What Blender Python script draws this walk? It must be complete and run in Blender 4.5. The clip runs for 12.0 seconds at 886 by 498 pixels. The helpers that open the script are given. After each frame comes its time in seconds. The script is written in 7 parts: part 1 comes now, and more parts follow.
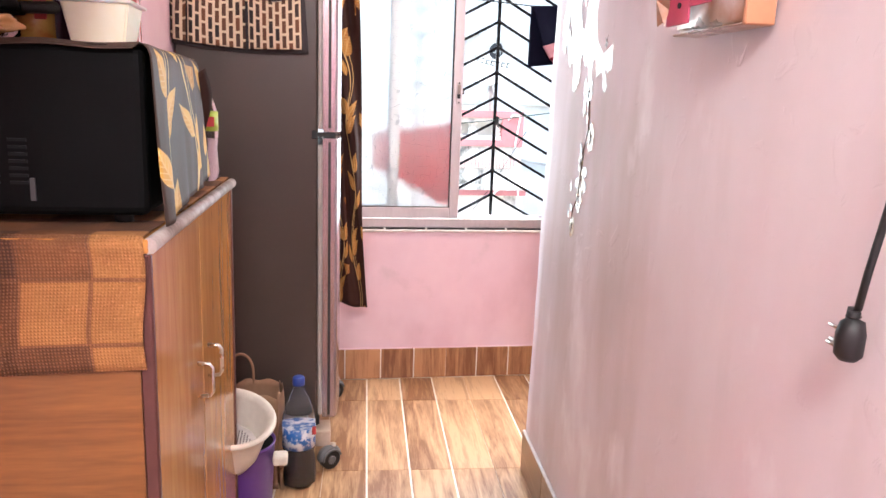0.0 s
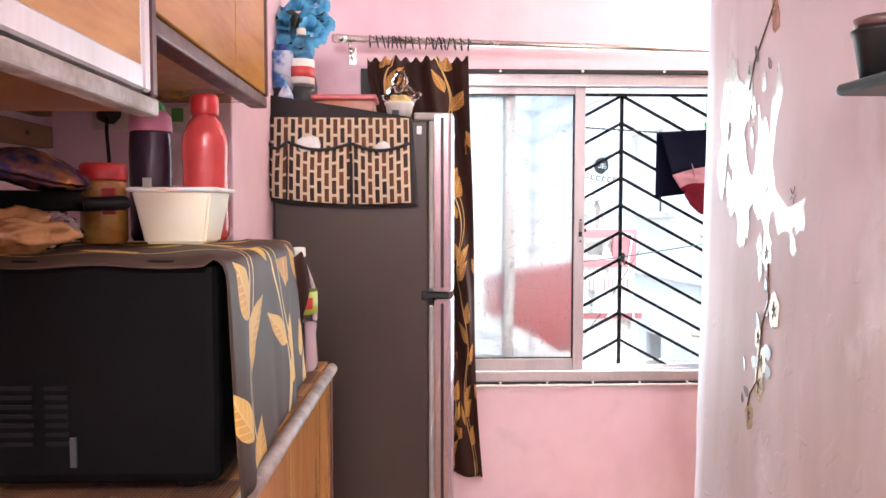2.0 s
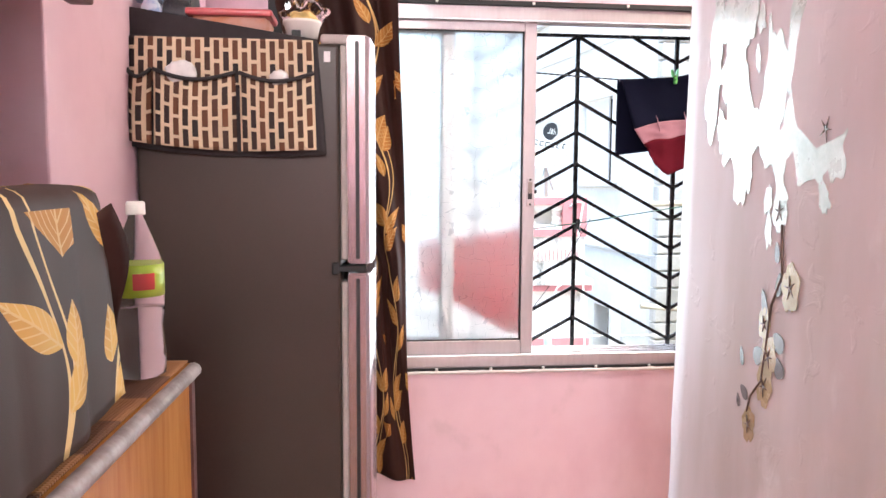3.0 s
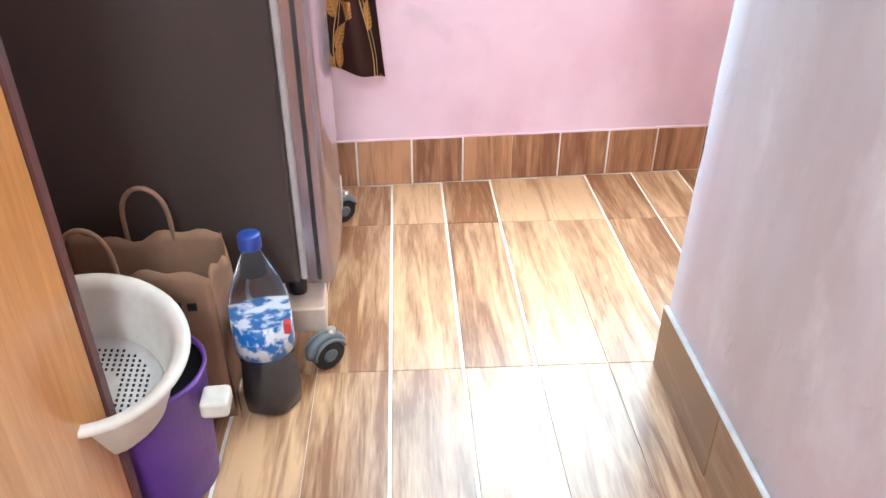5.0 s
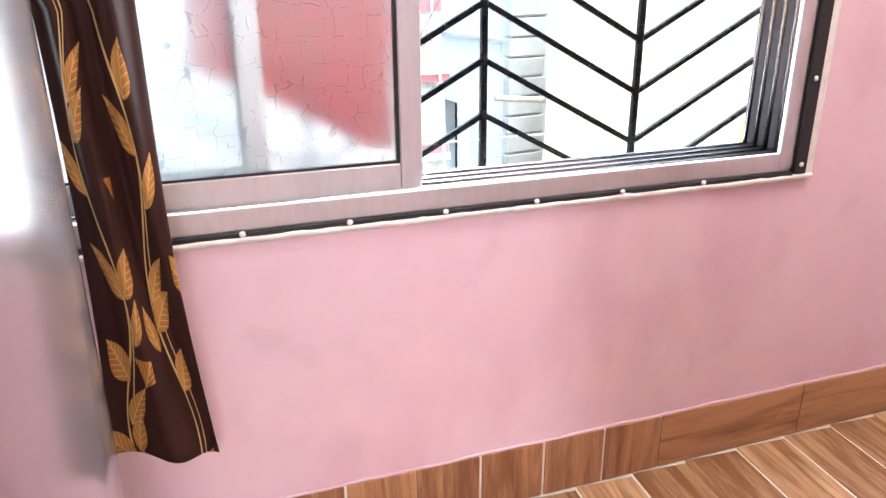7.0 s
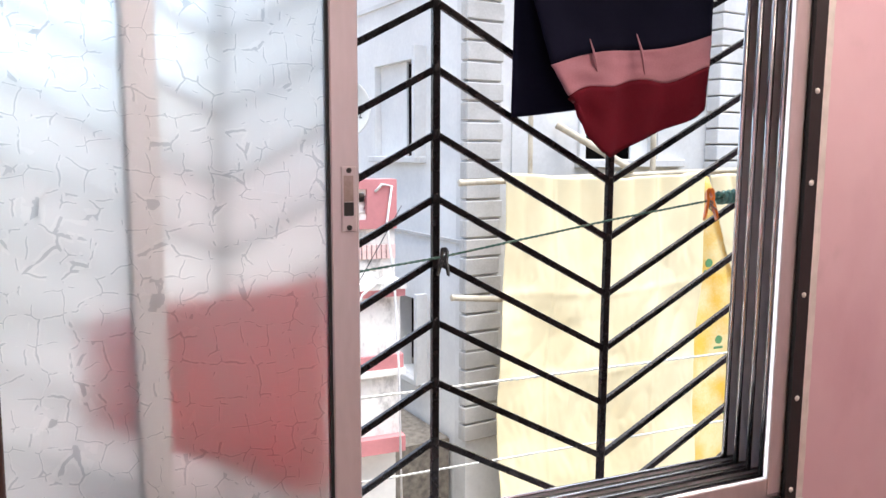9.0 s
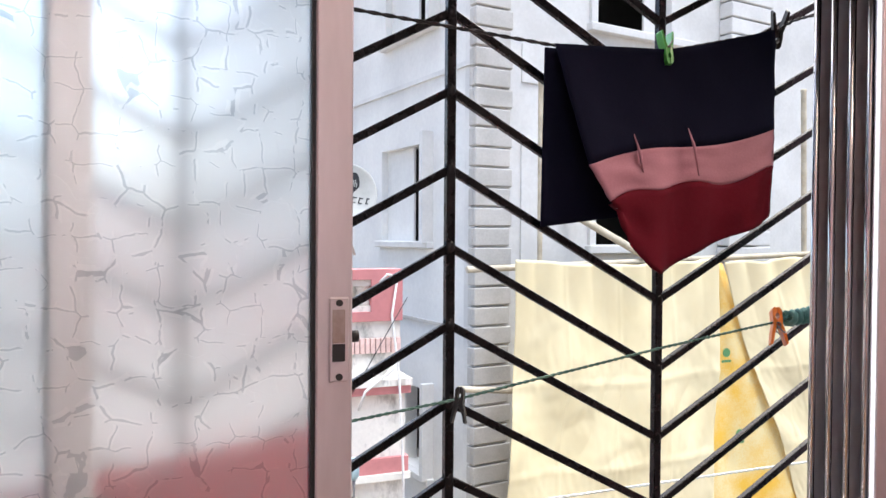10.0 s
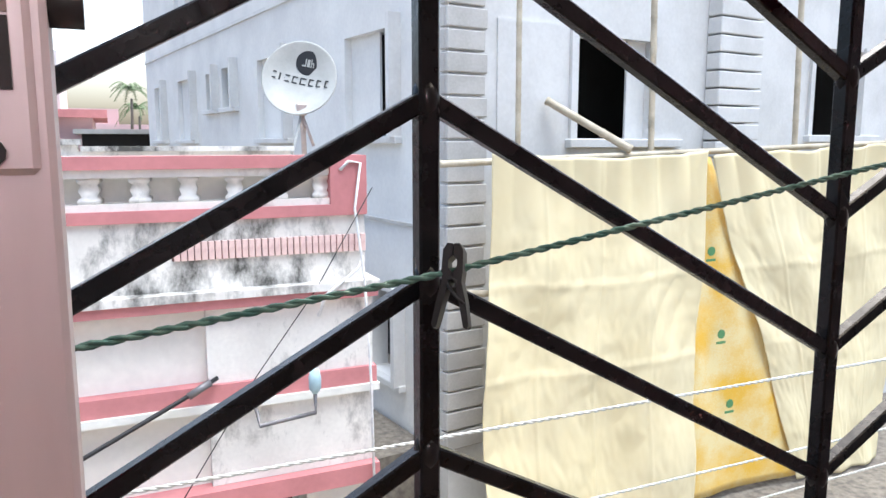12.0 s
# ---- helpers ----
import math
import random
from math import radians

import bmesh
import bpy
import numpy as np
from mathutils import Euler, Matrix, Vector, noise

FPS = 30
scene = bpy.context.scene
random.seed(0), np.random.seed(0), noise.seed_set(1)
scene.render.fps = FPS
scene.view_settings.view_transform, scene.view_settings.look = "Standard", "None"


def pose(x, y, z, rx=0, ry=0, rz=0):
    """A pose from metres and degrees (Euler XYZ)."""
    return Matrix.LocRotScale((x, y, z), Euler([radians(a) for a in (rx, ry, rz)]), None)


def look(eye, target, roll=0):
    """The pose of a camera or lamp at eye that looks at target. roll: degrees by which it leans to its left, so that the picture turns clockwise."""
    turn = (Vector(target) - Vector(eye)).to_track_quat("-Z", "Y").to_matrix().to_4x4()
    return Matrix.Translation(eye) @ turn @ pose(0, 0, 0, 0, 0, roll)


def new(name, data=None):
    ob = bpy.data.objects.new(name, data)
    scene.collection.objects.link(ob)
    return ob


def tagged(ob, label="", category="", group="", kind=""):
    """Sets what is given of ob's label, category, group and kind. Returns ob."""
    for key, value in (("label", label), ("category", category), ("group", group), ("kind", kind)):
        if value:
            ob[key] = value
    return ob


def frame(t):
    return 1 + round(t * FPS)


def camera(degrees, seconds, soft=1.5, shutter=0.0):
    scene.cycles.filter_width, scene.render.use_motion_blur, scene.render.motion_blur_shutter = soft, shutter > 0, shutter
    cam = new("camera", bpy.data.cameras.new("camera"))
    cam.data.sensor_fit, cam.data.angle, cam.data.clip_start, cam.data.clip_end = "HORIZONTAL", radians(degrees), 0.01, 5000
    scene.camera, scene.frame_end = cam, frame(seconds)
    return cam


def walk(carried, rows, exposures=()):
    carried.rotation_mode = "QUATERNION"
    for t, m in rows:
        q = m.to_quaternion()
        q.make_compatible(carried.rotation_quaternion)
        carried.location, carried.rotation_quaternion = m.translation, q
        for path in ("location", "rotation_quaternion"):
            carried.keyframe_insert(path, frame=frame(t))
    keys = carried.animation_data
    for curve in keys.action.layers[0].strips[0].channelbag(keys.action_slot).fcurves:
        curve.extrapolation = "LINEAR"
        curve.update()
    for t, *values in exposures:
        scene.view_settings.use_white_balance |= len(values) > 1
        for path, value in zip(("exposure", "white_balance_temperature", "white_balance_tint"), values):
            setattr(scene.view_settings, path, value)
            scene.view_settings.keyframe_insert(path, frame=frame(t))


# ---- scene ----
cam = camera(62.0, 12.0)
PATH = [
    (0, (-0.104, 0.065, 1.26), (0.228, 1.999, 0.873), 2.0),
    (0.5, (-0.106, 0.046, 1.282), (0.052, 2.011, 0.944), 1.2),
    (1, (-0.106, 0.092, 1.344), (-0.064, 2.08, 1.134), 0.3),
    (1.5, (-0.135, 0.254, 1.39), (-0.091, 2.249, 1.255), 0.0),
    (2, (-0.137, 0.429, 1.392), (-0.071, 2.425, 1.285), -0.0),
    (2.5, (-0.067, 0.656, 1.389), (0.025, 2.651, 1.296), 0.0),
    (3, (-0.049, 0.858, 1.345), (0.156, 2.839, 1.161), 0.3),
    (3.5, (-0.079, 1.041, 1.272), (0.235, 2.961, 0.806), 0.2),
    (3.7, (-0.085, 1.076, 1.22), (0.234, 2.954, 0.611), 0.7),
    (5.3, (0.043, 1.398, 0.981), (0.232, 3.068, -0.103), -0.1),
    (5.5, (0.027, 1.508, 1.026), (0.293, 3.149, -0.085), 0.0),
    (6, (0.017, 1.682, 1.053), (0.428, 3.38, 0.08), -0.5),
    (6.5, (0.036, 1.869, 1.098), (0.541, 3.607, 0.247), -0.8),
    (7, (0.123, 2.064, 1.127), (0.729, 3.834, 0.421), -0.4),
    (7.5, (0.18, 2.214, 1.205), (0.89, 3.977, 0.581), -0.2),
    (7.7, (0.177, 2.279, 1.218), (0.945, 4.033, 0.642), -0.1),
    (9.3, (0.247, 2.291, 1.404), (0.986, 4.141, 1.224), 0.3),
    (9.5, (0.264, 2.357, 1.417), (0.998, 4.213, 1.285), 0.3),
    (10, (0.306, 2.524, 1.427), (1.047, 4.381, 1.392), 0.4),
    (10.5, (0.384, 2.686, 1.403), (1.146, 4.534, 1.391), -0.2),
    (11, (0.475, 2.816, 1.358), (1.218, 4.670, 1.267), -0.6),
    (11.5, (0.520, 2.945, 1.310), (1.283, 4.785, 1.133), -0.3),
    (12, (0.537, 3.100, 1.269), (1.345, 4.908, 0.986), 0.0),
]
walk(cam, [(t, look(e, g, r)) for t, e, g, r in PATH],
     [(0.0, 2.75, 5950, 3), (3.7, 2.7, 5950, 3), (5.3, 3.15, 4800, -15), (6.0, 3.2, 5000, -13), (7.0, 2.82, 5600, -2),
      (7.7, 2.62, 5800, 6), (9.3, 1.78, 6300, 9), (12.0, 1.62, 6000, 6)])

# ---- world, sun, lamps ----
world = bpy.data.worlds.new("sky")
scene.world = world
world.use_nodes = True
wn = world.node_tree
sky = wn.nodes.new("ShaderNodeTexSky")
sky.sky_type, sky.sun_disc = "NISHITA", False
sky.sun_elevation, sky.sun_rotation = radians(60), radians(40)
sky.air_density, sky.dust_density, sky.ozone_density = 1.0, 6.0, 1.5
wn.links.new(sky.outputs[0], wn.nodes["Background"].inputs[0])
wn.nodes["Background"].inputs[1].default_value = 0.15
sun_data = bpy.data.lights.new("sun", "SUN")
sun_data.energy, sun_data.angle, sun_data.color = 1.9, radians(40), (1, 0.98, 0.97)
sun = new("sun", sun_data)
sun.matrix_world = look((4, 2, 12), (4 - 0.05, 2 + 0.27, 11))
SKY_FILL = 5.0
ROOM_LAMP = 36.0
ALCOVE_LAMP = 17.0


# ---- materials ----
def mat(name, col, rough=0.6, metal=0.0, col2=None, scale=8.0, fine=60.0, bump=0.0, stretch=(1, 1, 1), mix=0.5,
        rough2=None, coat=0.0, contrast=0.35, coords="Object", sheen=0.0, spec=0.5):
    """A surface with two scales of variation, gentle relief and a little change of gloss."""
    m = bpy.data.materials.new(name)
    m.use_nodes = True
    nt = m.node_tree
    b = nt.nodes["Principled BSDF"]
    b.inputs["Roughness"].default_value = rough
    b.inputs["Metallic"].default_value = metal
    b.inputs["Coat Weight"].default_value = coat
    b.inputs["Coat Roughness"].default_value = 0.12
    b.inputs["Sheen Weight"].default_value = sheen
    b.inputs["Specular IOR Level"].default_value = spec
    tc = nt.nodes.new("ShaderNodeTexCoord")
    mp = nt.nodes.new("ShaderNodeMapping")
    mp.inputs["Scale"].default_value = stretch
    nt.links.new(tc.outputs[coords], mp.inputs["Vector"])
    big = nt.nodes.new("ShaderNodeTexNoise")
    big.inputs["Scale"].default_value, big.inputs["Detail"].default_value = scale, 5
    small = nt.nodes.new("ShaderNodeTexNoise")
    small.inputs["Scale"].default_value, small.inputs["Detail"].default_value = fine, 4
    for n in (big, small):
        nt.links.new(mp.outputs[0], n.inputs["Vector"])
    add = nt.nodes.new("ShaderNodeMath")
    add.operation = "MULTIPLY_ADD"
    add.inputs[1].default_value = 0.35
    nt.links.new(small.outputs[0], add.inputs[0])
    nt.links.new(big.outputs[0], add.inputs[2])
    rng = nt.nodes.new("ShaderNodeMapRange")
    rng.inputs[1].default_value, rng.inputs[2].default_value = 0.675 - contrast * 0.5, 0.675 + contrast * 0.5
    nt.links.new(add.outputs[0], rng.inputs[0])
    cm = nt.nodes.new("ShaderNodeMix")
    cm.data_type = "RGBA"
    c2 = col2 or tuple(c * 0.82 for c in col)
    cm.inputs[6].default_value, cm.inputs[7].default_value = (*col, 1), (*c2, 1)
    nt.links.new(rng.outputs[0], cm.inputs[0])
    nt.links.new(cm.outputs[2], b.inputs["Base Color"])
    if rough2 is not None:
        rr = nt.nodes.new("ShaderNodeMapRange")
        rr.inputs[3].default_value, rr.inputs[4].default_value = rough, rough2
        nt.links.new(rng.outputs[0], rr.inputs[0])
        nt.links.new(rr.outputs[0], b.inputs["Roughness"])
    if bump:
        bp = nt.nodes.new("ShaderNodeBump")
        bp.inputs["Strength"].default_value, bp.inputs["Distance"].default_value = min(1, bump), 0.004
        nt.links.new(add.outputs[0], bp.inputs["Height"])
        nt.links.new(bp.outputs[0], b.inputs["Normal"])
    return m


def math_node(nt, op, a, b=None, c=None):
    n = nt.nodes.new("ShaderNodeMath")
    n.operation = op
    for i, v in enumerate((a, b, c)):
        if v is None:
            continue
        if isinstance(v, (int, float)):
            n.inputs[i].default_value = v
        else:
            nt.links.new(v, n.inputs[i])
    return n.outputs[0]


def ramp_mix(nt, fac, a, b):
    n = nt.nodes.new("ShaderNodeMix")
    n.data_type = "RGBA"
    nt.links.new(fac, n.inputs[0])
    for i, v in ((6, a), (7, b)):
        if isinstance(v, tuple):
            n.inputs[i].default_value = (*v, 1)
        else:
            nt.links.new(v, n.inputs[i])
    return n.outputs[2]


def plank_mat(name, light, dark, axis="Y", rough=0.25, per_object=True, tone=1.0):
    """Printed wood: long grain along an axis, each piece with its own shade and figure."""
    m = bpy.data.materials.new(name)
    m.use_nodes = True
    nt = m.node_tree
    b = nt.nodes["Principled BSDF"]
    tc = nt.nodes.new("ShaderNodeTexCoord")
    info = nt.nodes.new("ShaderNodeObjectInfo")
    mp = nt.nodes.new("ShaderNodeMapping")
    mp.inputs["Scale"].default_value = {"X": (0.15, 1.7, 1.7), "Y": (1.7, 0.15, 1), "Z": (1.7, 1.7, 0.15)}[axis]
    nt.links.new(tc.outputs["Object"], mp.inputs["Vector"])
    off = nt.nodes.new("ShaderNodeVectorMath")
    off.operation = "ADD"
    nt.links.new(mp.outputs[0], off.inputs[0])
    if per_object:
        sc = nt.nodes.new("ShaderNodeCombineXYZ")
        r40 = math_node(nt, "MULTIPLY", info.outputs["Random"], 40.0)
        for i in range(3):
            nt.links.new(r40, sc.inputs[i])
        nt.links.new(sc.outputs[0], off.inputs[1])
    n1 = nt.nodes.new("ShaderNodeTexNoise")
    n1.inputs["Scale"].default_value, n1.inputs["Detail"].default_value, n1.inputs["Distortion"].default_value = 16, 8, 1.4
    n2 = nt.nodes.new("ShaderNodeTexNoise")
    n2.inputs["Scale"].default_value, n2.inputs["Detail"].default_value = 5, 3
    n3 = nt.nodes.new("ShaderNodeTexNoise")
    n3.inputs["Scale"].default_value, n3.inputs["Detail"].default_value = 130, 3
    for n in (n1, n2, n3):
        nt.links.new(off.outputs[0], n.inputs["Vector"])
    v = math_node(nt, "ADD", n1.outputs[0], math_node(nt, "MULTIPLY", n3.outputs[0], 0.36))
    v = math_node(nt, "ADD", v, math_node(nt, "MULTIPLY", n2.outputs[0], 0.5))
    if per_object:
        v = math_node(nt, "ADD", v, math_node(nt, "MULTIPLY", math_node(nt, "SUBTRACT", info.outputs["Random"], 0.5), 0.28))
    rng = nt.nodes.new("ShaderNodeMapRange")
    rng.inputs[1].default_value, rng.inputs[2].default_value = (0.76, 1.15) if per_object else (0.72, 1.18)
    nt.links.new(v, rng.inputs[0])
    nt.links.new(ramp_mix(nt, rng.outputs[0], light, dark), b.inputs["Base Color"])
    b.inputs["Roughness"].default_value = rough
    return m


def leaf_fabric(name, ground, leaf, vein, size=0.13, along="Y"):
    """Satin printed with winding stalks that carry pointed, veined leaves on both sides; reads the sheet's UV in metres."""
    m = bpy.data.materials.new(name)
    m.use_nodes = True
    nt = m.node_tree
    b = nt.nodes["Principled BSDF"]
    b.inputs["Roughness"].default_value = 0.55
    b.inputs["Specular IOR Level"].default_value = 0.12

    def op(o, a, c=None, d=None):
        return math_node(nt, o, a, c, d)

    tc = nt.nodes.new("ShaderNodeTexCoord")
    sep = nt.nodes.new("ShaderNodeSeparateXYZ")
    nt.links.new(tc.outputs["UV"], sep.inputs[0])
    across, up = (sep.outputs[0], sep.outputs[1]) if along == "Y" else (sep.outputs[1], sep.outputs[0])
    across, up = op("DIVIDE", across, size), op("DIVIDE", up, size)
    if along == "X":
        up = op("SUBTRACT", 20.0, up)
    col_id = op("FLOOR", across)
    wn0 = nt.nodes.new("ShaderNodeTexWhiteNoise")
    wn0.noise_dimensions = "1D"
    nt.links.new(col_id, wn0.inputs["W"])
    up = op("ADD", up, op("MULTIPLY", wn0.outputs["Value"], 3.0))
    sway = op("MULTIPLY", op("SINE", op("MULTIPLY", up, 2.3)), 0.2)
    x0 = op("SUBTRACT", op("SUBTRACT", op("FRACT", across), 0.5), sway)
    width = op("MULTIPLY_ADD", op("SINE", op("MULTIPLY", up, 5.0)), 0.006, 0.017)
    stalk = op("LESS_THAN", op("ABSOLUTE", x0), width)
    twin = op("LESS_THAN", op("ABSOLUTE", op("SUBTRACT", x0, op("MULTIPLY_ADD", op("SINE", op("MULTIPLY", up, 1.1)), 0.09, 0.07))), 0.012)
    mask, rib = None, None
    shade = None
    for side, off, per in ((1, 0.0, 0.92), (-1, 0.46, 0.92), (1, 0.55, 1.7)):
        v = op("DIVIDE", op("ADD", up, off), per)
        cell = op("FLOOR", v)
        wn_ = nt.nodes.new("ShaderNodeTexWhiteNoise")
        wn_.noise_dimensions = "2D"
        cv = nt.nodes.new("ShaderNodeCombineXYZ")
        nt.links.new(cell, cv.inputs[0])
        nt.links.new(op("ADD", col_id, side * 7.3 + off), cv.inputs[1])
        nt.links.new(cv.outputs[0], wn_.inputs["Vector"])
        r = wn_.outputs["Value"]
        ly = op("MULTIPLY", op("SUBTRACT", op("FRACT", v), 0.5), per)
        lx = op("SUBTRACT", op("MULTIPLY", x0, float(side)), op("MULTIPLY_ADD", r, 0.05, 0.17))
        ang = op("MULTIPLY_ADD", r, 0.75, 0.15)
        ca, sa = op("COSINE", ang), op("SINE", ang)
        s_ = op("ADD", op("MULTIPLY", ly, ca), op("MULTIPLY", lx, sa))
        w_ = op("SUBTRACT", op("MULTIPLY", lx, ca), op("MULTIPLY", ly, sa))
        L = op("MULTIPLY_ADD", r, 0.09, 0.24)
        q = op("DIVIDE", s_, L)
        q2 = op("SUBTRACT", 1.0, op("MULTIPLY", q, q))
        half = op("MULTIPLY", op("MULTIPLY", q2, op("MULTIPLY_ADD", q, -0.45, 1.0)), op("MULTIPLY_ADD", r, 0.05, 0.105))
        aw = op("ABSOLUTE", w_)
        inside = op("MULTIPLY", op("GREATER_THAN", half, aw), op("GREATER_THAN", wn_.outputs["Color"], 0.3))
        mid = op("LESS_THAN", aw, 0.010)
        sd = op("LESS_THAN", op("FRACT", op("MULTIPLY", op("SUBTRACT", s_, op("MULTIPLY", aw, 1.1)), 11.0)), 0.18)
        ribs = op("MULTIPLY", op("MAXIMUM", mid, sd), inside)
        tone = op("MULTIPLY", op("ADD", op("MULTIPLY", q, 0.35), op("MULTIPLY", op("GREATER_THAN", w_, 0.0), 0.4)), inside)
        mask = inside if mask is None else op("MAXIMUM", mask, inside)
        rib = ribs if rib is None else op("MAXIMUM", rib, ribs)
        shade = tone if shade is None else op("MAXIMUM", shade, tone)
    no = nt.nodes.new("ShaderNodeTexNoise")
    no.inputs["Scale"].default_value, no.inputs["Detail"].default_value = 9.0, 4
    nt.links.new(tc.outputs["UV"], no.inputs["Vector"])
    base = ramp_mix(nt, no.outputs[0], tuple(c * 0.75 for c in ground), tuple(c * 1.25 for c in ground))
    lc = ramp_mix(nt, op("ADD", shade, op("MULTIPLY", op("SUBTRACT", no.outputs[0], 0.5), 0.8)), tuple(c * 1.1 for c in leaf), (leaf[0] * 0.75, leaf[1] * 0.55, leaf[2] * 0.4))
    lc = ramp_mix(nt, op("MULTIPLY", rib, 0.7), lc, vein)
    c = ramp_mix(nt, op("MAXIMUM", stalk, twin), base, vein)
    c = ramp_mix(nt, mask, c, lc)
    nt.links.new(c, b.inputs["Base Color"])
    wv = nt.nodes.new("ShaderNodeTexNoise")
    wv.inputs["Scale"].default_value = 600
    nt.links.new(tc.outputs["UV"], wv.inputs["Vector"])
    bp = nt.nodes.new("ShaderNodeBump")
    bp.inputs["Strength"].default_value, bp.inputs["Distance"].default_value = 0.25, 0.001
    nt.links.new(wv.outputs[0], bp.inputs["Height"])
    nt.links.new(bp.outputs[0], b.inputs["Normal"])
    return m


def woven_mat(name):
    """Cream straps over upright brown and black strips, in UV metres."""
    m = bpy.data.materials.new(name)
    m.use_nodes = True
    nt = m.node_tree
    b = nt.nodes["Principled BSDF"]
    b.inputs["Roughness"].default_value = 0.8
    tc = nt.nodes.new("ShaderNodeTexCoord")
    sp = nt.nodes.new("ShaderNodeSeparateXYZ")
    nt.links.new(tc.outputs["UV"], sp.inputs[0])
    co = nt.nodes.new("ShaderNodeCombineXYZ")
    nt.links.new(sp.outputs[1], co.inputs[0])
    nt.links.new(sp.outputs[0], co.inputs[1])
    br = nt.nodes.new("ShaderNodeTexBrick")
    br.inputs["Color1"].default_value, br.inputs["Color2"].default_value = (0.012, 0.01, 0.012, 1), (0.16, 0.06, 0.025, 1)
    br.inputs["Mortar"].default_value = (0.62, 0.5, 0.34, 1)
    br.inputs["Scale"].default_value, br.inputs["Mortar Size"].default_value, br.inputs["Mortar Smooth"].default_value = 1.0, 0.0042, 0.1
    br.inputs["Brick Width"].default_value, br.inputs["Row Height"].default_value = 0.047, 0.0195
    br.offset, br.inputs["Bias"].default_value = 0.5, 0.0
    nt.links.new(co.outputs[0], br.inputs["Vector"])
    nt.links.new(br.outputs["Color"], b.inputs["Base Color"])
    bp = nt.nodes.new("ShaderNodeBump")
    bp.inputs["Strength"].default_value, bp.inputs["Distance"].default_value = 0.8, 0.002
    nt.links.new(br.outputs["Fac"], bp.inputs["Height"])
    nt.links.new(bp.outputs[0], b.inputs["Normal"])
    return m


def patch_cloth(name):
    """Patchwork of woven squares in browns, in UV metres."""
    m = bpy.data.materials.new(name)
    m.use_nodes = True
    nt = m.node_tree
    b = nt.nodes["Principled BSDF"]
    b.inputs["Roughness"].default_value = 0.85
    tc = nt.nodes.new("ShaderNodeTexCoord")
    sc = nt.nodes.new("ShaderNodeVectorMath")
    sc.operation = "SCALE"
    sc.inputs["Scale"].default_value = 1 / 0.104
    nt.links.new(tc.outputs["UV"], sc.inputs[0])
    fl = nt.nodes.new("ShaderNodeVectorMath")
    fl.operation = "FLOOR"
    nt.links.new(sc.outputs[0], fl.inputs[0])
    wh = nt.nodes.new("ShaderNodeTexWhiteNoise")
    wh.noise_dimensions = "2D"
    nt.links.new(fl.outputs[0], wh.inputs["Vector"])
    ck = nt.nodes.new("ShaderNodeTexChecker")
    ck.inputs["Scale"].default_value = 1.0
    nt.links.new(sc.outputs[0], ck.inputs["Vector"])
    plain = math_node(nt, "GREATER_THAN", math_node(nt, "ADD", wh.outputs["Value"], math_node(nt, "MULTIPLY", ck.outputs["Fac"], 0.55)), 0.86)
    dye = nt.nodes.new("ShaderNodeTexNoise")
    dye.inputs["Scale"].default_value, dye.inputs["Detail"].default_value = 14, 5
    nt.links.new(tc.outputs["UV"], dye.inputs["Vector"])
    a = ramp_mix(nt, math_node(nt, "MULTIPLY_ADD", wh.outputs["Value"], 0.8, math_node(nt, "MULTIPLY_ADD", dye.outputs[0], 1.2, -0.55)), (0.05, 0.016, 0.006), (0.20, 0.075, 0.024))
    c = ramp_mix(nt, math_node(nt, "MULTIPLY_ADD", dye.outputs[0], 1.6, -0.3), (0.40, 0.185, 0.055), (0.25, 0.10, 0.03))
    col = ramp_mix(nt, plain, a, c)
    cut = nt.nodes.new("ShaderNodeSeparateXYZ")
    fr = nt.nodes.new("ShaderNodeVectorMath")
    fr.operation = "FRACTION"
    nt.links.new(sc.outputs[0], fr.inputs[0])
    nt.links.new(fr.outputs[0], cut.inputs[0])
    seam = math_node(nt, "MAXIMUM", *[math_node(nt, "GREATER_THAN", math_node(nt, "ABSOLUTE", math_node(nt, "SUBTRACT", cut.outputs[i], 0.5)), 0.465) for i in (0, 1)])
    col = ramp_mix(nt, math_node(nt, "MULTIPLY", seam, 0.7), col, (0.12, 0.045, 0.018))
    wv = nt.nodes.new("ShaderNodeTexWave")
    wv.inputs["Scale"].default_value, wv.inputs["Distortion"].default_value = 60, 1.0
    nt.links.new(tc.outputs["UV"], wv.inputs["Vector"])
    wv2 = nt.nodes.new("ShaderNodeTexWave")
    wv2.bands_direction = "Y"
    wv2.inputs["Scale"].default_value, wv2.inputs["Distortion"].default_value = 60, 1.0
    nt.links.new(tc.outputs["UV"], wv2.inputs["Vector"])
    wave = math_node(nt, "MULTIPLY", wv.outputs["Fac"], wv2.outputs["Fac"])
    col = ramp_mix(nt, math_node(nt, "MULTIPLY", wave, 0.3), col, (0.36, 0.165, 0.06))
    nt.links.new(col, b.inputs["Base Color"])
    bp = nt.nodes.new("ShaderNodeBump")
    bp.inputs["Strength"].default_value, bp.inputs["Distance"].default_value = 0.7, 0.002
    nt.links.new(wave, bp.inputs["Height"])
    nt.links.new(bp.outputs[0], b.inputs["Normal"])
    return m


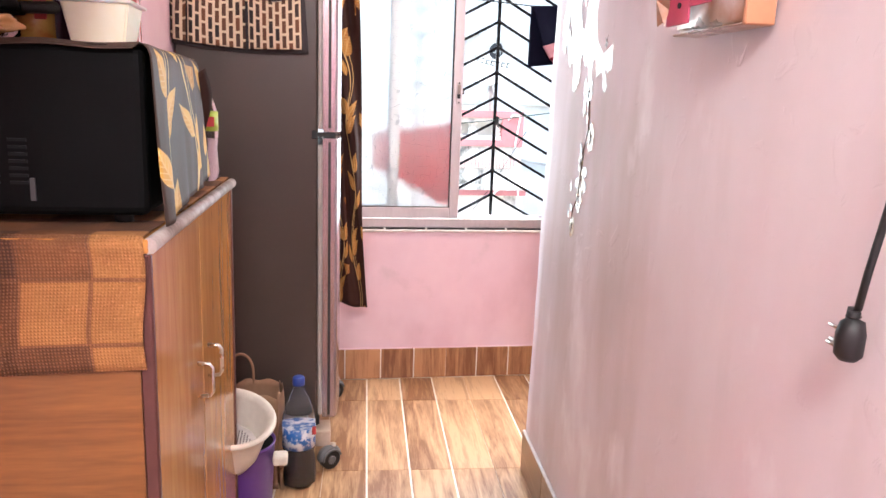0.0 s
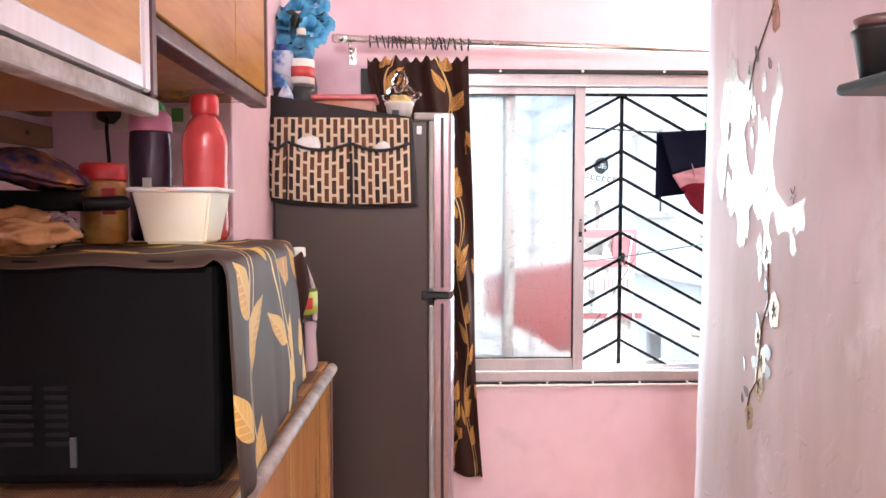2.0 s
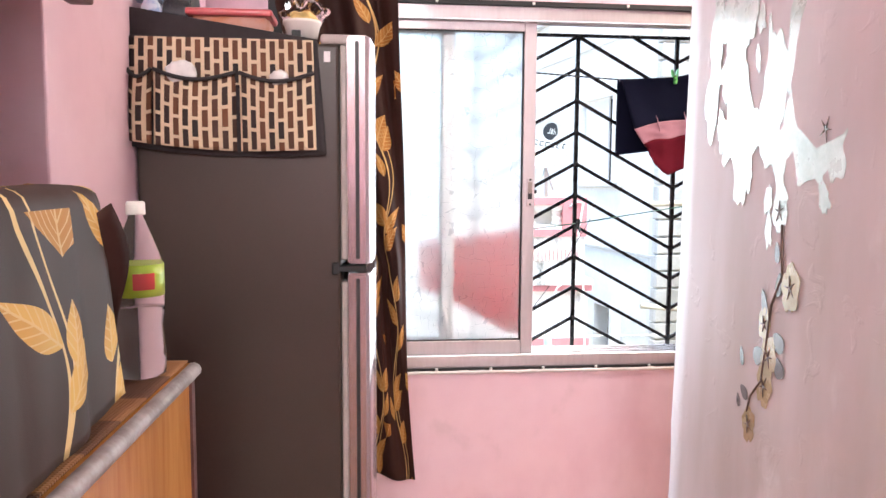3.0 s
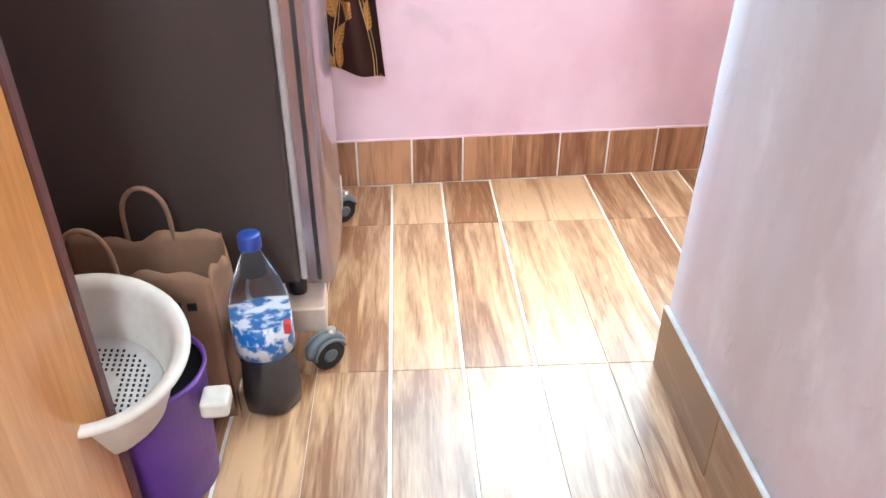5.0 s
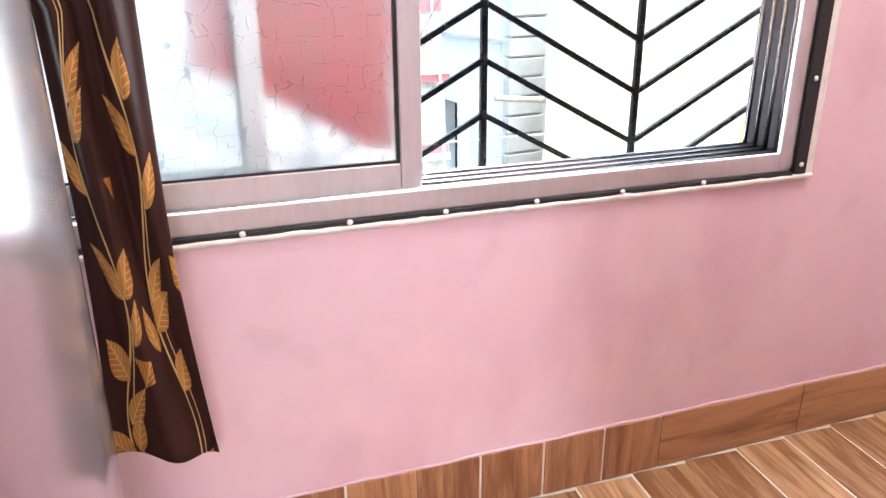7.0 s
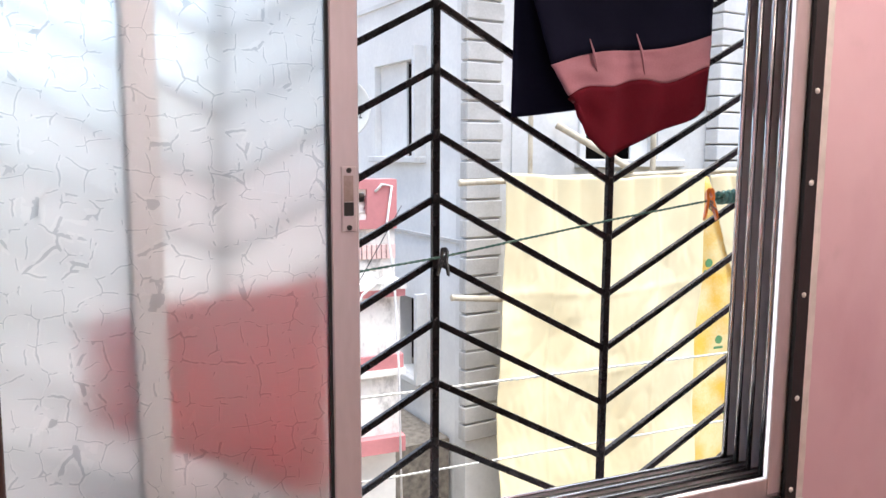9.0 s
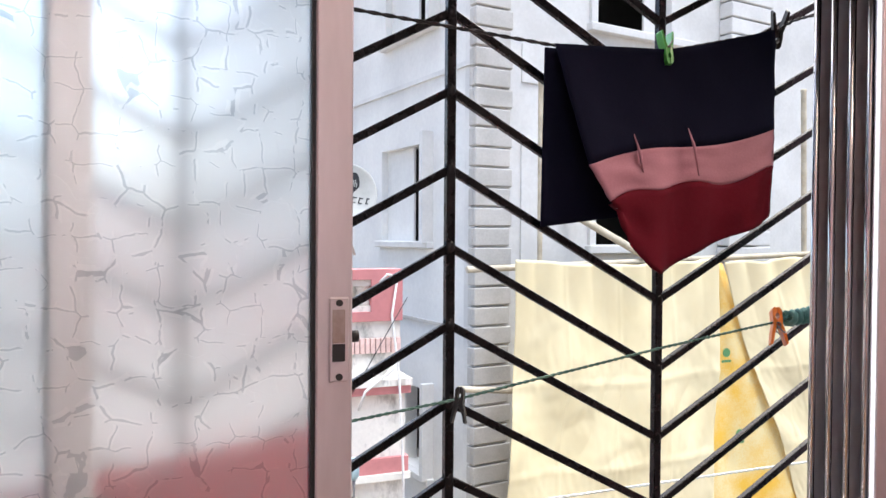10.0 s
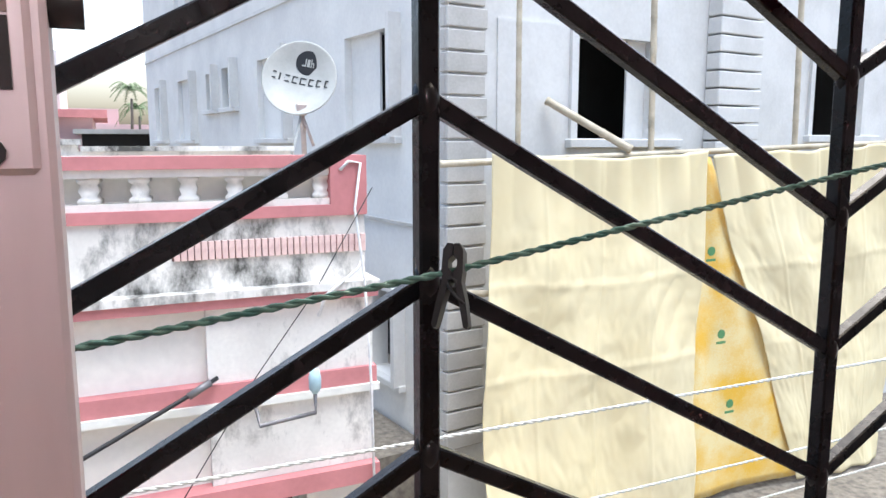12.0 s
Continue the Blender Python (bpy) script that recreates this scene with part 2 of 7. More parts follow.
def frosted(name):
    """Obscured glass: soft scattering with the moulded cell pattern in relief, its ridges shaded in colour."""
    m = bpy.data.materials.new(name)
    m.use_nodes = True
    nt = m.node_tree
    b = nt.nodes["Principled BSDF"]
    b.inputs["Transmission Weight"].default_value = 1.0
    b.inputs["Roughness"].default_value = 0.55
    b.inputs["IOR"].default_value = 1.2
    b.inputs["Base Color"].default_value = (0.95, 0.97, 0.97, 1)
    tc = nt.nodes.new("ShaderNodeTexCoord")
    wob = nt.nodes.new("ShaderNodeTexNoise")
    wob.inputs["Scale"].default_value = 30
    nt.links.new(tc.outputs["Object"], wob.inputs["Vector"])
    mixv = nt.nodes.new("ShaderNodeVectorMath")
    mixv.operation = "MULTIPLY_ADD"
    nt.links.new(wob.outputs["Color"], mixv.inputs[0])
    mixv.inputs[1].default_value = (0.02, 0.0, 0.02)
    nt.links.new(tc.outputs["Object"], mixv.inputs[2])
    vo = nt.nodes.new("ShaderNodeTexVoronoi")
    vo.feature, vo.distance = "F1", "CHEBYCHEV"
    vo.inputs["Scale"].default_value = 24
    nt.links.new(mixv.outputs[0], vo.inputs["Vector"])
    bp = nt.nodes.new("ShaderNodeBump")
    bp.inputs["Strength"].default_value, bp.inputs["Distance"].default_value = 1.0, 0.006
    nt.links.new(vo.outputs["Color"], bp.inputs["Height"])
    nt.links.new(bp.outputs[0], b.inputs["Normal"])
    # moulded beads: thin ridges round rounded cells and short square steps, broken here and there; dark lines and lit
    # rims painted
    brk = nt.nodes.new("ShaderNodeTexNoise")
    brk.inputs["Scale"].default_value = 22
    nt.links.new(tc.outputs["Object"], brk.inputs["Vector"])
    flat = nt.nodes.new("ShaderNodeVectorMath")
    flat.operation = "MULTIPLY"
    flat.inputs[1].default_value = (1, 0, 1)
    nt.links.new(mixv.outputs[0], flat.inputs[0])
    rnd = nt.nodes.new("ShaderNodeTexVoronoi")
    rnd.feature = "DISTANCE_TO_EDGE"
    rnd.inputs["Scale"].default_value, rnd.inputs["Randomness"].default_value = 21, 0.6
    nt.links.new(flat.outputs[0], rnd.inputs["Vector"])
    sqr = nt.nodes.new("ShaderNodeTexVoronoi")
    sqr.feature = "DISTANCE_TO_EDGE"
    sqr.inputs["Scale"].default_value, sqr.inputs["Randomness"].default_value = 27, 0.4
    nt.links.new(flat.outputs[0], sqr.inputs["Vector"])
    on = math_node(nt, "GREATER_THAN", brk.outputs[0], 0.50)
    on2 = math_node(nt, "LESS_THAN", brk.outputs[0], 0.50)

    def ridge(w):
        return math_node(nt, "MAXIMUM", math_node(nt, "MULTIPLY", math_node(nt, "LESS_THAN", rnd.outputs["Distance"], w), on),
                         math_node(nt, "MULTIPLY", math_node(nt, "LESS_THAN", sqr.outputs["Distance"], w), on2))

    gapn = nt.nodes.new("ShaderNodeTexNoise")
    gapn.inputs["Scale"].default_value = 48
    nt.links.new(tc.outputs["Object"], gapn.inputs["Vector"])
    kept = math_node(nt, "GREATER_THAN", gapn.outputs[0], 0.46)
    line, near = math_node(nt, "MULTIPLY", ridge(0.021), kept), math_node(nt, "MULTIPLY", ridge(0.065), kept)
    # light rim and dark line put the ridges' light and shade into the colour
    bead = ramp_mix(nt, near, (0.84, 0.885, 0.89), (0.93, 0.97, 0.97))
    bead = ramp_mix(nt, line, bead, (0.54, 0.59, 0.61))
    nt.links.new(bead, b.inputs["Base Color"])
    tr = nt.nodes.new("ShaderNodeBsdfTranslucent")
    tr.inputs["Color"].default_value = (0.92, 0.95, 0.95, 1)
    nt.links.new(bp.outputs[0], tr.inputs["Normal"])
    mx = nt.nodes.new("ShaderNodeMixShader")
    nt.links.new(bead, tr.inputs["Color"])
    mx.inputs[0].default_value = 0.02
    nt.links.new(b.outputs[0], mx.inputs[1])
    nt.links.new(tr.outputs[0], mx.inputs[2])
    nt.links.new(mx.outputs[0], nt.nodes["Material Output"].inputs["Surface"])
    return m


def clear(name, col=(1, 1, 1), rough=0.03, ior=1.3, weight=1.0):
    m = bpy.data.materials.new(name)
    m.use_nodes = True
    b = m.node_tree.nodes["Principled BSDF"]
    b.inputs["Transmission Weight"].default_value = weight
    b.inputs["Roughness"].default_value = rough
    b.inputs["IOR"].default_value = ior
    b.inputs["Base Color"].default_value = (*col, 1)
    return m


def stained_plaster(name, col, stain, low=0.5, high=0.72, scale=1.6):
    """Old outdoor plaster, with black algae in drips."""
    m = mat(name, col, 0.85, scale=3, fine=40, bump=0.3)
    nt = m.node_tree
    b = nt.nodes["Principled BSDF"]
    src = b.inputs["Base Color"].links[0].from_socket
    tc = nt.nodes.new("ShaderNodeTexCoord")
    mp = nt.nodes.new("ShaderNodeMapping")
    mp.inputs["Scale"].default_value = (1, 1, 0.55)
    nt.links.new(tc.outputs["Object"], mp.inputs["Vector"])
    n = nt.nodes.new("ShaderNodeTexNoise")
    n.inputs["Scale"].default_value, n.inputs["Detail"].default_value, n.inputs["Roughness"].default_value = scale * 2, 9, 0.7
    nt.links.new(mp.outputs[0], n.inputs["Vector"])
    r = nt.nodes.new("ShaderNodeMapRange")
    r.inputs[1].default_value, r.inputs[2].default_value = low, high
    nt.links.new(n.outputs[0], r.inputs[0])
    nt.links.new(ramp_mix(nt, r.outputs[0], src, stain), b.inputs["Base Color"])
    return m


def smudges(m, marks):
    """Lays shaped stains over a paint: each a colour, noise limits, scale, upright stretch and strength."""
    nt = m.node_tree
    b = nt.nodes["Principled BSDF"]
    src = b.inputs["Base Color"].links[0].from_socket
    tc = nt.nodes.new("ShaderNodeTexCoord")
    for seed, col, lo, hi, sc, zs, amount in marks:
        mp = nt.nodes.new("ShaderNodeMapping")
        mp.inputs["Location"].default_value, mp.inputs["Scale"].default_value = (seed, seed, seed), (1, 1, zs)
        nt.links.new(tc.outputs["Object"], mp.inputs["Vector"])
        n = nt.nodes.new("ShaderNodeTexNoise")
        n.inputs["Scale"].default_value, n.inputs["Detail"].default_value, n.inputs["Roughness"].default_value = sc, 7, 0.55
        nt.links.new(mp.outputs[0], n.inputs["Vector"])
        r = nt.nodes.new("ShaderNodeMapRange")
        r.inputs[1].default_value, r.inputs[2].default_value, r.inputs[4].default_value = lo, hi, amount
        nt.links.new(n.outputs[0], r.inputs[0])
        src = ramp_mix(nt, r.outputs[0], src, col)
    nt.links.new(src, b.inputs["Base Color"])
    return m


def worn_paint(name):
    """Old wall paint: rubbed pale, with smeared beige stains, pink showing through, and lumpy filler under it."""
    m = mat(name, (0.72, 0.68, 0.71), 0.55, col2=(0.62, 0.55, 0.57), scale=2.0, fine=11, bump=0.2, rough2=0.68, stretch=(1, 1, 0.45), contrast=0.5)
    nt = m.node_tree
    b = nt.nodes["Principled BSDF"]
    tc = nt.nodes.new("ShaderNodeTexCoord")
    smudges(m, ((3.0, (0.50, 0.44, 0.42), 0.50, 0.72, 2.6, 0.28, 0.95), (11.0, (0.70, 0.57, 0.62), 0.50, 0.72, 1.7, 0.5, 0.95), (23.0, (0.80, 0.78, 0.80), 0.58, 0.70, 3.6, 0.6, 0.95)))
    lump = nt.nodes.new("ShaderNodeTexNoise")
    lump.inputs["Scale"].default_value, lump.inputs["Detail"].default_value, lump.inputs["Distortion"].default_value = 16, 6, 0.8
    nt.links.new(tc.outputs["Object"], lump.inputs["Vector"])
    lr = nt.nodes.new("ShaderNodeMapRange")
    lr.inputs[1].default_value, lr.inputs[2].default_value = 0.60, 0.66
    nt.links.new(lump.outputs[0], lr.inputs[0])
    old = b.inputs["Normal"].links[0].from_node
    bp = nt.nodes.new("ShaderNodeBump")
    bp.inputs["Strength"].default_value, bp.inputs["Distance"].default_value = 0.35, 0.002
    nt.links.new(lr.outputs[0], bp.inputs["Height"])
    nt.links.new(old.outputs[0], bp.inputs["Normal"])
    nt.links.new(bp.outputs[0], b.inputs["Normal"])
    return m


M_PINK = mat("pink_wall_paint", (0.75, 0.57, 0.64), 0.42, col2=(0.70, 0.50, 0.58), scale=2.2, fine=14, bump=0.12, rough2=0.55)
smudges(M_PINK, ((5.0, (0.58, 0.37, 0.45), 0.54, 0.74, 3.2, 0.5, 0.6), (17.0, (0.55, 0.42, 0.46), 0.60, 0.72, 9.0, 0.8, 0.4), (29.0, (0.36, 0.20, 0.24), 0.735, 0.76, 26.0, 1.0, 0.7)))
M_PALE = worn_paint("worn_pale_pink_paint")
M_CEIL = mat("ceiling_paint", (0.78, 0.70, 0.66), 0.8, scale=2, bump=0.1)
M_GROUT = mat("white_grout", (0.85, 0.82, 0.76), 0.6, scale=20)
M_PLANK = plank_mat("wood_print_tile", (0.55, 0.365, 0.205), (0.20, 0.09, 0.036), "Y", 0.30)
M_PLANK.node_tree.nodes["Principled BSDF"].inputs["Specular IOR Level"].default_value = 0.6
M_PLANKZ = plank_mat("wood_print_skirting", (0.46, 0.25, 0.125), (0.20, 0.085, 0.04), "Z", 0.3)
M_PLANKX = plank_mat("wood_print_skirting_long", (0.46, 0.25, 0.12), (0.20, 0.085, 0.04), "X", 0.3)
M_PLANKO = plank_mat("olive_wood_skirting", (0.42, 0.29, 0.16), (0.26, 0.16, 0.08), "Y", 0.3)
# lighter copy of the aluminium: back light on the fins put into the colour
M_FIN = mat("lit_fin_aluminium", (0.78, 0.77, 0.78), 0.3, 0.35, scale=10, rough2=0.4)
M_BEAD = mat("glint_bead_metal", (0.85, 0.85, 0.86), 0.16, 1.0, scale=10)
M_ALU = mat("anodised_aluminium", (0.60, 0.56, 0.57), 0.36, 0.55, col2=(0.50, 0.46, 0.47), scale=6, fine=90, stretch=(1, 1, 0.2), rough2=0.5)
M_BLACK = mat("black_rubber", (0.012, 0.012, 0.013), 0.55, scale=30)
M_WHITE = mat("white_filler", (0.8, 0.79, 0.77), 0.6, scale=25, bump=0.4)
M_IRON = mat("black_gloss_iron_paint", (0.004, 0.004, 0.005), 0.2, col2=(0.007, 0.007, 0.008), scale=30, fine=160, bump=0.25, rough2=0.34, spec=0.28)
M_FROST = frosted("patterned_frosted_glass")
M_FRIDGE = mat("grey_brown_steel_side", (0.062, 0.046, 0.037), 0.38, 0.05, col2=(0.052, 0.039, 0.032), scale=3, fine=300, bump=0.05, spec=0.3)
M_FDOOR = mat("silver_pink_door_skin", (0.40, 0.33, 0.34), 0.22, 0.75, col2=(0.36, 0.29, 0.30), scale=3, fine=200, stretch=(1, 1, 0.02), bump=0.0)
M_GASKET = mat("door_gasket", (0.45, 0.41, 0.38), 0.5, scale=20)
# dark colour stands for the shade in grooves and holes
M_DARKGAP = mat("recess_shade", (0.02, 0.017, 0.016), 0.5, scale=20)
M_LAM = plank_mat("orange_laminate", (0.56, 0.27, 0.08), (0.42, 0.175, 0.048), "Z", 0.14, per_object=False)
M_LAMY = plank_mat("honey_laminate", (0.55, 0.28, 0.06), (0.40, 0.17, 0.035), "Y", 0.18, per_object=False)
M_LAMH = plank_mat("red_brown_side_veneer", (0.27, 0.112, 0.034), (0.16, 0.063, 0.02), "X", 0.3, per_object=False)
M_EDGE = mat("maroon_edge_band", (0.10, 0.035, 0.03), 0.35, scale=20, rough2=0.5)
M_EDGEG = mat("worn_grey_edge_band", (0.42, 0.37, 0.35), 0.4, col2=(0.25, 0.2, 0.18), scale=18, fine=120, rough2=0.6)
M_PATCH = patch_cloth("patchwork_mat_cloth")
M_LEAFC = leaf_fabric("leaf_print_satin", (0.060, 0.038, 0.030), (0.62, 0.40, 0.10), (0.72, 0.55, 0.25), 0.19, "X")
M_LEAFD = leaf_fabric("leaf_print_curtain", (0.034, 0.014, 0.011), (0.36, 0.18, 0.045), (0.60, 0.40, 0.16), 0.17)
M_WOVEN = woven_mat("woven_strips")
M_BINDING = mat("dark_binding_tape", (0.035, 0.028, 0.03), 0.85, scale=40, bump=0.2)
M_MWBLK = mat("black_oven_case", (0.003, 0.003, 0.0032), 0.6, scale=10, fine=200, bump=0.08, rough2=0.7, spec=0.08)
M_CHROME = mat("brushed_chrome", (0.7, 0.68, 0.64), 0.2, 1.0, scale=20, rough2=0.3)


# ---- builders ----
def bbox(bm, x0, x1, y0, y1, z0, z1, bevel=0.0, seg=2, m=None):
    made = bmesh.ops.create_cube(bm, size=1)["verts"]
    for v in made:
        v.co = ((x0 + x1) / 2 + v.co.x * (x1 - x0), (y0 + y1) / 2 + v.co.y * (y1 - y0), (z0 + z1) / 2 + v.co.z * (z1 - z0))
    if bevel:
        edges = {e for v in made for e in v.link_edges}
        bmesh.ops.bevel(bm, geom=list(edges), offset=bevel, segments=seg, affect="EDGES", profile=0.5)
    return bm


def box_bm(*a, **k):
    return bbox(bmesh.new(), *a, **k)


def frame_of(d):
    d = Vector(d).normalized()
    u = d.orthogonal().normalized()
    return u, d.cross(u)


def tube(bm, pts, r, seg=8, closed=False, caps=True):
    """A round bar through points; r a number or one per point."""
    pts = [Vector(p) for p in pts]
    n = len(pts)
    rs = r if isinstance(r, (list, tuple)) else [r] * n
    u = None
    rings = []
    for i, p in enumerate(pts):
        d = (pts[min(i + 1, n - 1)] - pts[max(i - 1, 0)]).normalized()
        if u is None:
            u = d.orthogonal().normalized()
        u = (u - d * u.dot(d)).normalized()
        w = d.cross(u)
        rings.append([bm.verts.new(p + (u * math.cos(a) + w * math.sin(a)) * rs[i]) for a in (2 * math.pi * k / seg for k in range(seg))])
    for a, b in zip(rings, rings[1:]):
        for k in range(seg):
            f = bm.faces.new((a[k], a[(k + 1) % seg], b[(k + 1) % seg], b[k]))
            f.smooth = True
    if caps:
        bm.faces.new(rings[0][::-1])
        bm.faces.new(rings[-1])
    return bm


def lathe(bm, prof, c=(0, 0, 0), seg=28, sx=1.0, sy=1.0, wob=None):
    """A turned shape: prof is (radius, height) from bottom to top."""
    rings = []
    for r, z in prof:
        ring = []
        for k in range(seg):
            a = 2 * math.pi * k / seg
            rr = r * (1 + (wob(a, z) if wob else 0))
            ring.append(bm.verts.new((c[0] + rr * math.cos(a) * sx, c[1] + rr * math.sin(a) * sy, c[2] + z)))
        rings.append(ring)
    for a, b in zip(rings, rings[1:]):
        for k in range(seg):
            f = bm.faces.new((a[k], a[(k + 1) % seg], b[(k + 1) % seg], b[k]))
            f.smooth = True
    if prof[0][0] > 1e-5:
        bm.faces.new(rings[0][::-1])
    if prof[-1][0] > 1e-5:
        bm.faces.new(rings[-1])
    return bm


def sheet(fn, nu, nv, us, vs, thick=0.002):
    """A cloth or card: fn(u, v) gives the place; UV in metres (us by vs); given a thickness."""
    bm = bmesh.new()
    uvl = bm.loops.layers.uv.new("UVMap")
    g = [[bm.verts.new(fn(i / nu, j / nv)) for j in range(nv + 1)] for i in range(nu + 1)]
    for i in range(nu):
        for j in range(nv):
            f = bm.faces.new((g[i][j], g[i + 1][j], g[i + 1][j + 1], g[i][j + 1]))
            f.smooth = True
            for l, (a, b) in zip(f.loops, ((i, j), (i + 1, j), (i + 1, j + 1), (i, j + 1))):
                l[uvl].uv = (a / nu * us, b / nv * vs)
    if thick:
        bm.normal_update()
        bmesh.ops.solidify(bm, geom=bm.faces[:], thickness=thick)
    return bm


def mesh_of(name, bm, material):
    bmesh.ops.recalc_face_normals(bm, faces=bm.faces[:])
    me = bpy.data.meshes.new(name)
    bm.to_mesh(me)
    bm.free()
    for m in (material if isinstance(material, (list, tuple)) else [material]):
        me.materials.append(m)
    return me


def part(name, bm, material, parent=None, label=""):
    ob = new(name, mesh_of(name, bm, material))
    if parent is not None:
        ob.parent = parent
        ob.matrix_parent_inverse = parent.matrix_world.inverted()
    if label:
        ob["label"] = label
    return ob


def thing(name, at, label, category, group="", kind="", rz=0):
    ob = new(name)
    ob.empty_display_size = 0.05
    ob.matrix_world = pose(*at, 0, 0, rz)
    bpy.context.view_layer.update()
    return tagged(ob, label, category, group, kind)


def struct(name, bm, material, label="", category=""):
    return tagged(part(name, bm, material), label, category, kind="structure")


# ---- the room: walls, ceiling, floor base ----
WY, RZ = 3.31, 2.72
WX0, WX1, WZ0, WZ1 = -0.36, 1.405, 0.70, 1.935
nb = bmesh.new()
bbox(nb, -0.95, WX0, WY, 3.49, -0.1, RZ)
bbox(nb, WX1, 2.2, WY, 3.49, -0.1, RZ)
bbox(nb, WX0, WX1, WY, 3.49, -0.1, WZ0)
bbox(nb, WX0, WX1, WY, 3.49, WZ1, RZ)
struct("wall_north", nb, M_PINK, "pink painted wall with the window opening", "wall")
struct("wall_west", box_bm(-1.11, -0.95, -1.76, 3.49, -0.1, RZ), M_PINK, "pink painted wall behind the cabinets", "wall")
struct("wall_pillar", box_bm(-0.95, -0.552, 2.10, WY, 0, RZ, bevel=0.004), M_PINK, "pink painted pillar beside the fridge", "wall")
struct("wall_south", box_bm(-0.95, 2.2, -1.76, -1.6, -0.1, RZ), M_PINK, "pink painted wall behind the walker", "wall")
struct("wall_east", box_bm(2.2, 2.36, -1.76, 3.49, -0.1, RZ), M_PINK, "pink painted wall closing the alcove", "wall")
struct("ceiling", box_bm(-1.11, 2.36, -1.76, 3.49, RZ, RZ + 0.12), M_CEIL, "plain painted plaster ceiling", "ceiling")
struct("floor", box_bm(-0.95, 2.2, -1.6, WY, -0.12, -0.0025), M_GROUT, "wood-look tiled floor with white joints", "floor")


def pw(y):
    """The face of the partition, which runs a little askew."""
    return 0.612 + 0.07 * (y - 2.39)


pb = bmesh.new()
rngp = random.Random(4)
ys = [-1.6 + (2.39 + 1.6) * i / 60 for i in range(61)]
zs = [RZ * j / 40 for j in range(41)]
grid = [[pb.verts.new((pw(y) + 0.014 * (z - 0.1) * max(0, (y + 1.6) / 4) + 0.0025 * noise.noise((y * 3, z * 3, 1)), y + (0.006 * noise.noise((z * 9, 3, 2)) if i == 60 else 0), z)) for z in zs] for i, y in enumerate(ys)]
for i in range(60):
    for j in range(40):
        f = pb.faces.new((grid[i][j], grid[i + 1][j], grid[i + 1][j + 1], grid[i][j + 1]))
        f.smooth = True
farv = [[pb.verts.new((pw(y) + 0.13, y, z)) for z in (0, RZ)] for y in (-1.6, 2.39)]
pb.faces.new((farv[0][0], farv[0][1], farv[1][1], farv[1][0]))
pb.faces.new([grid[60][j] for j in range(41)] + [farv[1][1], farv[1][0]])
pb.faces.new([grid[0][j] for j in range(40, -1, -1)] + [farv[0][0], farv[0][1]])
pb.faces.new([grid[i][40] for i in range(61)] + [farv[1][1], farv[0][1]])
partition = struct("wall_partition", pb, M_PALE, "scuffed pale pink partition wall with flaking paint", "wall")

# white crumbs of filler where the partition's corner has chipped
ch = bmesh.new()
for i in range(26):
    z = 0.2 + 1.7 * rngp.random()
    r = 0.002 + 0.004 * rngp.random()
    x = pw(2.39) + 0.014 * z
    bmesh.ops.create_icosphere(ch, subdivisions=1, radius=r, matrix=Matrix.Translation((x + 0.002, 2.389, z)) @ Matrix.Diagonal((0.8, 0.8, 2.2, 1)))
struct("trim_corner_chips", ch, M_WHITE, "chipped white corner plaster", "trim")

# ---- window ----
win = thing("window_1", (0.5, 3.4, 0.7), "sliding aluminium window with frosted panes, half open", "window", kind="structure")
fb = bmesh.new()
for a in ((WX0 + 0.05, WX1 - 0.045, 3.314, 3.326, WZ0 + 0.009, WZ0 + 0.050), (WX0 + 0.05, WX1 - 0.045, 3.314, 3.326, WZ1 - 0.06, WZ1 - 0.016),
          (WX1 - 0.077, WX1 - 0.040, 3.312, 3.326, WZ0 + 0.016, WZ1 - 0.016), (WX0 + 0.045, WX0 + 0.075, 3.314, 3.326, WZ0 + 0.016, WZ1 - 0.016)):
    bbox(fb, *a, bevel=0.002, seg=1)
bbox(fb, WX0, WX1, 3.326, 3.488, WZ0 + 0.001, WZ0 + 0.014)
bbox(fb, WX0, WX1, 3.326, 3.488, WZ1 - 0.014, WZ1 - 0.001)
bbox(fb, WX1 - 0.014, WX1 - 0.001, 3.326, 3.488, WZ0 + 0.014, WZ1 - 0.014)
bbox(fb, WX0 + 0.001, WX0 + 0.014, 3.326, 3.488, WZ0 + 0.014, WZ1 - 0.014)
part("window_frame", fb, M_ALU, win)
for y in (3.333, 3.366, 3.399, 3.432):
    part("track_fin", box_bm(WX0 + 0.014, WX1 - 0.014, y, y + 0.005, WZ0 + 0.014, WZ0 + 0.046, bevel=0.001, seg=1), M_FIN, win)
    part("track_fin", box_bm(WX0 + 0.014, WX1 - 0.014, y, y + 0.004, WZ1 - 0.05, WZ1 - 0.014), M_FIN, win)
    part("jamb_fin", box_bm(WX1 - 0.068, WX1 - 0.014, y, y + 0.006, WZ0 + 0.047, WZ1 - 0.051, bevel=0.0015, seg=1), M_FIN, win)
# polished beads added along the fin edges to catch a bright line
for y in (3.336, 3.369, 3.402, 3.435):
    part("glint_bead", tube(bmesh.new(), [(WX1 - 0.070, y, WZ0 + 0.047), (WX1 - 0.070, y, WZ1 - 0.051)], 0.0055, 12), M_BEAD, win)
    part("glint_bead", tube(bmesh.new(), [(WX0 + 0.014, y - 0.0005, WZ0 + 0.0465), (WX1 - 0.014, y - 0.0005, WZ0 + 0.0465)], 0.004, 8), M_BEAD, win)
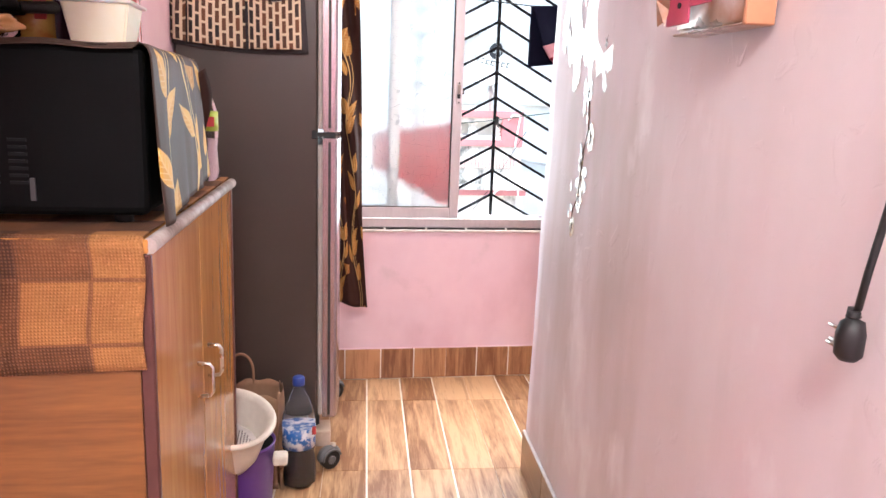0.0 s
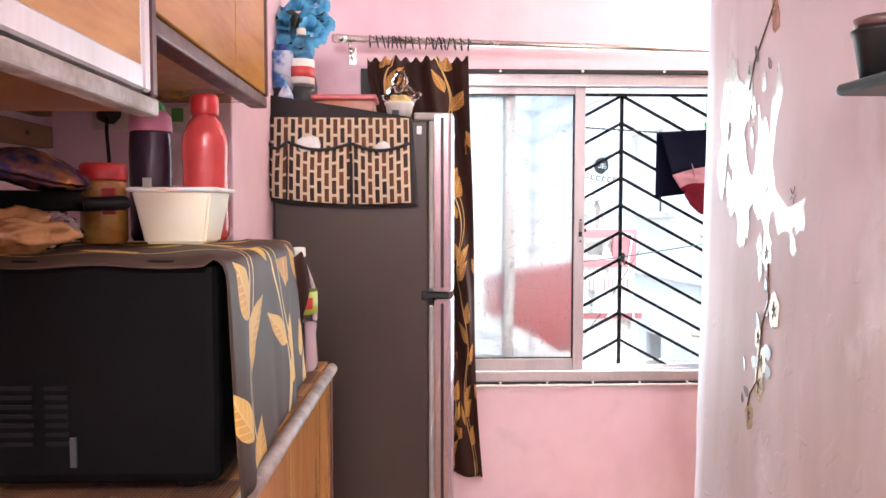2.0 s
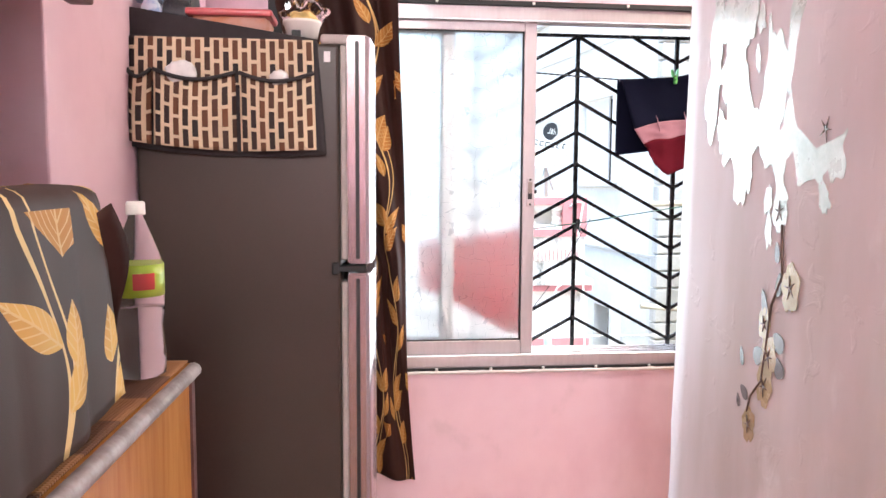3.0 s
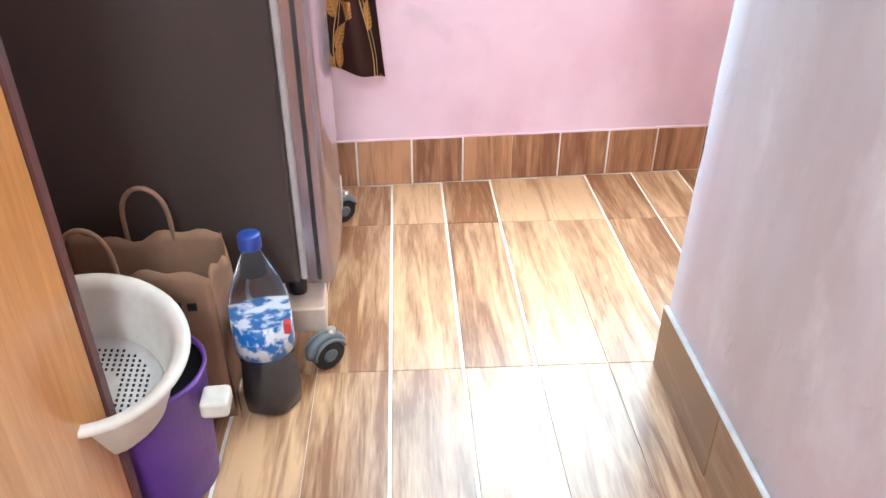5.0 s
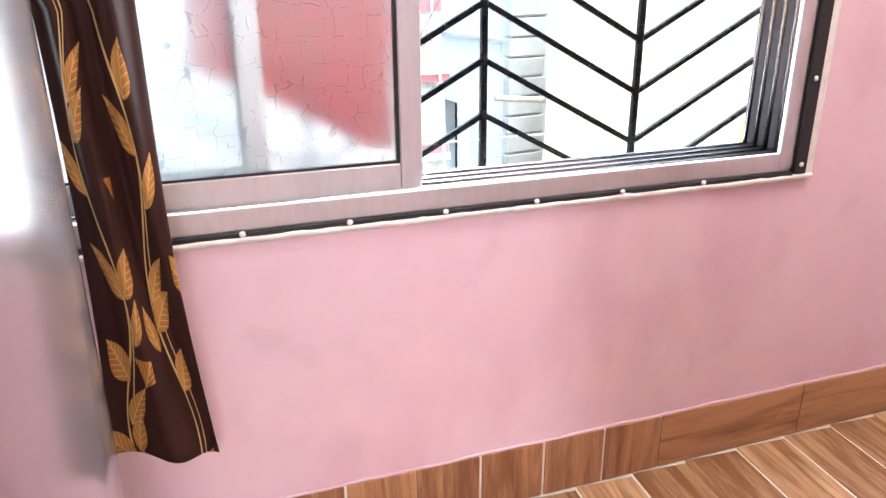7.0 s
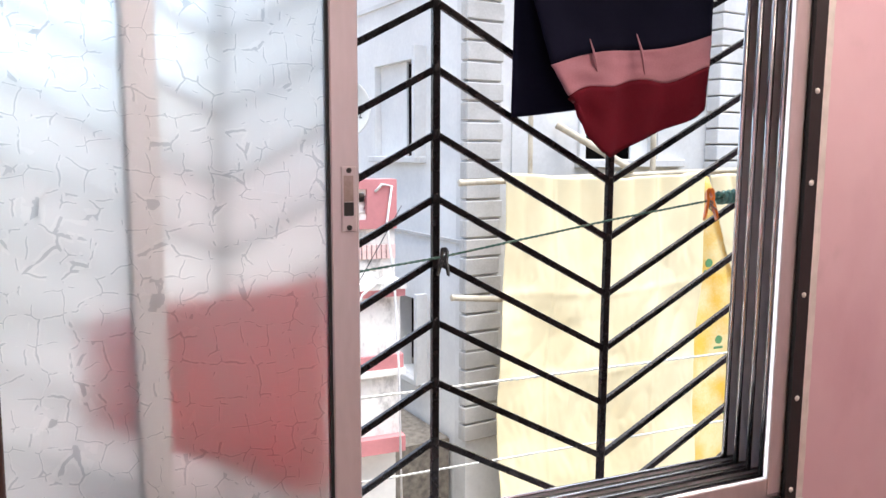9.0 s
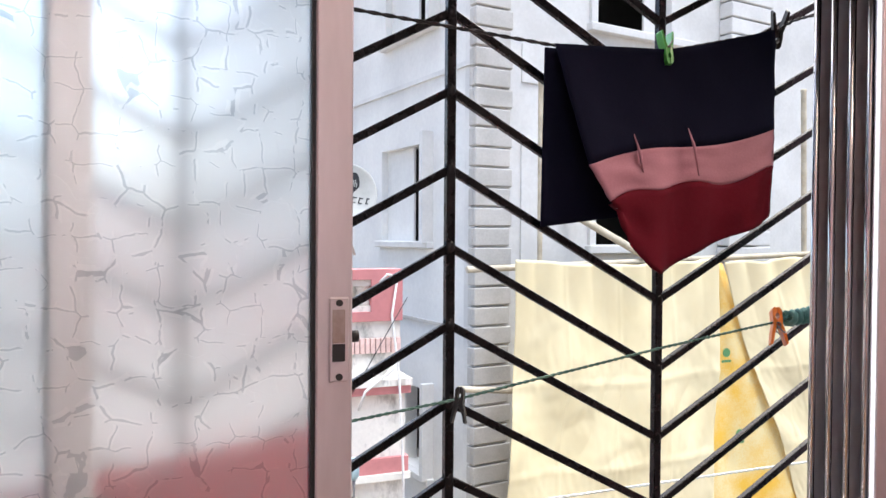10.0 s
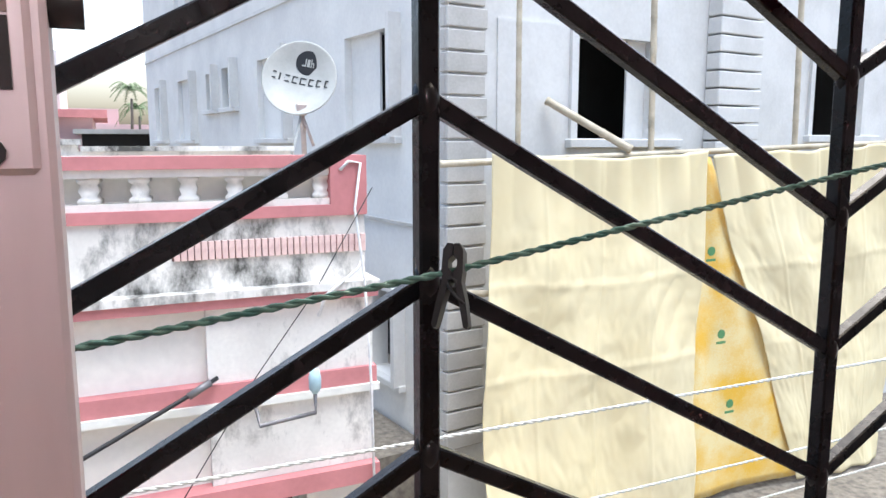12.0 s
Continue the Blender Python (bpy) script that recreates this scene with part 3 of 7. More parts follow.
# black fills, no real part: shade between the fins given as colour
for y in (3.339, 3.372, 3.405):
    part("track_shade_fill", box_bm(WX0 + 0.02, WX1 - 0.03, y + 0.001, y + 0.024, WZ0 + 0.0145, WZ0 + 0.040), M_BLACK, win)
    part("jamb_shade_fill", box_bm(WX1 - 0.024, WX1 - 0.0145, y + 0.001, y + 0.024, WZ0 + 0.048, WZ1 - 0.052), M_BLACK, win)
sb = bmesh.new()
bbox(sb, WX1 - 0.039, WX1 - 0.010, 3.302, 3.312, WZ0 + 0.002, WZ1 - 0.002)
bbox(sb, WX0 + 0.002, WX0 + 0.045, 3.302, 3.312, WZ0 + 0.002, WZ1 - 0.002)
bbox(sb, WX0 + 0.045, WX1 - 0.045, 3.302, 3.312, WZ0 + 0.001, WZ0 + 0.009)
bbox(sb, WX0 + 0.045, WX1 - 0.045, 3.302, 3.312, WZ1 - 0.016, WZ1 - 0.001)
part("sealing_strip", sb, M_BLACK, win, "black rubber strip round the frame")


def smear(x0, x1, z0, z1, n, along):
    """A hand-laid line of white filler."""
    bm = bmesh.new()
    pts = [(x0 + (x1 - x0) * i / n, 3.306, z0 + (z1 - z0) * i / n) for i in range(n + 1)]
    tube(bm, [(p[0] + (0 if along else 0.003 * noise.noise((p[2] * 20, 1, 0))), p[1], p[2] + (0.003 * noise.noise((p[0] * 20, 4, 0)) if along else 0)) for p in pts],
         [0.0075 + 0.0025 * noise.noise((i * 0.9, 7, 1)) for i in range(n + 1)], 6)
    return bm


part("filler_line", smear(WX0, WX1 + 0.01, WZ0 - 0.004, WZ0 - 0.004, 90, True), M_WHITE, win)
part("filler_line", sheet(lambda u, v: (WX1 - 0.010 + 0.022 * u + (0.0025 * noise.noise((v * 26, 3, u)) if u > 0.5 else 0), 3.3035 + 0.0015 * noise.noise((u * 5, v * 40, 2)) + (0.005 if u > 0.95 else 0), WZ0 - 0.008 + (WZ1 - WZ0 + 0.012) * v), 8, 120, 0.02, 1.2, 0.004), M_WHITE, win)
screw = mesh_of("screw", lathe(bmesh.new(), [(0.0055, 0), (0.0055, 0.0015), (0.003, 0.0035), (0, 0.004)], seg=10), M_WHITE)
SCREWS = [(x, WZ0 + 0.007) for x in (-0.18, 0.0, 0.184, 0.371, 0.553, 0.740, 0.931, 1.126)] + [(1.380, z) for z in (0.724, 0.910, 1.113, 1.325, 1.493, 1.67, 1.85)]
SCREWS += [(x, WZ1 - 0.008) for x in (0.18, 0.5, 0.82, 1.14)]
for x, z in SCREWS:
    s = new("screw", screw)
    s.parent, s.matrix_parent_inverse = win, win.matrix_world.inverted()
    s.matrix_basis = pose(x, 3.302, z, 90, 0, 0)


def sash(x0, x1, y, name):
    z0, z1 = WZ0 + 0.045, WZ1 - 0.04
    fr = bmesh.new()
    bbox(fr, x0, x0 + 0.042, y - 0.012, y + 0.012, z0, z1, bevel=0.002, seg=1)
    bbox(fr, x1 - 0.042, x1, y - 0.012, y + 0.012, z0, z1, bevel=0.002, seg=1)
    bbox(fr, x0 + 0.042, x1 - 0.042, y - 0.011, y + 0.011, z0, z0 + 0.05, bevel=0.002, seg=1)
    bbox(fr, x0 + 0.042, x1 - 0.042, y - 0.011, y + 0.011, z1 - 0.05, z1, bevel=0.002, seg=1)
    ob = part(name, fr, M_ALU, win)
    rub = bmesh.new()
    for a in ((x0 + 0.042, x0 + 0.047, z0 + 0.05, z1 - 0.05), (x1 - 0.047, x1 - 0.042, z0 + 0.05, z1 - 0.05)):
        bbox(rub, a[0], a[1], y - 0.007, y + 0.007, a[2], a[3])
    bbox(rub, x0 + 0.047, x1 - 0.047, y - 0.007, y + 0.007, z0 + 0.05, z0 + 0.054)
    bbox(rub, x0 + 0.047, x1 - 0.047, y - 0.007, y + 0.007, z1 - 0.054, z1 - 0.05)
    part("glazing_bead", rub, M_BLACK, ob)
    pane = part("pane", box_bm(x0 + 0.044, x1 - 0.044, y - 0.002, y + 0.002, z0 + 0.048, z1 - 0.048), M_FROST, ob, "patterned frosted glass")
    pane.visible_shadow = False
    return ob


front = sash(-0.07, 0.5225, 3.356, "sash")
sash(-0.345, 0.250, 3.402, "sash")
lk = box_bm(0.4945, 0.5185, 3.3415, 3.3455, 1.260, 1.357, bevel=0.002, seg=1)
lock = part("latch_plate", lk, M_ALU, front)
part("latch_slot", box_bm(0.4985, 0.513, 3.3400, 3.3417, 1.284, 1.304), M_BLACK, lock)
part("latch_groove", box_bm(0.4985, 0.513, 3.3406, 3.3417, 1.305, 1.343), M_EDGEG, lock)
for z in (1.2665, 1.3505):
    part("latch_screw", tube(bmesh.new(), [(0.5063, 3.3425, z), (0.5063, 3.3390, z)], 0.004, 10), M_BLACK, lock)
part("latch_knob", tube(bmesh.new(), [(0.5225, 3.356, 1.310), (0.532, 3.356, 1.310)], 0.007, 10), M_BLACK, lock)

# ---- window grille outside ----
gr = thing("window_grille", (0.717, 3.53, 0.5), "black painted iron window grille in a chevron pattern", "grille")
GY, GP, GZ0, GZ1, PZ = 3.529, 0.1145, 0.56, 1.872, 1.182
GXS = [0.717 + 0.374 * k for k in range(-3, 3)]
post_me = mesh_of("grille_post", box_bm(-0.007, 0.007, -0.007, 0.007, GZ0, GZ1, bevel=0.0015, seg=1), M_IRON)


def grille_part(name, me, m, label=""):
    ob = new(name, me)
    ob.parent, ob.matrix_parent_inverse, ob.matrix_basis = gr, gr.matrix_world.inverted(), m
    return ob


for x in GXS:
    grille_part("upright", post_me, pose(x, GY, 0))
for z in (GZ0, GZ1):
    part("rail", box_bm(GXS[0], GXS[-1] + 0.007, GY - 0.008, GY + 0.008, z - 0.006, z + 0.006, bevel=0.0015, seg=1), M_IRON, gr)
for x in (GXS[0] + 0.1, 0.90, GXS[-1] - 0.05):
    part("wall_lug", tube(bmesh.new(), [(x, 3.485, 0.62), (x, GY, 0.62)], 0.006, 6), M_IRON, gr)
DROP = 0.203
blen = math.hypot(0.374, DROP)
full_bar = mesh_of("chevron_bar", box_bm(0.004, blen - 0.004, -0.0055, 0.0055, -0.006, 0.006, bevel=0.0012, seg=1), M_IRON)
weld = mesh_of("weld", lathe(bmesh.new(), [(0.006, -0.012), (0.0088, -0.006), (0.0095, 0), (0.0088, 0.006), (0.006, 0.012)], seg=8), M_IRON)
for k in range(5):
    x0, x1 = GXS[k], GXS[k + 1]
    for n in range(-8, 11):
        zp = PZ + GP * n
        peak_left = (k % 2 == 1)
        za, zb = (zp, zp - DROP) if peak_left else (zp - DROP, zp)
        ta, tb = 0.0, 1.0
        for lim, sign in ((GZ0, 1), (GZ1, -1)):
            fa, fb_ = (za - lim) * sign, (zb - lim) * sign
            if fa < 0 and fb_ < 0:
                ta, tb = 1, 0
            elif fa < 0:
                ta = max(ta, fa / (fa - fb_))
            elif fb_ < 0:
                tb = min(tb, fa / (fa - fb_))
        if tb - ta < 0.05:
            continue
        ang = math.degrees(math.atan2(zb - za, 0.374))
        if ta == 0 and tb == 1:
            me = full_bar
        else:
            me = mesh_of("chevron_bar_cut", box_bm(ta * blen + 0.004, tb * blen - 0.004, -0.0055, 0.0055, -0.006, 0.006, bevel=0.0012, seg=1), M_IRON)
        grille_part("chevron_bar", me, pose(x0, GY, za, 0, -ang, 0))
for k, x in enumerate(GXS):
    for n in range(-8, 11):
        z = PZ + GP * n - (0 if k % 2 == 1 else DROP)
        if GZ0 + 0.02 < z < GZ1 - 0.02:
            grille_part("weld", weld, pose(x, GY, z))

# ---- curtain rod and curtain ----
rod = thing("curtain_rod", (-0.3, 3.2, 2.02), "steel curtain rod with a ball end on brackets", "curtain rod")
part("bar", tube(bmesh.new(), [(-0.455, 3.2, 2.024), (1.75, 3.2, 1.966)], 0.0125, 14), M_CHROME, rod)
part("ball_end", lathe(bmesh.new(), [(0.001, -0.026), (0.014, -0.022), (0.024, -0.01), (0.026, 0), (0.024, 0.01), (0.014, 0.022), (0.001, 0.026)], seg=20), M_CHROME, rod).matrix_basis = rod.matrix_world.inverted() @ pose(0, 0, 0) @ pose(-0.475, 3.2, 2.025, 0, 90, 0)
part("collar", tube(bmesh.new(), [(-0.452, 3.2, 2.0238), (-0.40, 3.2, 2.0225)], 0.016, 14), M_CHROME, rod)
for x in (-0.39, 1.55):
    z = 2.024 - 0.0263 * (x + 0.455)
    b = tube(bmesh.new(), [(x, WY - 0.003, z - 0.045), (x, 3.23, z - 0.045), (x, 3.205, z - 0.035), (x, 3.2, z - 0.014)], 0.007, 8)
    part("bracket", b, M_CHROME, rod)
    part("bracket_plate", box_bm(x - 0.014, x + 0.014, WY - 0.005, WY, z - 0.075, z - 0.01, bevel=0.002, seg=1), M_CHROME, rod)

cur = thing("curtain", (0, 3.2, 0.4), "dark brown satin curtain with golden leaf print, drawn aside", "curtain")


def curtain_pt(u, v):
    """u across, v from hem (0) to heading (1)."""
    w0, w1 = (-0.055, 0.088), (-0.325, 0.05)
    gather = min(1, max(0, (v - 0.45) / 0.5)) ** 0.8
    xa = w0[0] * (1 - gather) + w1[0] * gather
    xb = 0.100 * (1 - v) ** 1.2 + 0.048 * (1 - (1 - v) ** 1.2)
    x = xa + (xb - xa) * u
    amp = 0.020 - 0.006 * (1 - v)
    y = 3.20 - 0.055 * (1 - v) + amp * math.sin(u * (9 + 8 * v) + 1.2 * math.sin(v * 3)) + 0.006 * v * math.sin(u * 41 + v * 5)
    z = 0.375 + v * 1.585 + (0.048 * (1 - u) ** 1.5 + 0.010 * u * u) * (1 - v) ** 3 - (0.02 * (0.5 + 0.5 * math.sin(u * 62)) if v > 0.985 else 0)
    return (x + 0.012 * math.sin(v * 7 + u * 3) * (1 - v), y, z)


part("drape", sheet(curtain_pt, 90, 70, 0.36, 1.58, 0.0015), M_LEAFD, cur)
M_RING = mat("brown_plastic_ring", (0.03, 0.012, 0.01), 0.3, scale=30)
for i in range(19):
    x = -0.315 + 0.36 * (i / 18) + 0.01 * math.sin(i * 7)
    z = 2.024 - 0.0263 * (x + 0.455)
    rb = bmesh.new()
    tl = 14 * math.sin(i * 5)
    tube(rb, [(x + 0.006 * math.sin(a) * math.sin(tl), 3.2 + 0.021 * math.cos(a), z - 0.007 + 0.022 * math.sin(a)) for a in (2 * math.pi * k / 16 for k in range(17))], 0.0028, 6, caps=False)
    part("curtain_ring", rb, M_RING, cur)

# ---- fridge ----
fr = thing("fridge", (-0.3, 2.83, 0.12), "two-door grey-brown fridge with silver doors on a wheeled stand", "fridge")
FY0, FY1 = 2.535, 3.115
part("body", box_bm(-0.548, -0.108, FY0, FY1, 0.162, 1.645, bevel=0.008, seg=3), M_FRIDGE, fr)


def door_slab(z0, z1):
    bm = bmesh.new()
    prof = [(-0.092, FY0 + 0.002), (-0.052, FY0 - 0.002), (-0.044, FY0 + 0.004), (-0.040, FY0 + 0.02), (-0.030, FY0 + 0.12), (-0.025, (FY0 + FY1) / 2), (-0.030, FY1 - 0.12), (-0.040, FY1 - 0.02), (-0.046, FY1), (-0.092, FY1)]
    lo = [bm.verts.new((x, y, z0)) for x, y in prof]
    hi = [bm.verts.new((x, y, z1)) for x, y in prof]
    n = len(prof)
    for i in range(n):
        f = bm.faces.new((lo[i], lo[(i + 1) % n], hi[(i + 1) % n], hi[i]))
        f.smooth = 2 <= i <= 7
    bm.faces.new(lo[::-1])
    bm.faces.new(hi)
    bmesh.ops.bevel(bm, geom=[e for e in bm.edges if abs(e.verts[0].co.z - e.verts[1].co.z) < 1e-5], offset=0.004, segments=2, affect="EDGES")
    return bm


for nm, z0, z1 in (("fridge_door", 0.158, 1.134), ("freezer_door", 1.156, 1.664)):
    d = part(nm, door_slab(z0, z1), M_FDOOR, fr, "silver glossy door")
    part("gasket", box_bm(-0.107, -0.0925, FY0 + 0.006, FY1 - 0.006, z0 + 0.008, z1 - 0.02, bevel=0.003, seg=1), M_GASKET, d)
    # proud dark strip: shade of the door's side groove as colour
    part("groove_shade_strip", box_bm(-0.074, -0.0655, FY0 - 0.0015, FY0 + 0.004, z0 + 0.012, z1 - 0.012), M_DARKGAP, d)
hg = box_bm(-0.125, -0.05, FY0 - 0.004, FY0 + 0.05, 1.138, 1.152, bevel=0.002, seg=1)
bbox(hg, -0.128, -0.110, FY0 - 0.006, FY0 + 0.01, 1.132, 1.160, bevel=0.003, seg=1)
part("middle_hinge", hg, M_BLACK, fr)
part("top_hinge_cover", box_bm(-0.15, -0.045, FY0 + 0.01, FY0 + 0.09, 1.646, 1.668, bevel=0.006), M_GASKET, fr)
part("side_sticker", box_bm(-0.142, -0.128, FY0 - 0.0015, FY0, 1.605, 1.628), M_WHITE, fr)
st = thing("fridge_stand", (-0.3, 2.83, 0.0), "beige plastic fridge stand on black castors", "stand")
M_BEIGE = mat("beige_plastic", (0.52, 0.42, 0.33), 0.45, scale=10, rough2=0.55)
M_CASTG = mat("grey_castor_hood", (0.12, 0.13, 0.14), 0.4, scale=20)
for x in (-0.50, -0.15):
    part("rail", box_bm(x - 0.03, x + 0.03, 2.52, 3.12, 0.072, 0.10, bevel=0.004), M_BEIGE, st)
for x0, x1, y0, y1 in ((-0.545, -0.44, 2.50, 2.60), (-0.175, -0.062, 2.50, 2.60), (-0.545, -0.44, 3.05, 3.15), (-0.175, -0.03, 3.03, 3.13)):
    corner = part("corner_block", box_bm(x0, x1, y0, y1, 0.064, 0.122, bevel=0.004), M_BEIGE, st)
    part("levelling_foot", tube(bmesh.new(), [((x0 + x1) / 2, (y0 + y1) / 2 + 0.02, 0.12), ((x0 + x1) / 2, (y0 + y1) / 2 + 0.02, 0.163)], 0.018, 12), M_BLACK, corner)
    cx = x1 - 0.004 if x1 > -0.2 else x0 + 0.012
    cy = y0 - 0.030 if y0 < 2.8 else (y0 + y1) / 2 + 0.01
    TURN = Matrix.Translation((cx, cy, 0)) @ Matrix.Rotation(radians(-58), 4, "Z")
    wh = tube(bmesh.new(), [(-0.017, 0, 0.035), (-0.013, 0, 0.035), (0.013, 0, 0.035), (0.017, 0, 0.035)], [0.030, 0.035, 0.035, 0.030], 26)
    hd, hub = bmesh.new(), tube(bmesh.new(), [(0.0165, 0, 0.035), (0.0205, 0, 0.035)], [0.016, 0.012], 16)
    arc = [math.radians(a_) for a_ in range(20, 181, 20)]
    for dx, rr in ((-0.0185, 0.004), (0.0, 0.012), (0.0185, 0.004)):
        tube(hd, [(dx, 0.036 * math.cos(a_), 0.036 + 0.036 * math.sin(a_)) for a_ in arc], rr, 8)
    stm = tube(bmesh.new(), [(0, 0.012, 0.066), (0, 0.016, 0.088)], 0.009, 8)
    for q in (wh, hd, hub, stm):
        q.transform(TURN)
    castor = part("castor", wh, M_BLACK, st)
    part("hood", hd, M_CASTG, castor)
    part("hub", hub, M_CASTG, castor)
    part("stem", stm, M_CHROME, castor)

# ---- low cabinet with two doors ----
cab = thing("cabinet", (-0.334, 2.082, 0), "orange-brown laminate cabinet with two doors and chrome handles", "cabinet", rz=-1.5)
CM = cab.matrix_world.copy()


def local(name, bm, material, parent, label=""):
    bm.transform(CM)
    return part(name, bm, material, parent, label)


CD, CL, CT = 0.60, 0.872, 1.045
cb = bmesh.new()
bbox(cb, -CD, -0.02, -CL, -CL + 0.018, 0.0, CT - 0.022)
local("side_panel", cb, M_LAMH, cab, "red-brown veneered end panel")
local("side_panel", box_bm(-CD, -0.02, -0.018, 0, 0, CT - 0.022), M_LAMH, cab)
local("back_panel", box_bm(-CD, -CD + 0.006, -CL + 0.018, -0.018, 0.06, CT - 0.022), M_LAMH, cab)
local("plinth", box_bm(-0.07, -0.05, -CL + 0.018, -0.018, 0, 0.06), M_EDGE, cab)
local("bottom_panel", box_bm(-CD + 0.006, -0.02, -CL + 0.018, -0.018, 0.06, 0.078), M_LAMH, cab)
local("top_panel", box_bm(-CD, 0.0, -CL - 0.004, 0.002, CT - 0.022, CT, bevel=0.002, seg=1), M_LAM, cab)
local("top_edge", tube(bmesh.new(), [(0.001, -CL - 0.002, CT - 0.011), (0.001, 0.0, CT - 0.011)], 0.0125, 10), M_EDGEG, cab, "worn grey edge moulding")
local("edge_post", box_bm(-0.02, 0.002, -0.022, 0.002, 0, CT - 0.024, bevel=0.003, seg=1), M_EDGE, cab)
local("edge_post", box_bm(-0.02, 0.002, -CL, -CL + 0.014, 0, CT - 0.024, bevel=0.003, seg=1), M_EDGE, cab)
SEAM = -0.46
for y0, y1, hy in ((-CL + 0.016, SEAM - 0.002, SEAM - 0.06), (SEAM + 0.002, -0.024, SEAM + 0.06)):
    dr = local("door", box_bm(-0.019, -0.001, y0, y1, 0.08, CT - 0.027, bevel=0.0015, seg=1), M_LAM, cab)
    local("handle", tube(bmesh.new(), [(-0.001, hy, 0.648), (0.022, hy, 0.650), (0.028, hy, 0.658), (0.028, hy, 0.710), (0.022, hy, 0.718), (-0.001, hy, 0.720)], 0.0042, 8), M_CHROME, dr, "chrome bow handle")

# patchwork cloth over the cabinet's top and end
cl = thing("cabinet_cloth", (-0.6, 1.6, CT), "brown patchwork woven cloth over the cabinet top", "tablecloth")


def cloth_pt(u, v):
    s = v * (CL + 0.21)
    x = -CD + 0.004 + (CD - 0.012) * u
    w = 0.002 * math.sin(u * 23 + v * 9) + 0.0015 * math.sin(u * 57)
    if s < CL - 0.002:
        p = (x, -s, CT + 0.002 + 0.001 * math.sin(u * 31) * math.sin(v * 40))
    else:
        d = s - CL
        p = (x + 0.004 * math.sin(d * 30), -CL - 0.007 - 0.5 * abs(w) - 0.004 * math.sin(u * 5 + 1), CT + 0.002 - d - 0.006 * math.sin(u * 4) * (d / 0.2))
    return CM @ Vector(p)


part("cloth", sheet(cloth_pt, 50, 80, CD, CL + 0.21, 0.003), M_PATCH, cl)

# ---- microwave and its cover ----
MX0, MX1, MY0, MY1, MZ0, MZ1 = -0.725, -0.372, 1.295, 1.74, 1.066, 1.332
mw = thing("microwave_oven", (-0.6, 1.5, CT), "black microwave oven standing on the cabinet", "microwave")
part("case", box_bm(MX0, MX1, MY0, MY1, MZ0, MZ1, bevel=0.014, seg=3), M_MWBLK, mw)
for x in (MX0 + 0.05, MX1 - 0.05):
    for y in (MY0 + 0.05, MY1 - 0.05):
        part("foot", tube(bmesh.new(), [(x, y, CT + 0.004), (x, y, MZ0 + 0.002)], [0.014, 0.016], 12), M_BLACK, mw)
M_MWDK = mat("vent_louvre", (0.011, 0.011, 0.012), 0.5, scale=30, spec=0.1)
M_CLIPG = mat("grey_clip", (0.05, 0.05, 0.05), 0.5, scale=30)
for i, va, vb in [(i, *c) for i in range(7) for c in ((-0.63, -0.588), (-0.574, -0.547))]:
    part("vent_slat", box_bm(va, vb, MY0 - 0.002, MY0 + 0.001, 1.115 + i * 0.011, 1.120 + i * 0.011), M_MWDK, mw)
part("cable_clip", box_bm(-0.545, -0.538, MY0 - 0.004, MY0 + 0.001, 1.09, 1.125), M_CLIPG, mw)
cv = thing("microwave_cover", (-0.5, 1.5, MZ1), "brown satin cover with golden leaves draped over the microwave", "appliance cover")


def cover_pt(u, v):
    """u from the back over the top and down the front, v along the oven."""
    top, drop = 0.345, 0.275
    y = MY0 - 0.012 + v * (MY1 - MY0 + 0.03)
    s = u * (top + drop)
    fold = 0.004 * math.sin(v * 11 + 0.6) + 0.0015 * math.sin(v * 29 + u * 6)
    if s < top - 0.02:
        return (MX1 + 0.012 - top + s, y, MZ1 + 0.005 + 0.002 * math.sin(s * 40 + v * 9) - (0.01 * max(0, 1 - v * 12)))
    a = min(1, (s - top + 0.02) / 0.045)
    d = max(0, s - top - 0.012)
    x = MX1 + 0.012 - 0.02 + 0.022 * math.sin(a * math.pi / 2) + (0.012 + 1.5 * abs(fold)) * (d / drop) + fold * 0.6
    z = MZ1 + 0.005 - 0.022 * (1 - math.cos(a * math.pi / 2)) - d + 0.035 * (d / drop) * v
    return (x, y + 0.02 * (d / drop) * (v - 0.2), z)


part("cloth", sheet(cover_pt, 60, 46, 0.745, 0.475, 0.0015), M_LEAFC, cv)


def flap_pt(u, v):
    x = MX1 - 0.10 + 0.125 * u
    d = 0.17 * v
    return (x + 0.01 * math.sin(v * 5), MY1 + 0.022 + 0.02 * math.sin(u * 6 + v * 3) + 0.02 * v, MZ1 - 0.008 - 0.02 * u - d + 0.02 * math.sin(u * 7))


part("end_flap", sheet(flap_pt, 16, 16, 0.2, 0.2, 0.0015), M_LEAFD, cv, "dark folded end of the cover")

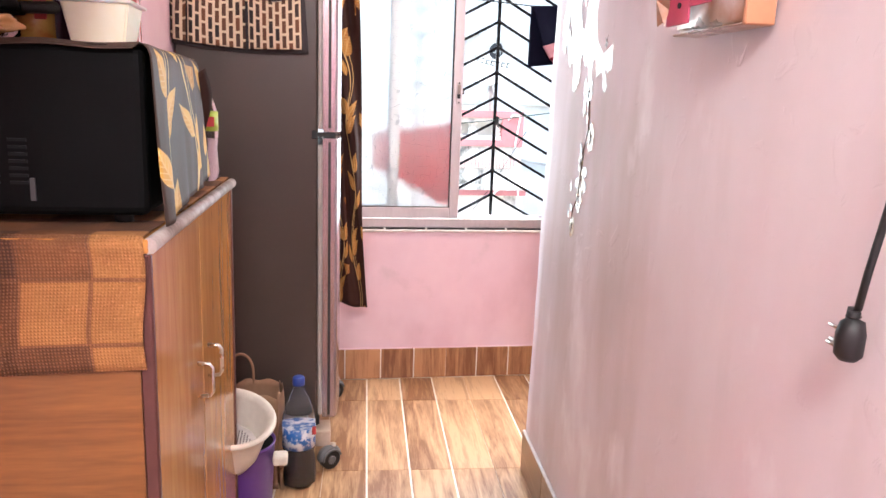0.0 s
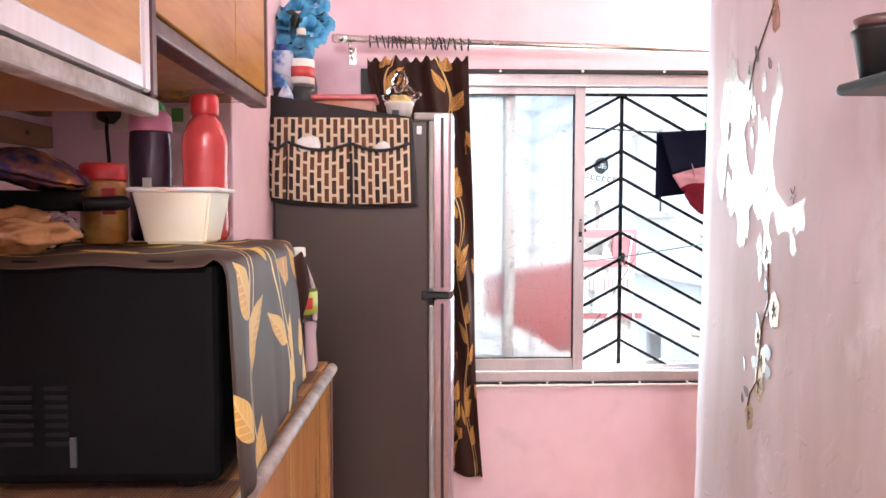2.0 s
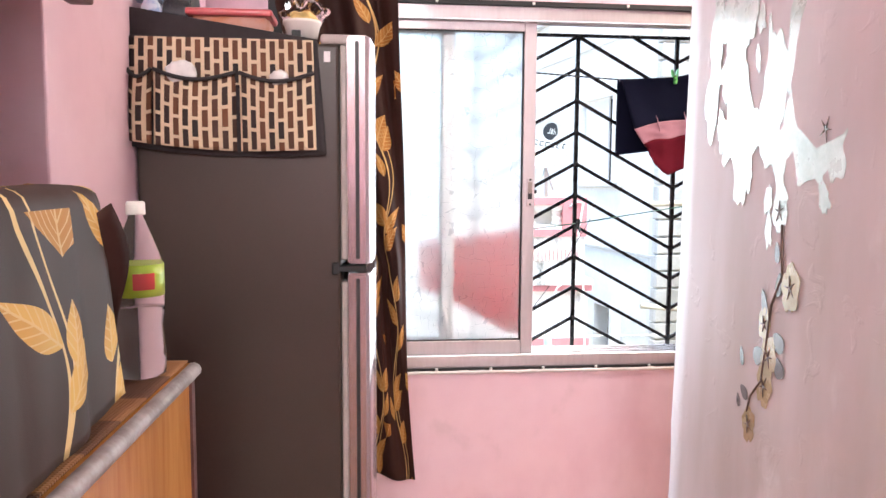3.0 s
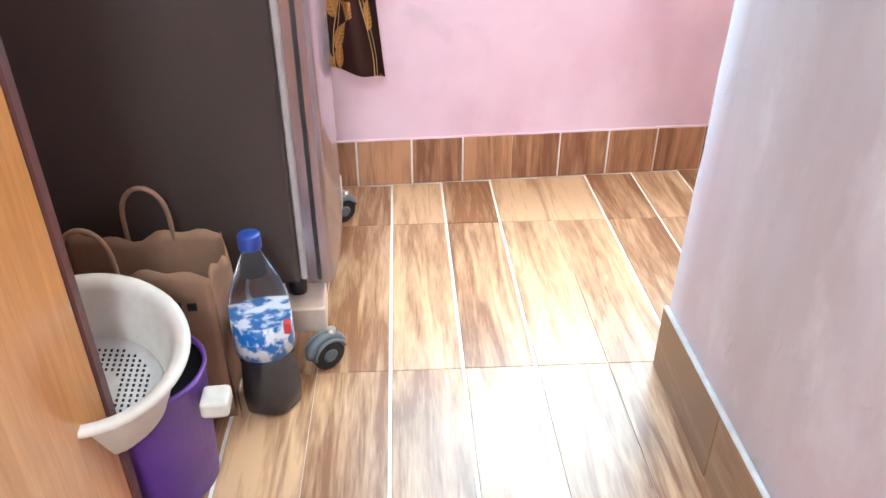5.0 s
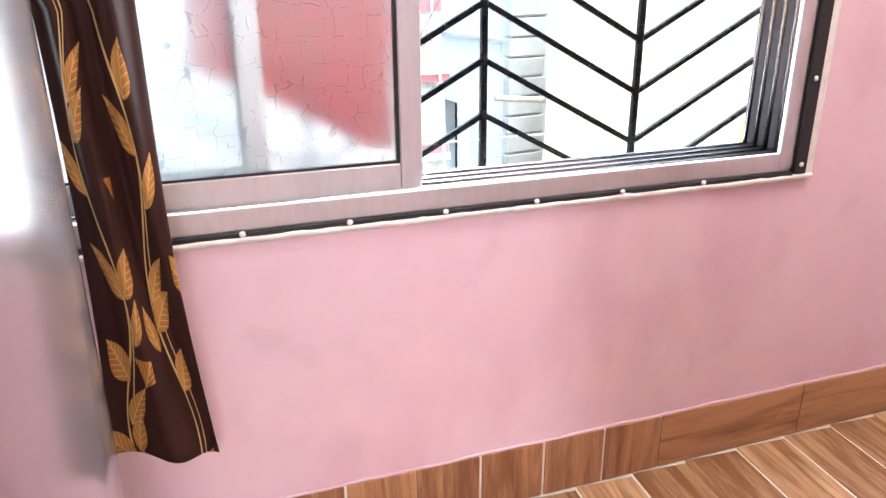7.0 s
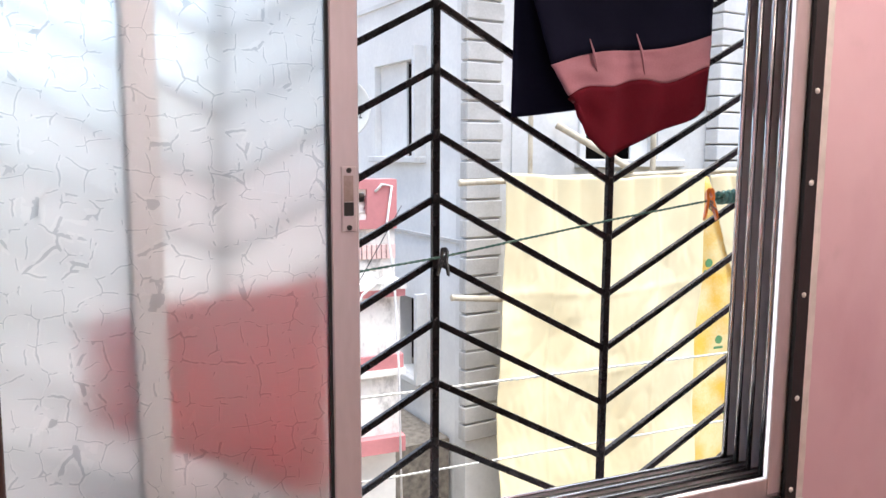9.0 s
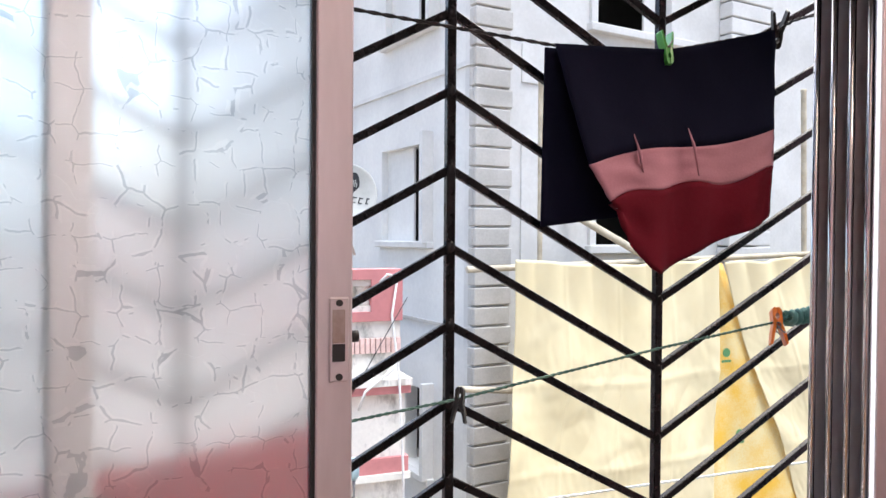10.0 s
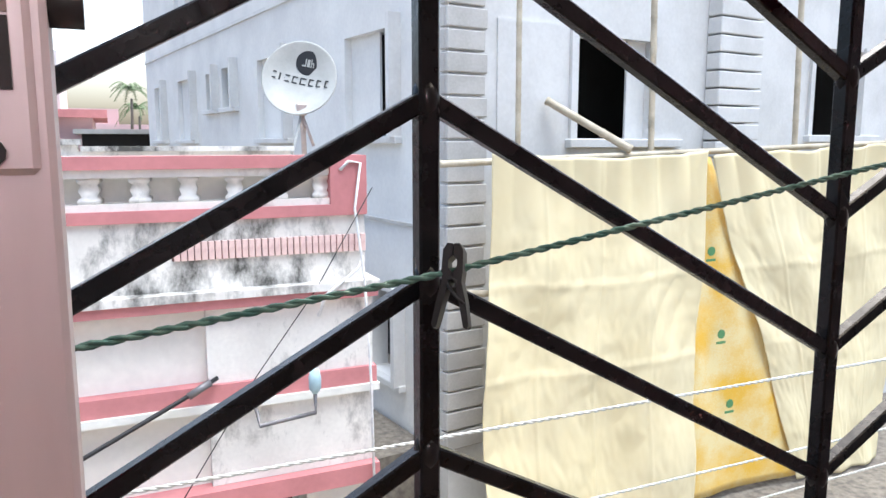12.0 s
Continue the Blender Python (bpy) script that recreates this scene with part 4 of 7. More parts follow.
# ---- wall cabinets ----
uc = thing("wall_cabinet", (-0.7, 0.85, 1.51), "honey laminate wall cabinet with aluminium-edged door", "cabinet")
ux = -0.487
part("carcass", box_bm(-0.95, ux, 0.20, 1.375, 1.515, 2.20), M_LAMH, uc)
part("bottom_edge", box_bm(ux - 0.004, ux + 0.024, 0.20, 1.378, 1.508, 1.530, bevel=0.004), M_EDGEG, uc, "worn grey edge moulding")
part("end_edge", box_bm(ux + 0.002, ux + 0.022, 1.360, 1.380, 1.532, 2.20, bevel=0.003, seg=1), M_EDGE, uc)
for y0, y1 in ((0.21, 0.78), (0.79, 1.356)):
    dr = part("door", box_bm(ux, ux + 0.018, y0 + 0.02, y1 - 0.02, 1.56, 2.18), M_LAMY, uc)
    fbm = bmesh.new()
    for a in ((y0, y0 + 0.022, 1.535, 2.19), (y1 - 0.022, y1, 1.535, 2.19)):
        bbox(fbm, ux, ux + 0.022, a[0], a[1], a[2], a[3], bevel=0.003, seg=1)
    bbox(fbm, ux, ux + 0.0215, y0 + 0.022, y1 - 0.022, 1.535, 1.565, bevel=0.003, seg=1)
    part("door_frame", fbm, M_ALU, dr, "aluminium door edging")
    part("handle", tube(bmesh.new(), [(ux + 0.02, y1 - 0.075, 1.66), (ux + 0.04, y1 - 0.075, 1.67), (ux + 0.042, y1 - 0.075, 1.72), (ux + 0.04, y1 - 0.075, 1.78), (ux + 0.02, y1 - 0.075, 1.79)], 0.006, 8), M_BLACK, dr, "black bow handle")
ub = thing("wall_cabinet", (-0.7, 1.74, 1.62), "honey laminate wall cabinet with two plain doors", "cabinet")
part("carcass", box_bm(-0.95, ux - 0.006, 1.383, 2.096, 1.628, 2.20), M_LAM, ub)
part("bottom_edge", box_bm(ux - 0.024, ux + 0.014, 1.383, 2.096, 1.616, 1.640, bevel=0.004), M_EDGE, ub)
for y0, y1 in ((1.388, 1.82), (1.823, 2.078)):
    part("door", box_bm(ux - 0.004, ux + 0.013, y0, y1, 1.645, 2.19, bevel=0.002, seg=1), M_LAMY, ub)
part("end_edge", box_bm(ux - 0.004, ux + 0.017, 2.080, 2.097, 1.641, 2.19, bevel=0.003, seg=1), M_EDGE, ub)

# ---- lamps of the house ----
M_LAMPB = mat("lamp_base", (0.7, 0.7, 0.7), 0.4, scale=20)


def ceiling_lamp(x, y, power, col, name):
    t = thing(name, (x, y, RZ), "plain bulb lamp on the ceiling", "lamp")
    part("rose", tube(bmesh.new(), [(x, y, RZ - 0.03), (x, y, RZ)], [0.035, 0.05], 20), M_LAMPB, t)
    part("socket", tube(bmesh.new(), [(x, y, RZ - 0.07), (x, y, RZ - 0.03)], 0.02, 14), M_LAMPB, t)
    d = bpy.data.lights.new(name, "POINT")
    d.energy, d.color, d.shadow_soft_size = power, col, 0.35
    o = new("bulb_light", d)
    o.parent = t
    o.matrix_parent_inverse = t.matrix_world.inverted()
    o.matrix_basis = pose(x, y, RZ - 0.14)


ceiling_lamp(-0.2, -0.85, ROOM_LAMP, (1, 0.95, 0.90), "ceiling_lamp")
ceiling_lamp(1.5, 2.75, ALCOVE_LAMP, (1, 0.84, 0.68), "ceiling_lamp")
wd = bpy.data.lights.new("window_daylight", "AREA")
wd.shape, wd.size, wd.size_y, wd.energy, wd.color = "RECTANGLE", 1.68, 1.15, SKY_FILL, (0.93, 0.97, 1)
wl = new("window_daylight", wd)
wl.matrix_world = pose(0.52, 3.322, 1.32, -90, 0, 0)

# ---- woven pocket organiser on the fridge side ----
bag = thing("pocket_organiser", (-0.35, FY0 - 0.01, 1.41), "woven brown and cream pocket organiser hung over the fridge side", "organiser")


def org_back(u, v):
    sag = 0.012 * math.sin(u * 3.3) * (1 - v)
    x = -0.556 + 0.412 * u + 0.012 * (1 - v) * (u - 0.4) - 0.012 * (u > 0.97) * v
    return (x, FY0 - 0.006 - 0.012 * (1 - v) * (0.6 + 0.4 * math.sin(u * 9)), 1.408 + 0.245 * v - sag - 0.018 * (u - 0.5) * (1 - v))


part("back_panel", sheet(org_back, 40, 20, 0.41, 0.245, 0.004), M_BINDING, bag, "dark cloth backing")


def panel(u0, u1, v0, v1, bulge, mt, nm, lift=0.006, scoop=0.0):
    def fn(u, v):
        uu, vv = u0 + (u1 - u0) * u, v0 + (v1 - v0) * v
        p = Vector(org_back(uu, vv))
        p.y -= lift + bulge * math.sin(math.pi * u) * (0.35 + 0.65 * math.sin(math.pi * min(1, v * 0.8 + 0.15)))
        p.z -= scoop * math.sin(math.pi * u) * v
        return p
    return part(nm, sheet(fn, 18, 16, (u1 - u0) * 0.41, (v1 - v0) * 0.245, 0.003), mt, bag)


panel(0.0, 0.95, 0.60, 0.985, 0.004, M_WOVEN, "woven_top")
for a, b in ((0.0, 0.125), (0.135, 0.545), (0.565, 0.95)):
    panel(a, b, 0.045, 0.70, 0.022, M_WOVEN, "pocket", 0.009, 0.02)
    pts = []
    for i in range(13):
        u = i / 12
        p = Vector(org_back(a + (b - a) * u, 0.70))
        p.y -= 0.014 + 0.022 * math.sin(math.pi * u) * 0.75
        p.z -= 0.02 * math.sin(math.pi * u)
        pts.append(p)
    part("pocket_binding", tube(bmesh.new(), pts, 0.0045, 6), M_BINDING, bag)


def crumple(c, sx, sy, sz, seedk, sub=3, amp=0.35):
    bm = bmesh.new()
    bmesh.ops.create_icosphere(bm, subdivisions=sub, radius=1)
    for v in bm.verts:
        f = 1 + amp * noise.noise(v.co * 1.7 + Vector((seedk, 0, 0))) + 0.4 * amp * noise.noise(v.co * 4.1 + Vector((0, seedk, 0)))
        v.co = Vector((c[0] + v.co.x * sx * f, c[1] + v.co.y * sy * f, c[2] + v.co.z * sz * f))
    for f in bm.faces:
        f.smooth = True
    return bm


M_TISSUE = mat("white_paper", (0.8, 0.79, 0.77), 0.8, scale=30, bump=0.3)
for nm, c, s in (("folded_paper", (-0.445, FY0 - 0.026, 1.575), (0.035, 0.007, 0.022)), ("crumpled_paper", (-0.238, FY0 - 0.026, 1.565), (0.022, 0.008, 0.016))):
    ob = part(nm, crumple(c, *s, 3.0), M_TISSUE)
    tagged(ob, "white crumpled paper tucked in an organiser pocket", "paper")

# ---- things on top of the fridge ----
FT = 1.6455
M_PET = clear("clear_plastic", (0.92, 0.92, 0.94), 0.06, 1.1, 0.975)
M_CAPW = mat("white_cap", (0.75, 0.72, 0.66), 0.4, scale=30)
M_LABELW = mat("white_bottle_label", (0.75, 0.74, 0.70), 0.4, col2=(0.68, 0.66, 0.62), scale=20)
M_REDP = mat("red_print", (0.50, 0.05, 0.05), 0.4, scale=20)
M_LIQC = clear("clear_drink", (0.9, 0.92, 0.92), 0.03, 1.2)


def bottle(name, at, h, r, label, capm, bodym, bands=(), liquid=None, fill=0.0, wob=0.0, capname="cap"):
    """A soft-drink bottle: turned body with waist, neck, cap, label bands and its drink."""
    t = thing(name, at, label, "bottle")
    pr = [(r * 0.72, 0), (r * 0.97, 0.02 * h), (r, 0.10 * h), (r * 0.93, 0.26 * h), (r * 0.90, 0.30 * h), (r * 0.98, 0.36 * h), (r, 0.42 * h), (r, 0.60 * h), (r * 0.95, 0.66 * h), (r * 0.72, 0.76 * h),
          (r * 0.46, 0.85 * h), (r * 0.30, 0.905 * h), (r * 0.29, 0.94 * h)]
    part("body", lathe(bmesh.new(), pr, at, 30, wob=(lambda a, z: wob * math.cos(5 * a) if z < 0.3 * h else 0) if wob else None), bodym, t)
    part(capname, lathe(bmesh.new(), [(r * 0.36, 0.925 * h), (r * 0.37, 0.93 * h), (r * 0.36, 0.99 * h), (r * 0.30, h), (0.0001, h)], at, 22), capm, t)
    for z0, z1, m, nm in bands:
        part(nm, lathe(bmesh.new(), [(r * 1.012, z0 * h), (r * 1.014, (z0 + z1) / 2 * h), (r * 1.012, z1 * h)], at, 30), m, t)
    if liquid:
        lp = [(max(0.001, a * 0.94), z + 0.002) for a, z in pr if z < fill * h] 
        lp += [(lp[-1][0], fill * h), (0.0001, fill * h)]
        part("drink", lathe(bmesh.new(), lp, at, 26), liquid, t)
    return t


b1 = bottle("soda_bottle", (-0.475, 2.60, FT), 0.268, 0.037, "clear soda bottle with white label on the fridge", M_CAPW, M_PET, ((0.40, 0.66, M_LABELW, "label"),))
part("label_mark", lathe(bmesh.new(), [(0.0380, 0.125), (0.0382, 0.140), (0.0380, 0.155)], (-0.475, 2.60, FT), 30), M_REDP, b1)
M_BLUEL = mat("blue_label", (0.05, 0.16, 0.45), 0.4, col2=(0.5, 0.55, 0.65), scale=25, contrast=0.15)
M_CAPB = mat("blue_cap", (0.025, 0.055, 0.28), 0.4, scale=30)
bottle("water_bottle", (-0.528, 2.59, FT), 0.22, 0.033, "clear water bottle with blue and red label", M_CAPB, M_PET, ((0.42, 0.9, M_BLUEL, "label"),))
bottle("spray_bottle", (-0.515, 2.565, FT), 0.11, 0.022, "small jar with a light blue lid", mat("sky_blue_cap", (0.15, 0.42, 0.65), 0.4, scale=30), M_BLUEL)
M_REDLID = mat("translucent_red_lid", (0.55, 0.10, 0.11), 0.3, scale=20)
M_ROSEBOX = mat("rosy_plastic_box", (0.55, 0.32, 0.27), 0.3, col2=(0.50, 0.22, 0.10), scale=12)
bx = thing("food_box", (-0.35, 2.60, FT), "reddish plastic food box with red lid", "food box")


def taper_box(x0, x1, y0, y1, z0, z1, t, bev=0.008):
    bm = box_bm(x0, x1, y0, y1, z0, z1)
    for v in bm.verts:
        if v.co.z < (z0 + z1) / 2:
            v.co.x += t if v.co.x < (x0 + x1) / 2 else -t
            v.co.y += t if v.co.y < (y0 + y1) / 2 else -t
    bmesh.ops.bevel(bm, geom=bm.edges[:], offset=bev, segments=3, affect="EDGES")
    for f in bm.faces:
        f.smooth = True
    return bm


part("box", taper_box(-0.435, -0.262, 2.555, 2.66, FT, FT + 0.060, 0.008), M_ROSEBOX, bx)
part("lid", box_bm(-0.442, -0.255, 2.55, 2.667, FT + 0.058, FT + 0.074, bevel=0.006), M_REDLID, bx)
tb = thing("ice_cream_tub", (-0.19, 2.58, FT), "white tub with a tied plastic bag inside", "tub")
part("tub", lathe(bmesh.new(), [(0.030, 0), (0.040, 0.045), (0.043, 0.048), (0.043, 0.054), (0.039, 0.054)], (-0.192, 2.58, FT), 26), M_LABELW, tb)
part("barcode", box_bm(-0.212, -0.192, 2.5395, 2.5415, FT + 0.012, FT + 0.028), M_BLACK, tb)
M_POLY = clear("thin_polythene", (0.96, 0.95, 0.92), 0.15, 1.12)
part("snack", crumple((-0.192, 2.58, FT + 0.055), 0.034, 0.03, 0.022, 2.0), mat("yellow_snack", (0.72, 0.55, 0.22), 0.7, scale=60, bump=0.5), tb)
part("plastic_bag", crumple((-0.185, 2.58, FT + 0.075), 0.05, 0.03, 0.028, 8.0, 3, 0.5), M_POLY, tb)
part("bag_knot", crumple((-0.19, 2.58, FT + 0.115), 0.02, 0.015, 0.03, 5.0, 3, 0.6), M_POLY, tb)
M_SILK = mat("blue_silk_petal", (0.06, 0.30, 0.55), 0.6, col2=(0.16, 0.48, 0.70), scale=30, contrast=0.5)
vs = thing("flower_vase", (-0.50, 2.72, FT), "dark vase of blue artificial roses on the fridge", "flower vase")
part("vase", lathe(bmesh.new(), [(0.035, 0), (0.05, 0.03), (0.055, 0.12), (0.04, 0.20), (0.045, 0.25), (0.038, 0.25)], (-0.50, 2.72, FT), 24), M_BLACK, vs)
rv = random.Random(3)


def rose(c, r, tilt):
    bm = bmesh.new()
    for ring, (n, rad, up) in enumerate(((4, 0.35, 0.5), (5, 0.65, 0.35), (7, 1.0, 0.05))):
        for i in range(n):
            a = 2 * math.pi * i / n + ring
            vsx = []
            for k in range(5):
                w = (k - 2) / 2
                for j in range(4):
                    f = j / 3
                    rr = r * rad * (0.25 + 0.75 * f) + r * 0.12 * (f ** 3)
                    aa = a + w * (1.15 / (1 + 0.3 * ring))
                    vsx.append(bm.verts.new((c[0] + rr * math.cos(aa), c[1] + rr * math.sin(aa), c[2] + r * (up + 0.75 * f * (1.1 - 0.3 * ring) - 0.25 * w * w * f - 0.35 * f ** 3 * ring / 2))))
            for k in range(4):
                for j in range(3):
                    f = bm.faces.new((vsx[k * 4 + j], vsx[(k + 1) * 4 + j], vsx[(k + 1) * 4 + j + 1], vsx[k * 4 + j + 1]))
                    f.smooth = True
    bm.transform(Matrix.Translation(c) @ Euler(tilt).to_matrix().to_4x4() @ Matrix.Translation(-Vector(c)))
    return bm


for dx, dy, dz, r in ((-0.03, -0.05, 0.28, 0.045), (0.045, -0.06, 0.265, 0.045), (0.02, -0.08, 0.21, 0.035), (-0.04, -0.07, 0.20, 0.04), (0.07, -0.03, 0.30, 0.04), (0.0, 0, 0.34, 0.045), (-0.06, 0.02, 0.32, 0.045), (0.05, 0.02, 0.37, 0.04)):
    part("rose", rose((-0.50 + dx, 2.72 + dy, FT + dz), r, (0.9 + rv.random() * 0.4, 0.6 * (rv.random() - 0.3), 0)), M_SILK, vs)
gl = bmesh.new()
for i in range(10):
    a = rv.random() * 6.3
    p0 = Vector((-0.50, 2.72, FT + 0.24))
    tube(gl, [p0, p0 + Vector((math.cos(a) * 0.05, math.sin(a) * 0.05 - 0.03, 0.05 + 0.04 * rv.random())), p0 + Vector((math.cos(a) * 0.10, math.sin(a) * 0.08 - 0.04, -0.01 + 0.12 * rv.random()))], [0.003, 0.012, 0.001], 5)
part("foliage", gl, mat("dark_leaf", (0.02, 0.03, 0.02), 0.6, scale=20), vs)

# ---- things on the microwave ----
MT = MZ1 + 0.0075
M_MILKYT = mat("tub_with_food_showing", (0.84, 0.80, 0.64), 0.35, col2=(0.82, 0.75, 0.54), scale=7)
M_MILKY = mat("milky_tub_plastic", (0.86, 0.85, 0.80), 0.35, scale=10)
M_MILKY.node_tree.nodes["Principled BSDF"].inputs["Subsurface Weight"].default_value = 0.3
tub = thing("plastic_tub", (-0.505, 1.60, MT), "milky rectangular plastic tub with yellowish food", "tub")
tubm = taper_box(-0.566, -0.447, 1.545, 1.66, MT, MT + 0.082, 0.014, 0.004)
for f in tubm.faces:
    f.smooth = False
part("tub", tubm, M_MILKYT, tub)
part("rim", box_bm(-0.572, -0.440, 1.539, 1.666, MT + 0.079, MT + 0.086, bevel=0.003), M_MILKY, tub)
part("food", taper_box(-0.551, -0.462, 1.5575, 1.6475, MT + 0.001, MT + 0.03, 0.006, 0.004), mat("butter_yellow", (0.62, 0.50, 0.22), 0.6, scale=20), tub)
M_JAR = mat("brown_jar_label", (0.32, 0.13, 0.03), 0.25, col2=(0.42, 0.24, 0.06), scale=18, contrast=0.2)
M_REDCAP = mat("red_plastic", (0.52, 0.03, 0.035), 0.35, scale=20)
jar = thing("spice_jar", (-0.622, 1.585, MT), "brown labelled jar with a red lid", "jar")
part("body", lathe(bmesh.new(), [(0.030, 0), (0.034, 0.005), (0.034, 0.06), (0.031, 0.075), (0.034, 0.092), (0.031, 0.098)], (-0.622, 1.585, MT), 26), M_JAR, jar)
part("lid", lathe(bmesh.new(), [(0.0335, 0.097), (0.0345, 0.10), (0.0345, 0.118), (0.031, 0.123), (0.0001, 0.123)], (-0.622, 1.585, MT), 26), M_REDCAP, jar)
part("label", box_bm(-0.612, -0.590, 1.5515, 1.556, MT + 0.045, MT + 0.085, bevel=0.002, seg=1), M_REDP, jar)
rb_ = thing("red_bottle", (-0.50, 1.705, MT), "translucent red water bottle with a red cap", "bottle")
M_REDTR = mat("translucent_red", (0.72, 0.10, 0.10), 0.2, col2=(0.66, 0.08, 0.08), scale=8)
M_REDTR.node_tree.nodes["Principled BSDF"].inputs["Transmission Weight"].default_value = 0.35
part("body", lathe(bmesh.new(), [(0.032, 0), (0.038, 0.01), (0.037, 0.12), (0.0385, 0.15), (0.037, 0.175), (0.028, 0.198), (0.020, 0.208), (0.019, 0.22)], (-0.50, 1.705, MT), 28), M_REDTR, rb_)
part("cap", lathe(bmesh.new(), [(0.0225, 0.212), (0.0235, 0.215), (0.0235, 0.24), (0.020, 0.246), (0.0001, 0.246)], (-0.50, 1.705, MT), 24), M_REDCAP, rb_)
pb_ = thing("purple_bottle", (-0.59, 1.70, MT), "dark purple sports bottle with a pink lid and green spout", "bottle")
part("body", lathe(bmesh.new(), [(0.030, 0), (0.034, 0.008), (0.035, 0.15), (0.033, 0.178), (0.033, 0.185)], (-0.59, 1.70, MT), 26), mat("dark_purple_plastic", (0.045, 0.02, 0.05), 0.25, scale=10), pb_)
part("lid", lathe(bmesh.new(), [(0.0355, 0.183), (0.036, 0.186), (0.034, 0.208), (0.026, 0.218), (0.0001, 0.219)], (-0.59, 1.70, MT), 26), mat("pink_plastic_lid", (0.58, 0.22, 0.34), 0.35, scale=20), pb_)
part("spout", taper_box(-0.61, -0.572, 1.685, 1.715, MT + 0.217, MT + 0.236, -0.004, 0.004), mat("green_plastic", (0.06, 0.35, 0.08), 0.4, scale=20), pb_)
part("emblem", box_bm(-0.592, -0.578, 1.664, 1.667, MT + 0.09, MT + 0.105), M_LABELW, pb_)
M_FOIL = mat("printed_blue_foil", (0.02, 0.045, 0.16), 0.22, 0.3, col2=(0.45, 0.18, 0.06), scale=14, contrast=0.25)


def pouch_fn(c, L, W, ang, puff):
    ca, sa = math.cos(ang), math.sin(ang)

    def fn(u, v):
        s, w = (u - 0.5) * L, (v - 0.5) * W
        h = puff * max(0, math.sin(math.pi * u) * math.sin(math.pi * v)) ** 0.6 + 0.004 * noise.noise((u * 9, v * 9, L))
        return (c[0] + s * ca, c[1] + w, c[2] + s * sa + h)
    return fn


def pouch(name, c, L, W, ang, puff, m, label):
    t = thing(name, c, label, "packet")
    part("front", sheet(pouch_fn(c, L, W, ang, puff), 20, 14, L, W, 0.001), m, t)
    part("back", sheet(pouch_fn((c[0], c[1], c[2] - 0.004), L, W, ang, -puff * 0.5), 20, 14, L, W, 0.001), m, t)
    return t


pouch("snack_packet", (-0.697, 1.523, MT + 0.105), 0.15, 0.11, -0.22, 0.035, M_FOIL, "blue foil snack packet lying on a pan")
pan_ = thing("frying_pan", (-0.706, 1.504, MT + 0.05), "black shallow frying pan lying upside down", "pan")
part("pan", lathe(bmesh.new(), [(0.092, 0), (0.096, 0.006), (0.078, 0.028), (0.0001, 0.030)], (-0.706, 1.504, MT + 0.050), 32), M_MWBLK, pan_)
part("pan_handle", tube(bmesh.new(), [(-0.609, 1.486, MT + 0.058), (-0.563, 1.509, MT + 0.062), (-0.618, 1.513, MT + 0.060)], [0.010, 0.011, 0.010], 8), M_BLACK, pan_)
M_BREAD = mat("brown_snack_bag", (0.26, 0.10, 0.035), 0.25, col2=(0.50, 0.27, 0.11), scale=14, fine=70, bump=0.5, contrast=0.3)
for i, (x, y, z, sx, sy, sz) in enumerate(((-0.675, 1.402, MT + 0.026, 0.062, 0.055, 0.026), (-0.655, 1.393, MT + 0.020, 0.06, 0.05, 0.022), (-0.668, 1.50, MT + 0.022, 0.036, 0.045, 0.026))):
    ob = part("bread_packet", crumple((x, y, z), sx, sy, sz, 3.0 + i, 4, 0.55), M_BREAD if i < 2 else M_POLY)
    tagged(ob, "crumpled packet of bread on the microwave" if i < 2 else "crumpled clear polythene bag on the microwave", "packet", "packets on the microwave")
hat = thing("cloth_hat", (-0.785, 1.40, 1.31), "beige and brown straw-coloured cloth hat hung on a black box", "hat")
M_HAT = mat("beige_straw_cloth", (0.72, 0.54, 0.32), 0.85, col2=(0.46, 0.24, 0.09), scale=9, fine=140, bump=0.6, contrast=0.3)
part("crown", crumple((-0.825, 1.405, 1.385), 0.056, 0.050, 0.082, 9.0, 4, 0.38), M_HAT, hat)
part("brim", lathe(bmesh.new(), [(0.040, 0.0), (0.058, 0.004), (0.061, 0.010), (0.042, 0.010)], (-0.825, 1.41, 1.315), 30), M_HAT, hat)
rt = thing("black_box", (-0.78, 1.5, CT), "black upright plastic box standing behind the microwave", "box")
part("case", box_bm(-0.80, -0.735, 1.305, 1.56, CT + 0.005, 1.418, bevel=0.010), M_MWBLK, rt)

# green and clear drink bottle on the cabinet
M_LABG = mat("green_yellow_label", (0.42, 0.55, 0.05), 0.4, col2=(0.30, 0.45, 0.04), scale=20)
lm = bottle("lime_drink_bottle", (-0.388, 1.985, CT + 0.006), 0.262, 0.037, "clear lime drink bottle with green label on the cabinet", M_CAPW, M_PET, ((0.47, 0.65, M_LABG, "label"),), M_LIQC, 0.40, 0.035)
lp_ = lathe(bmesh.new(), [(0.0377, 0.134), (0.0379, 0.146), (0.0377, 0.158)], (-0.388, 1.985, CT + 0.006), 30)
bmesh.ops.delete(lp_, geom=[v for v in lp_.verts if v.co.y > 1.968 or v.co.x < -0.390], context="VERTS")
part("label_mark", lp_, M_REDP, lm, "red printed mark on the label")

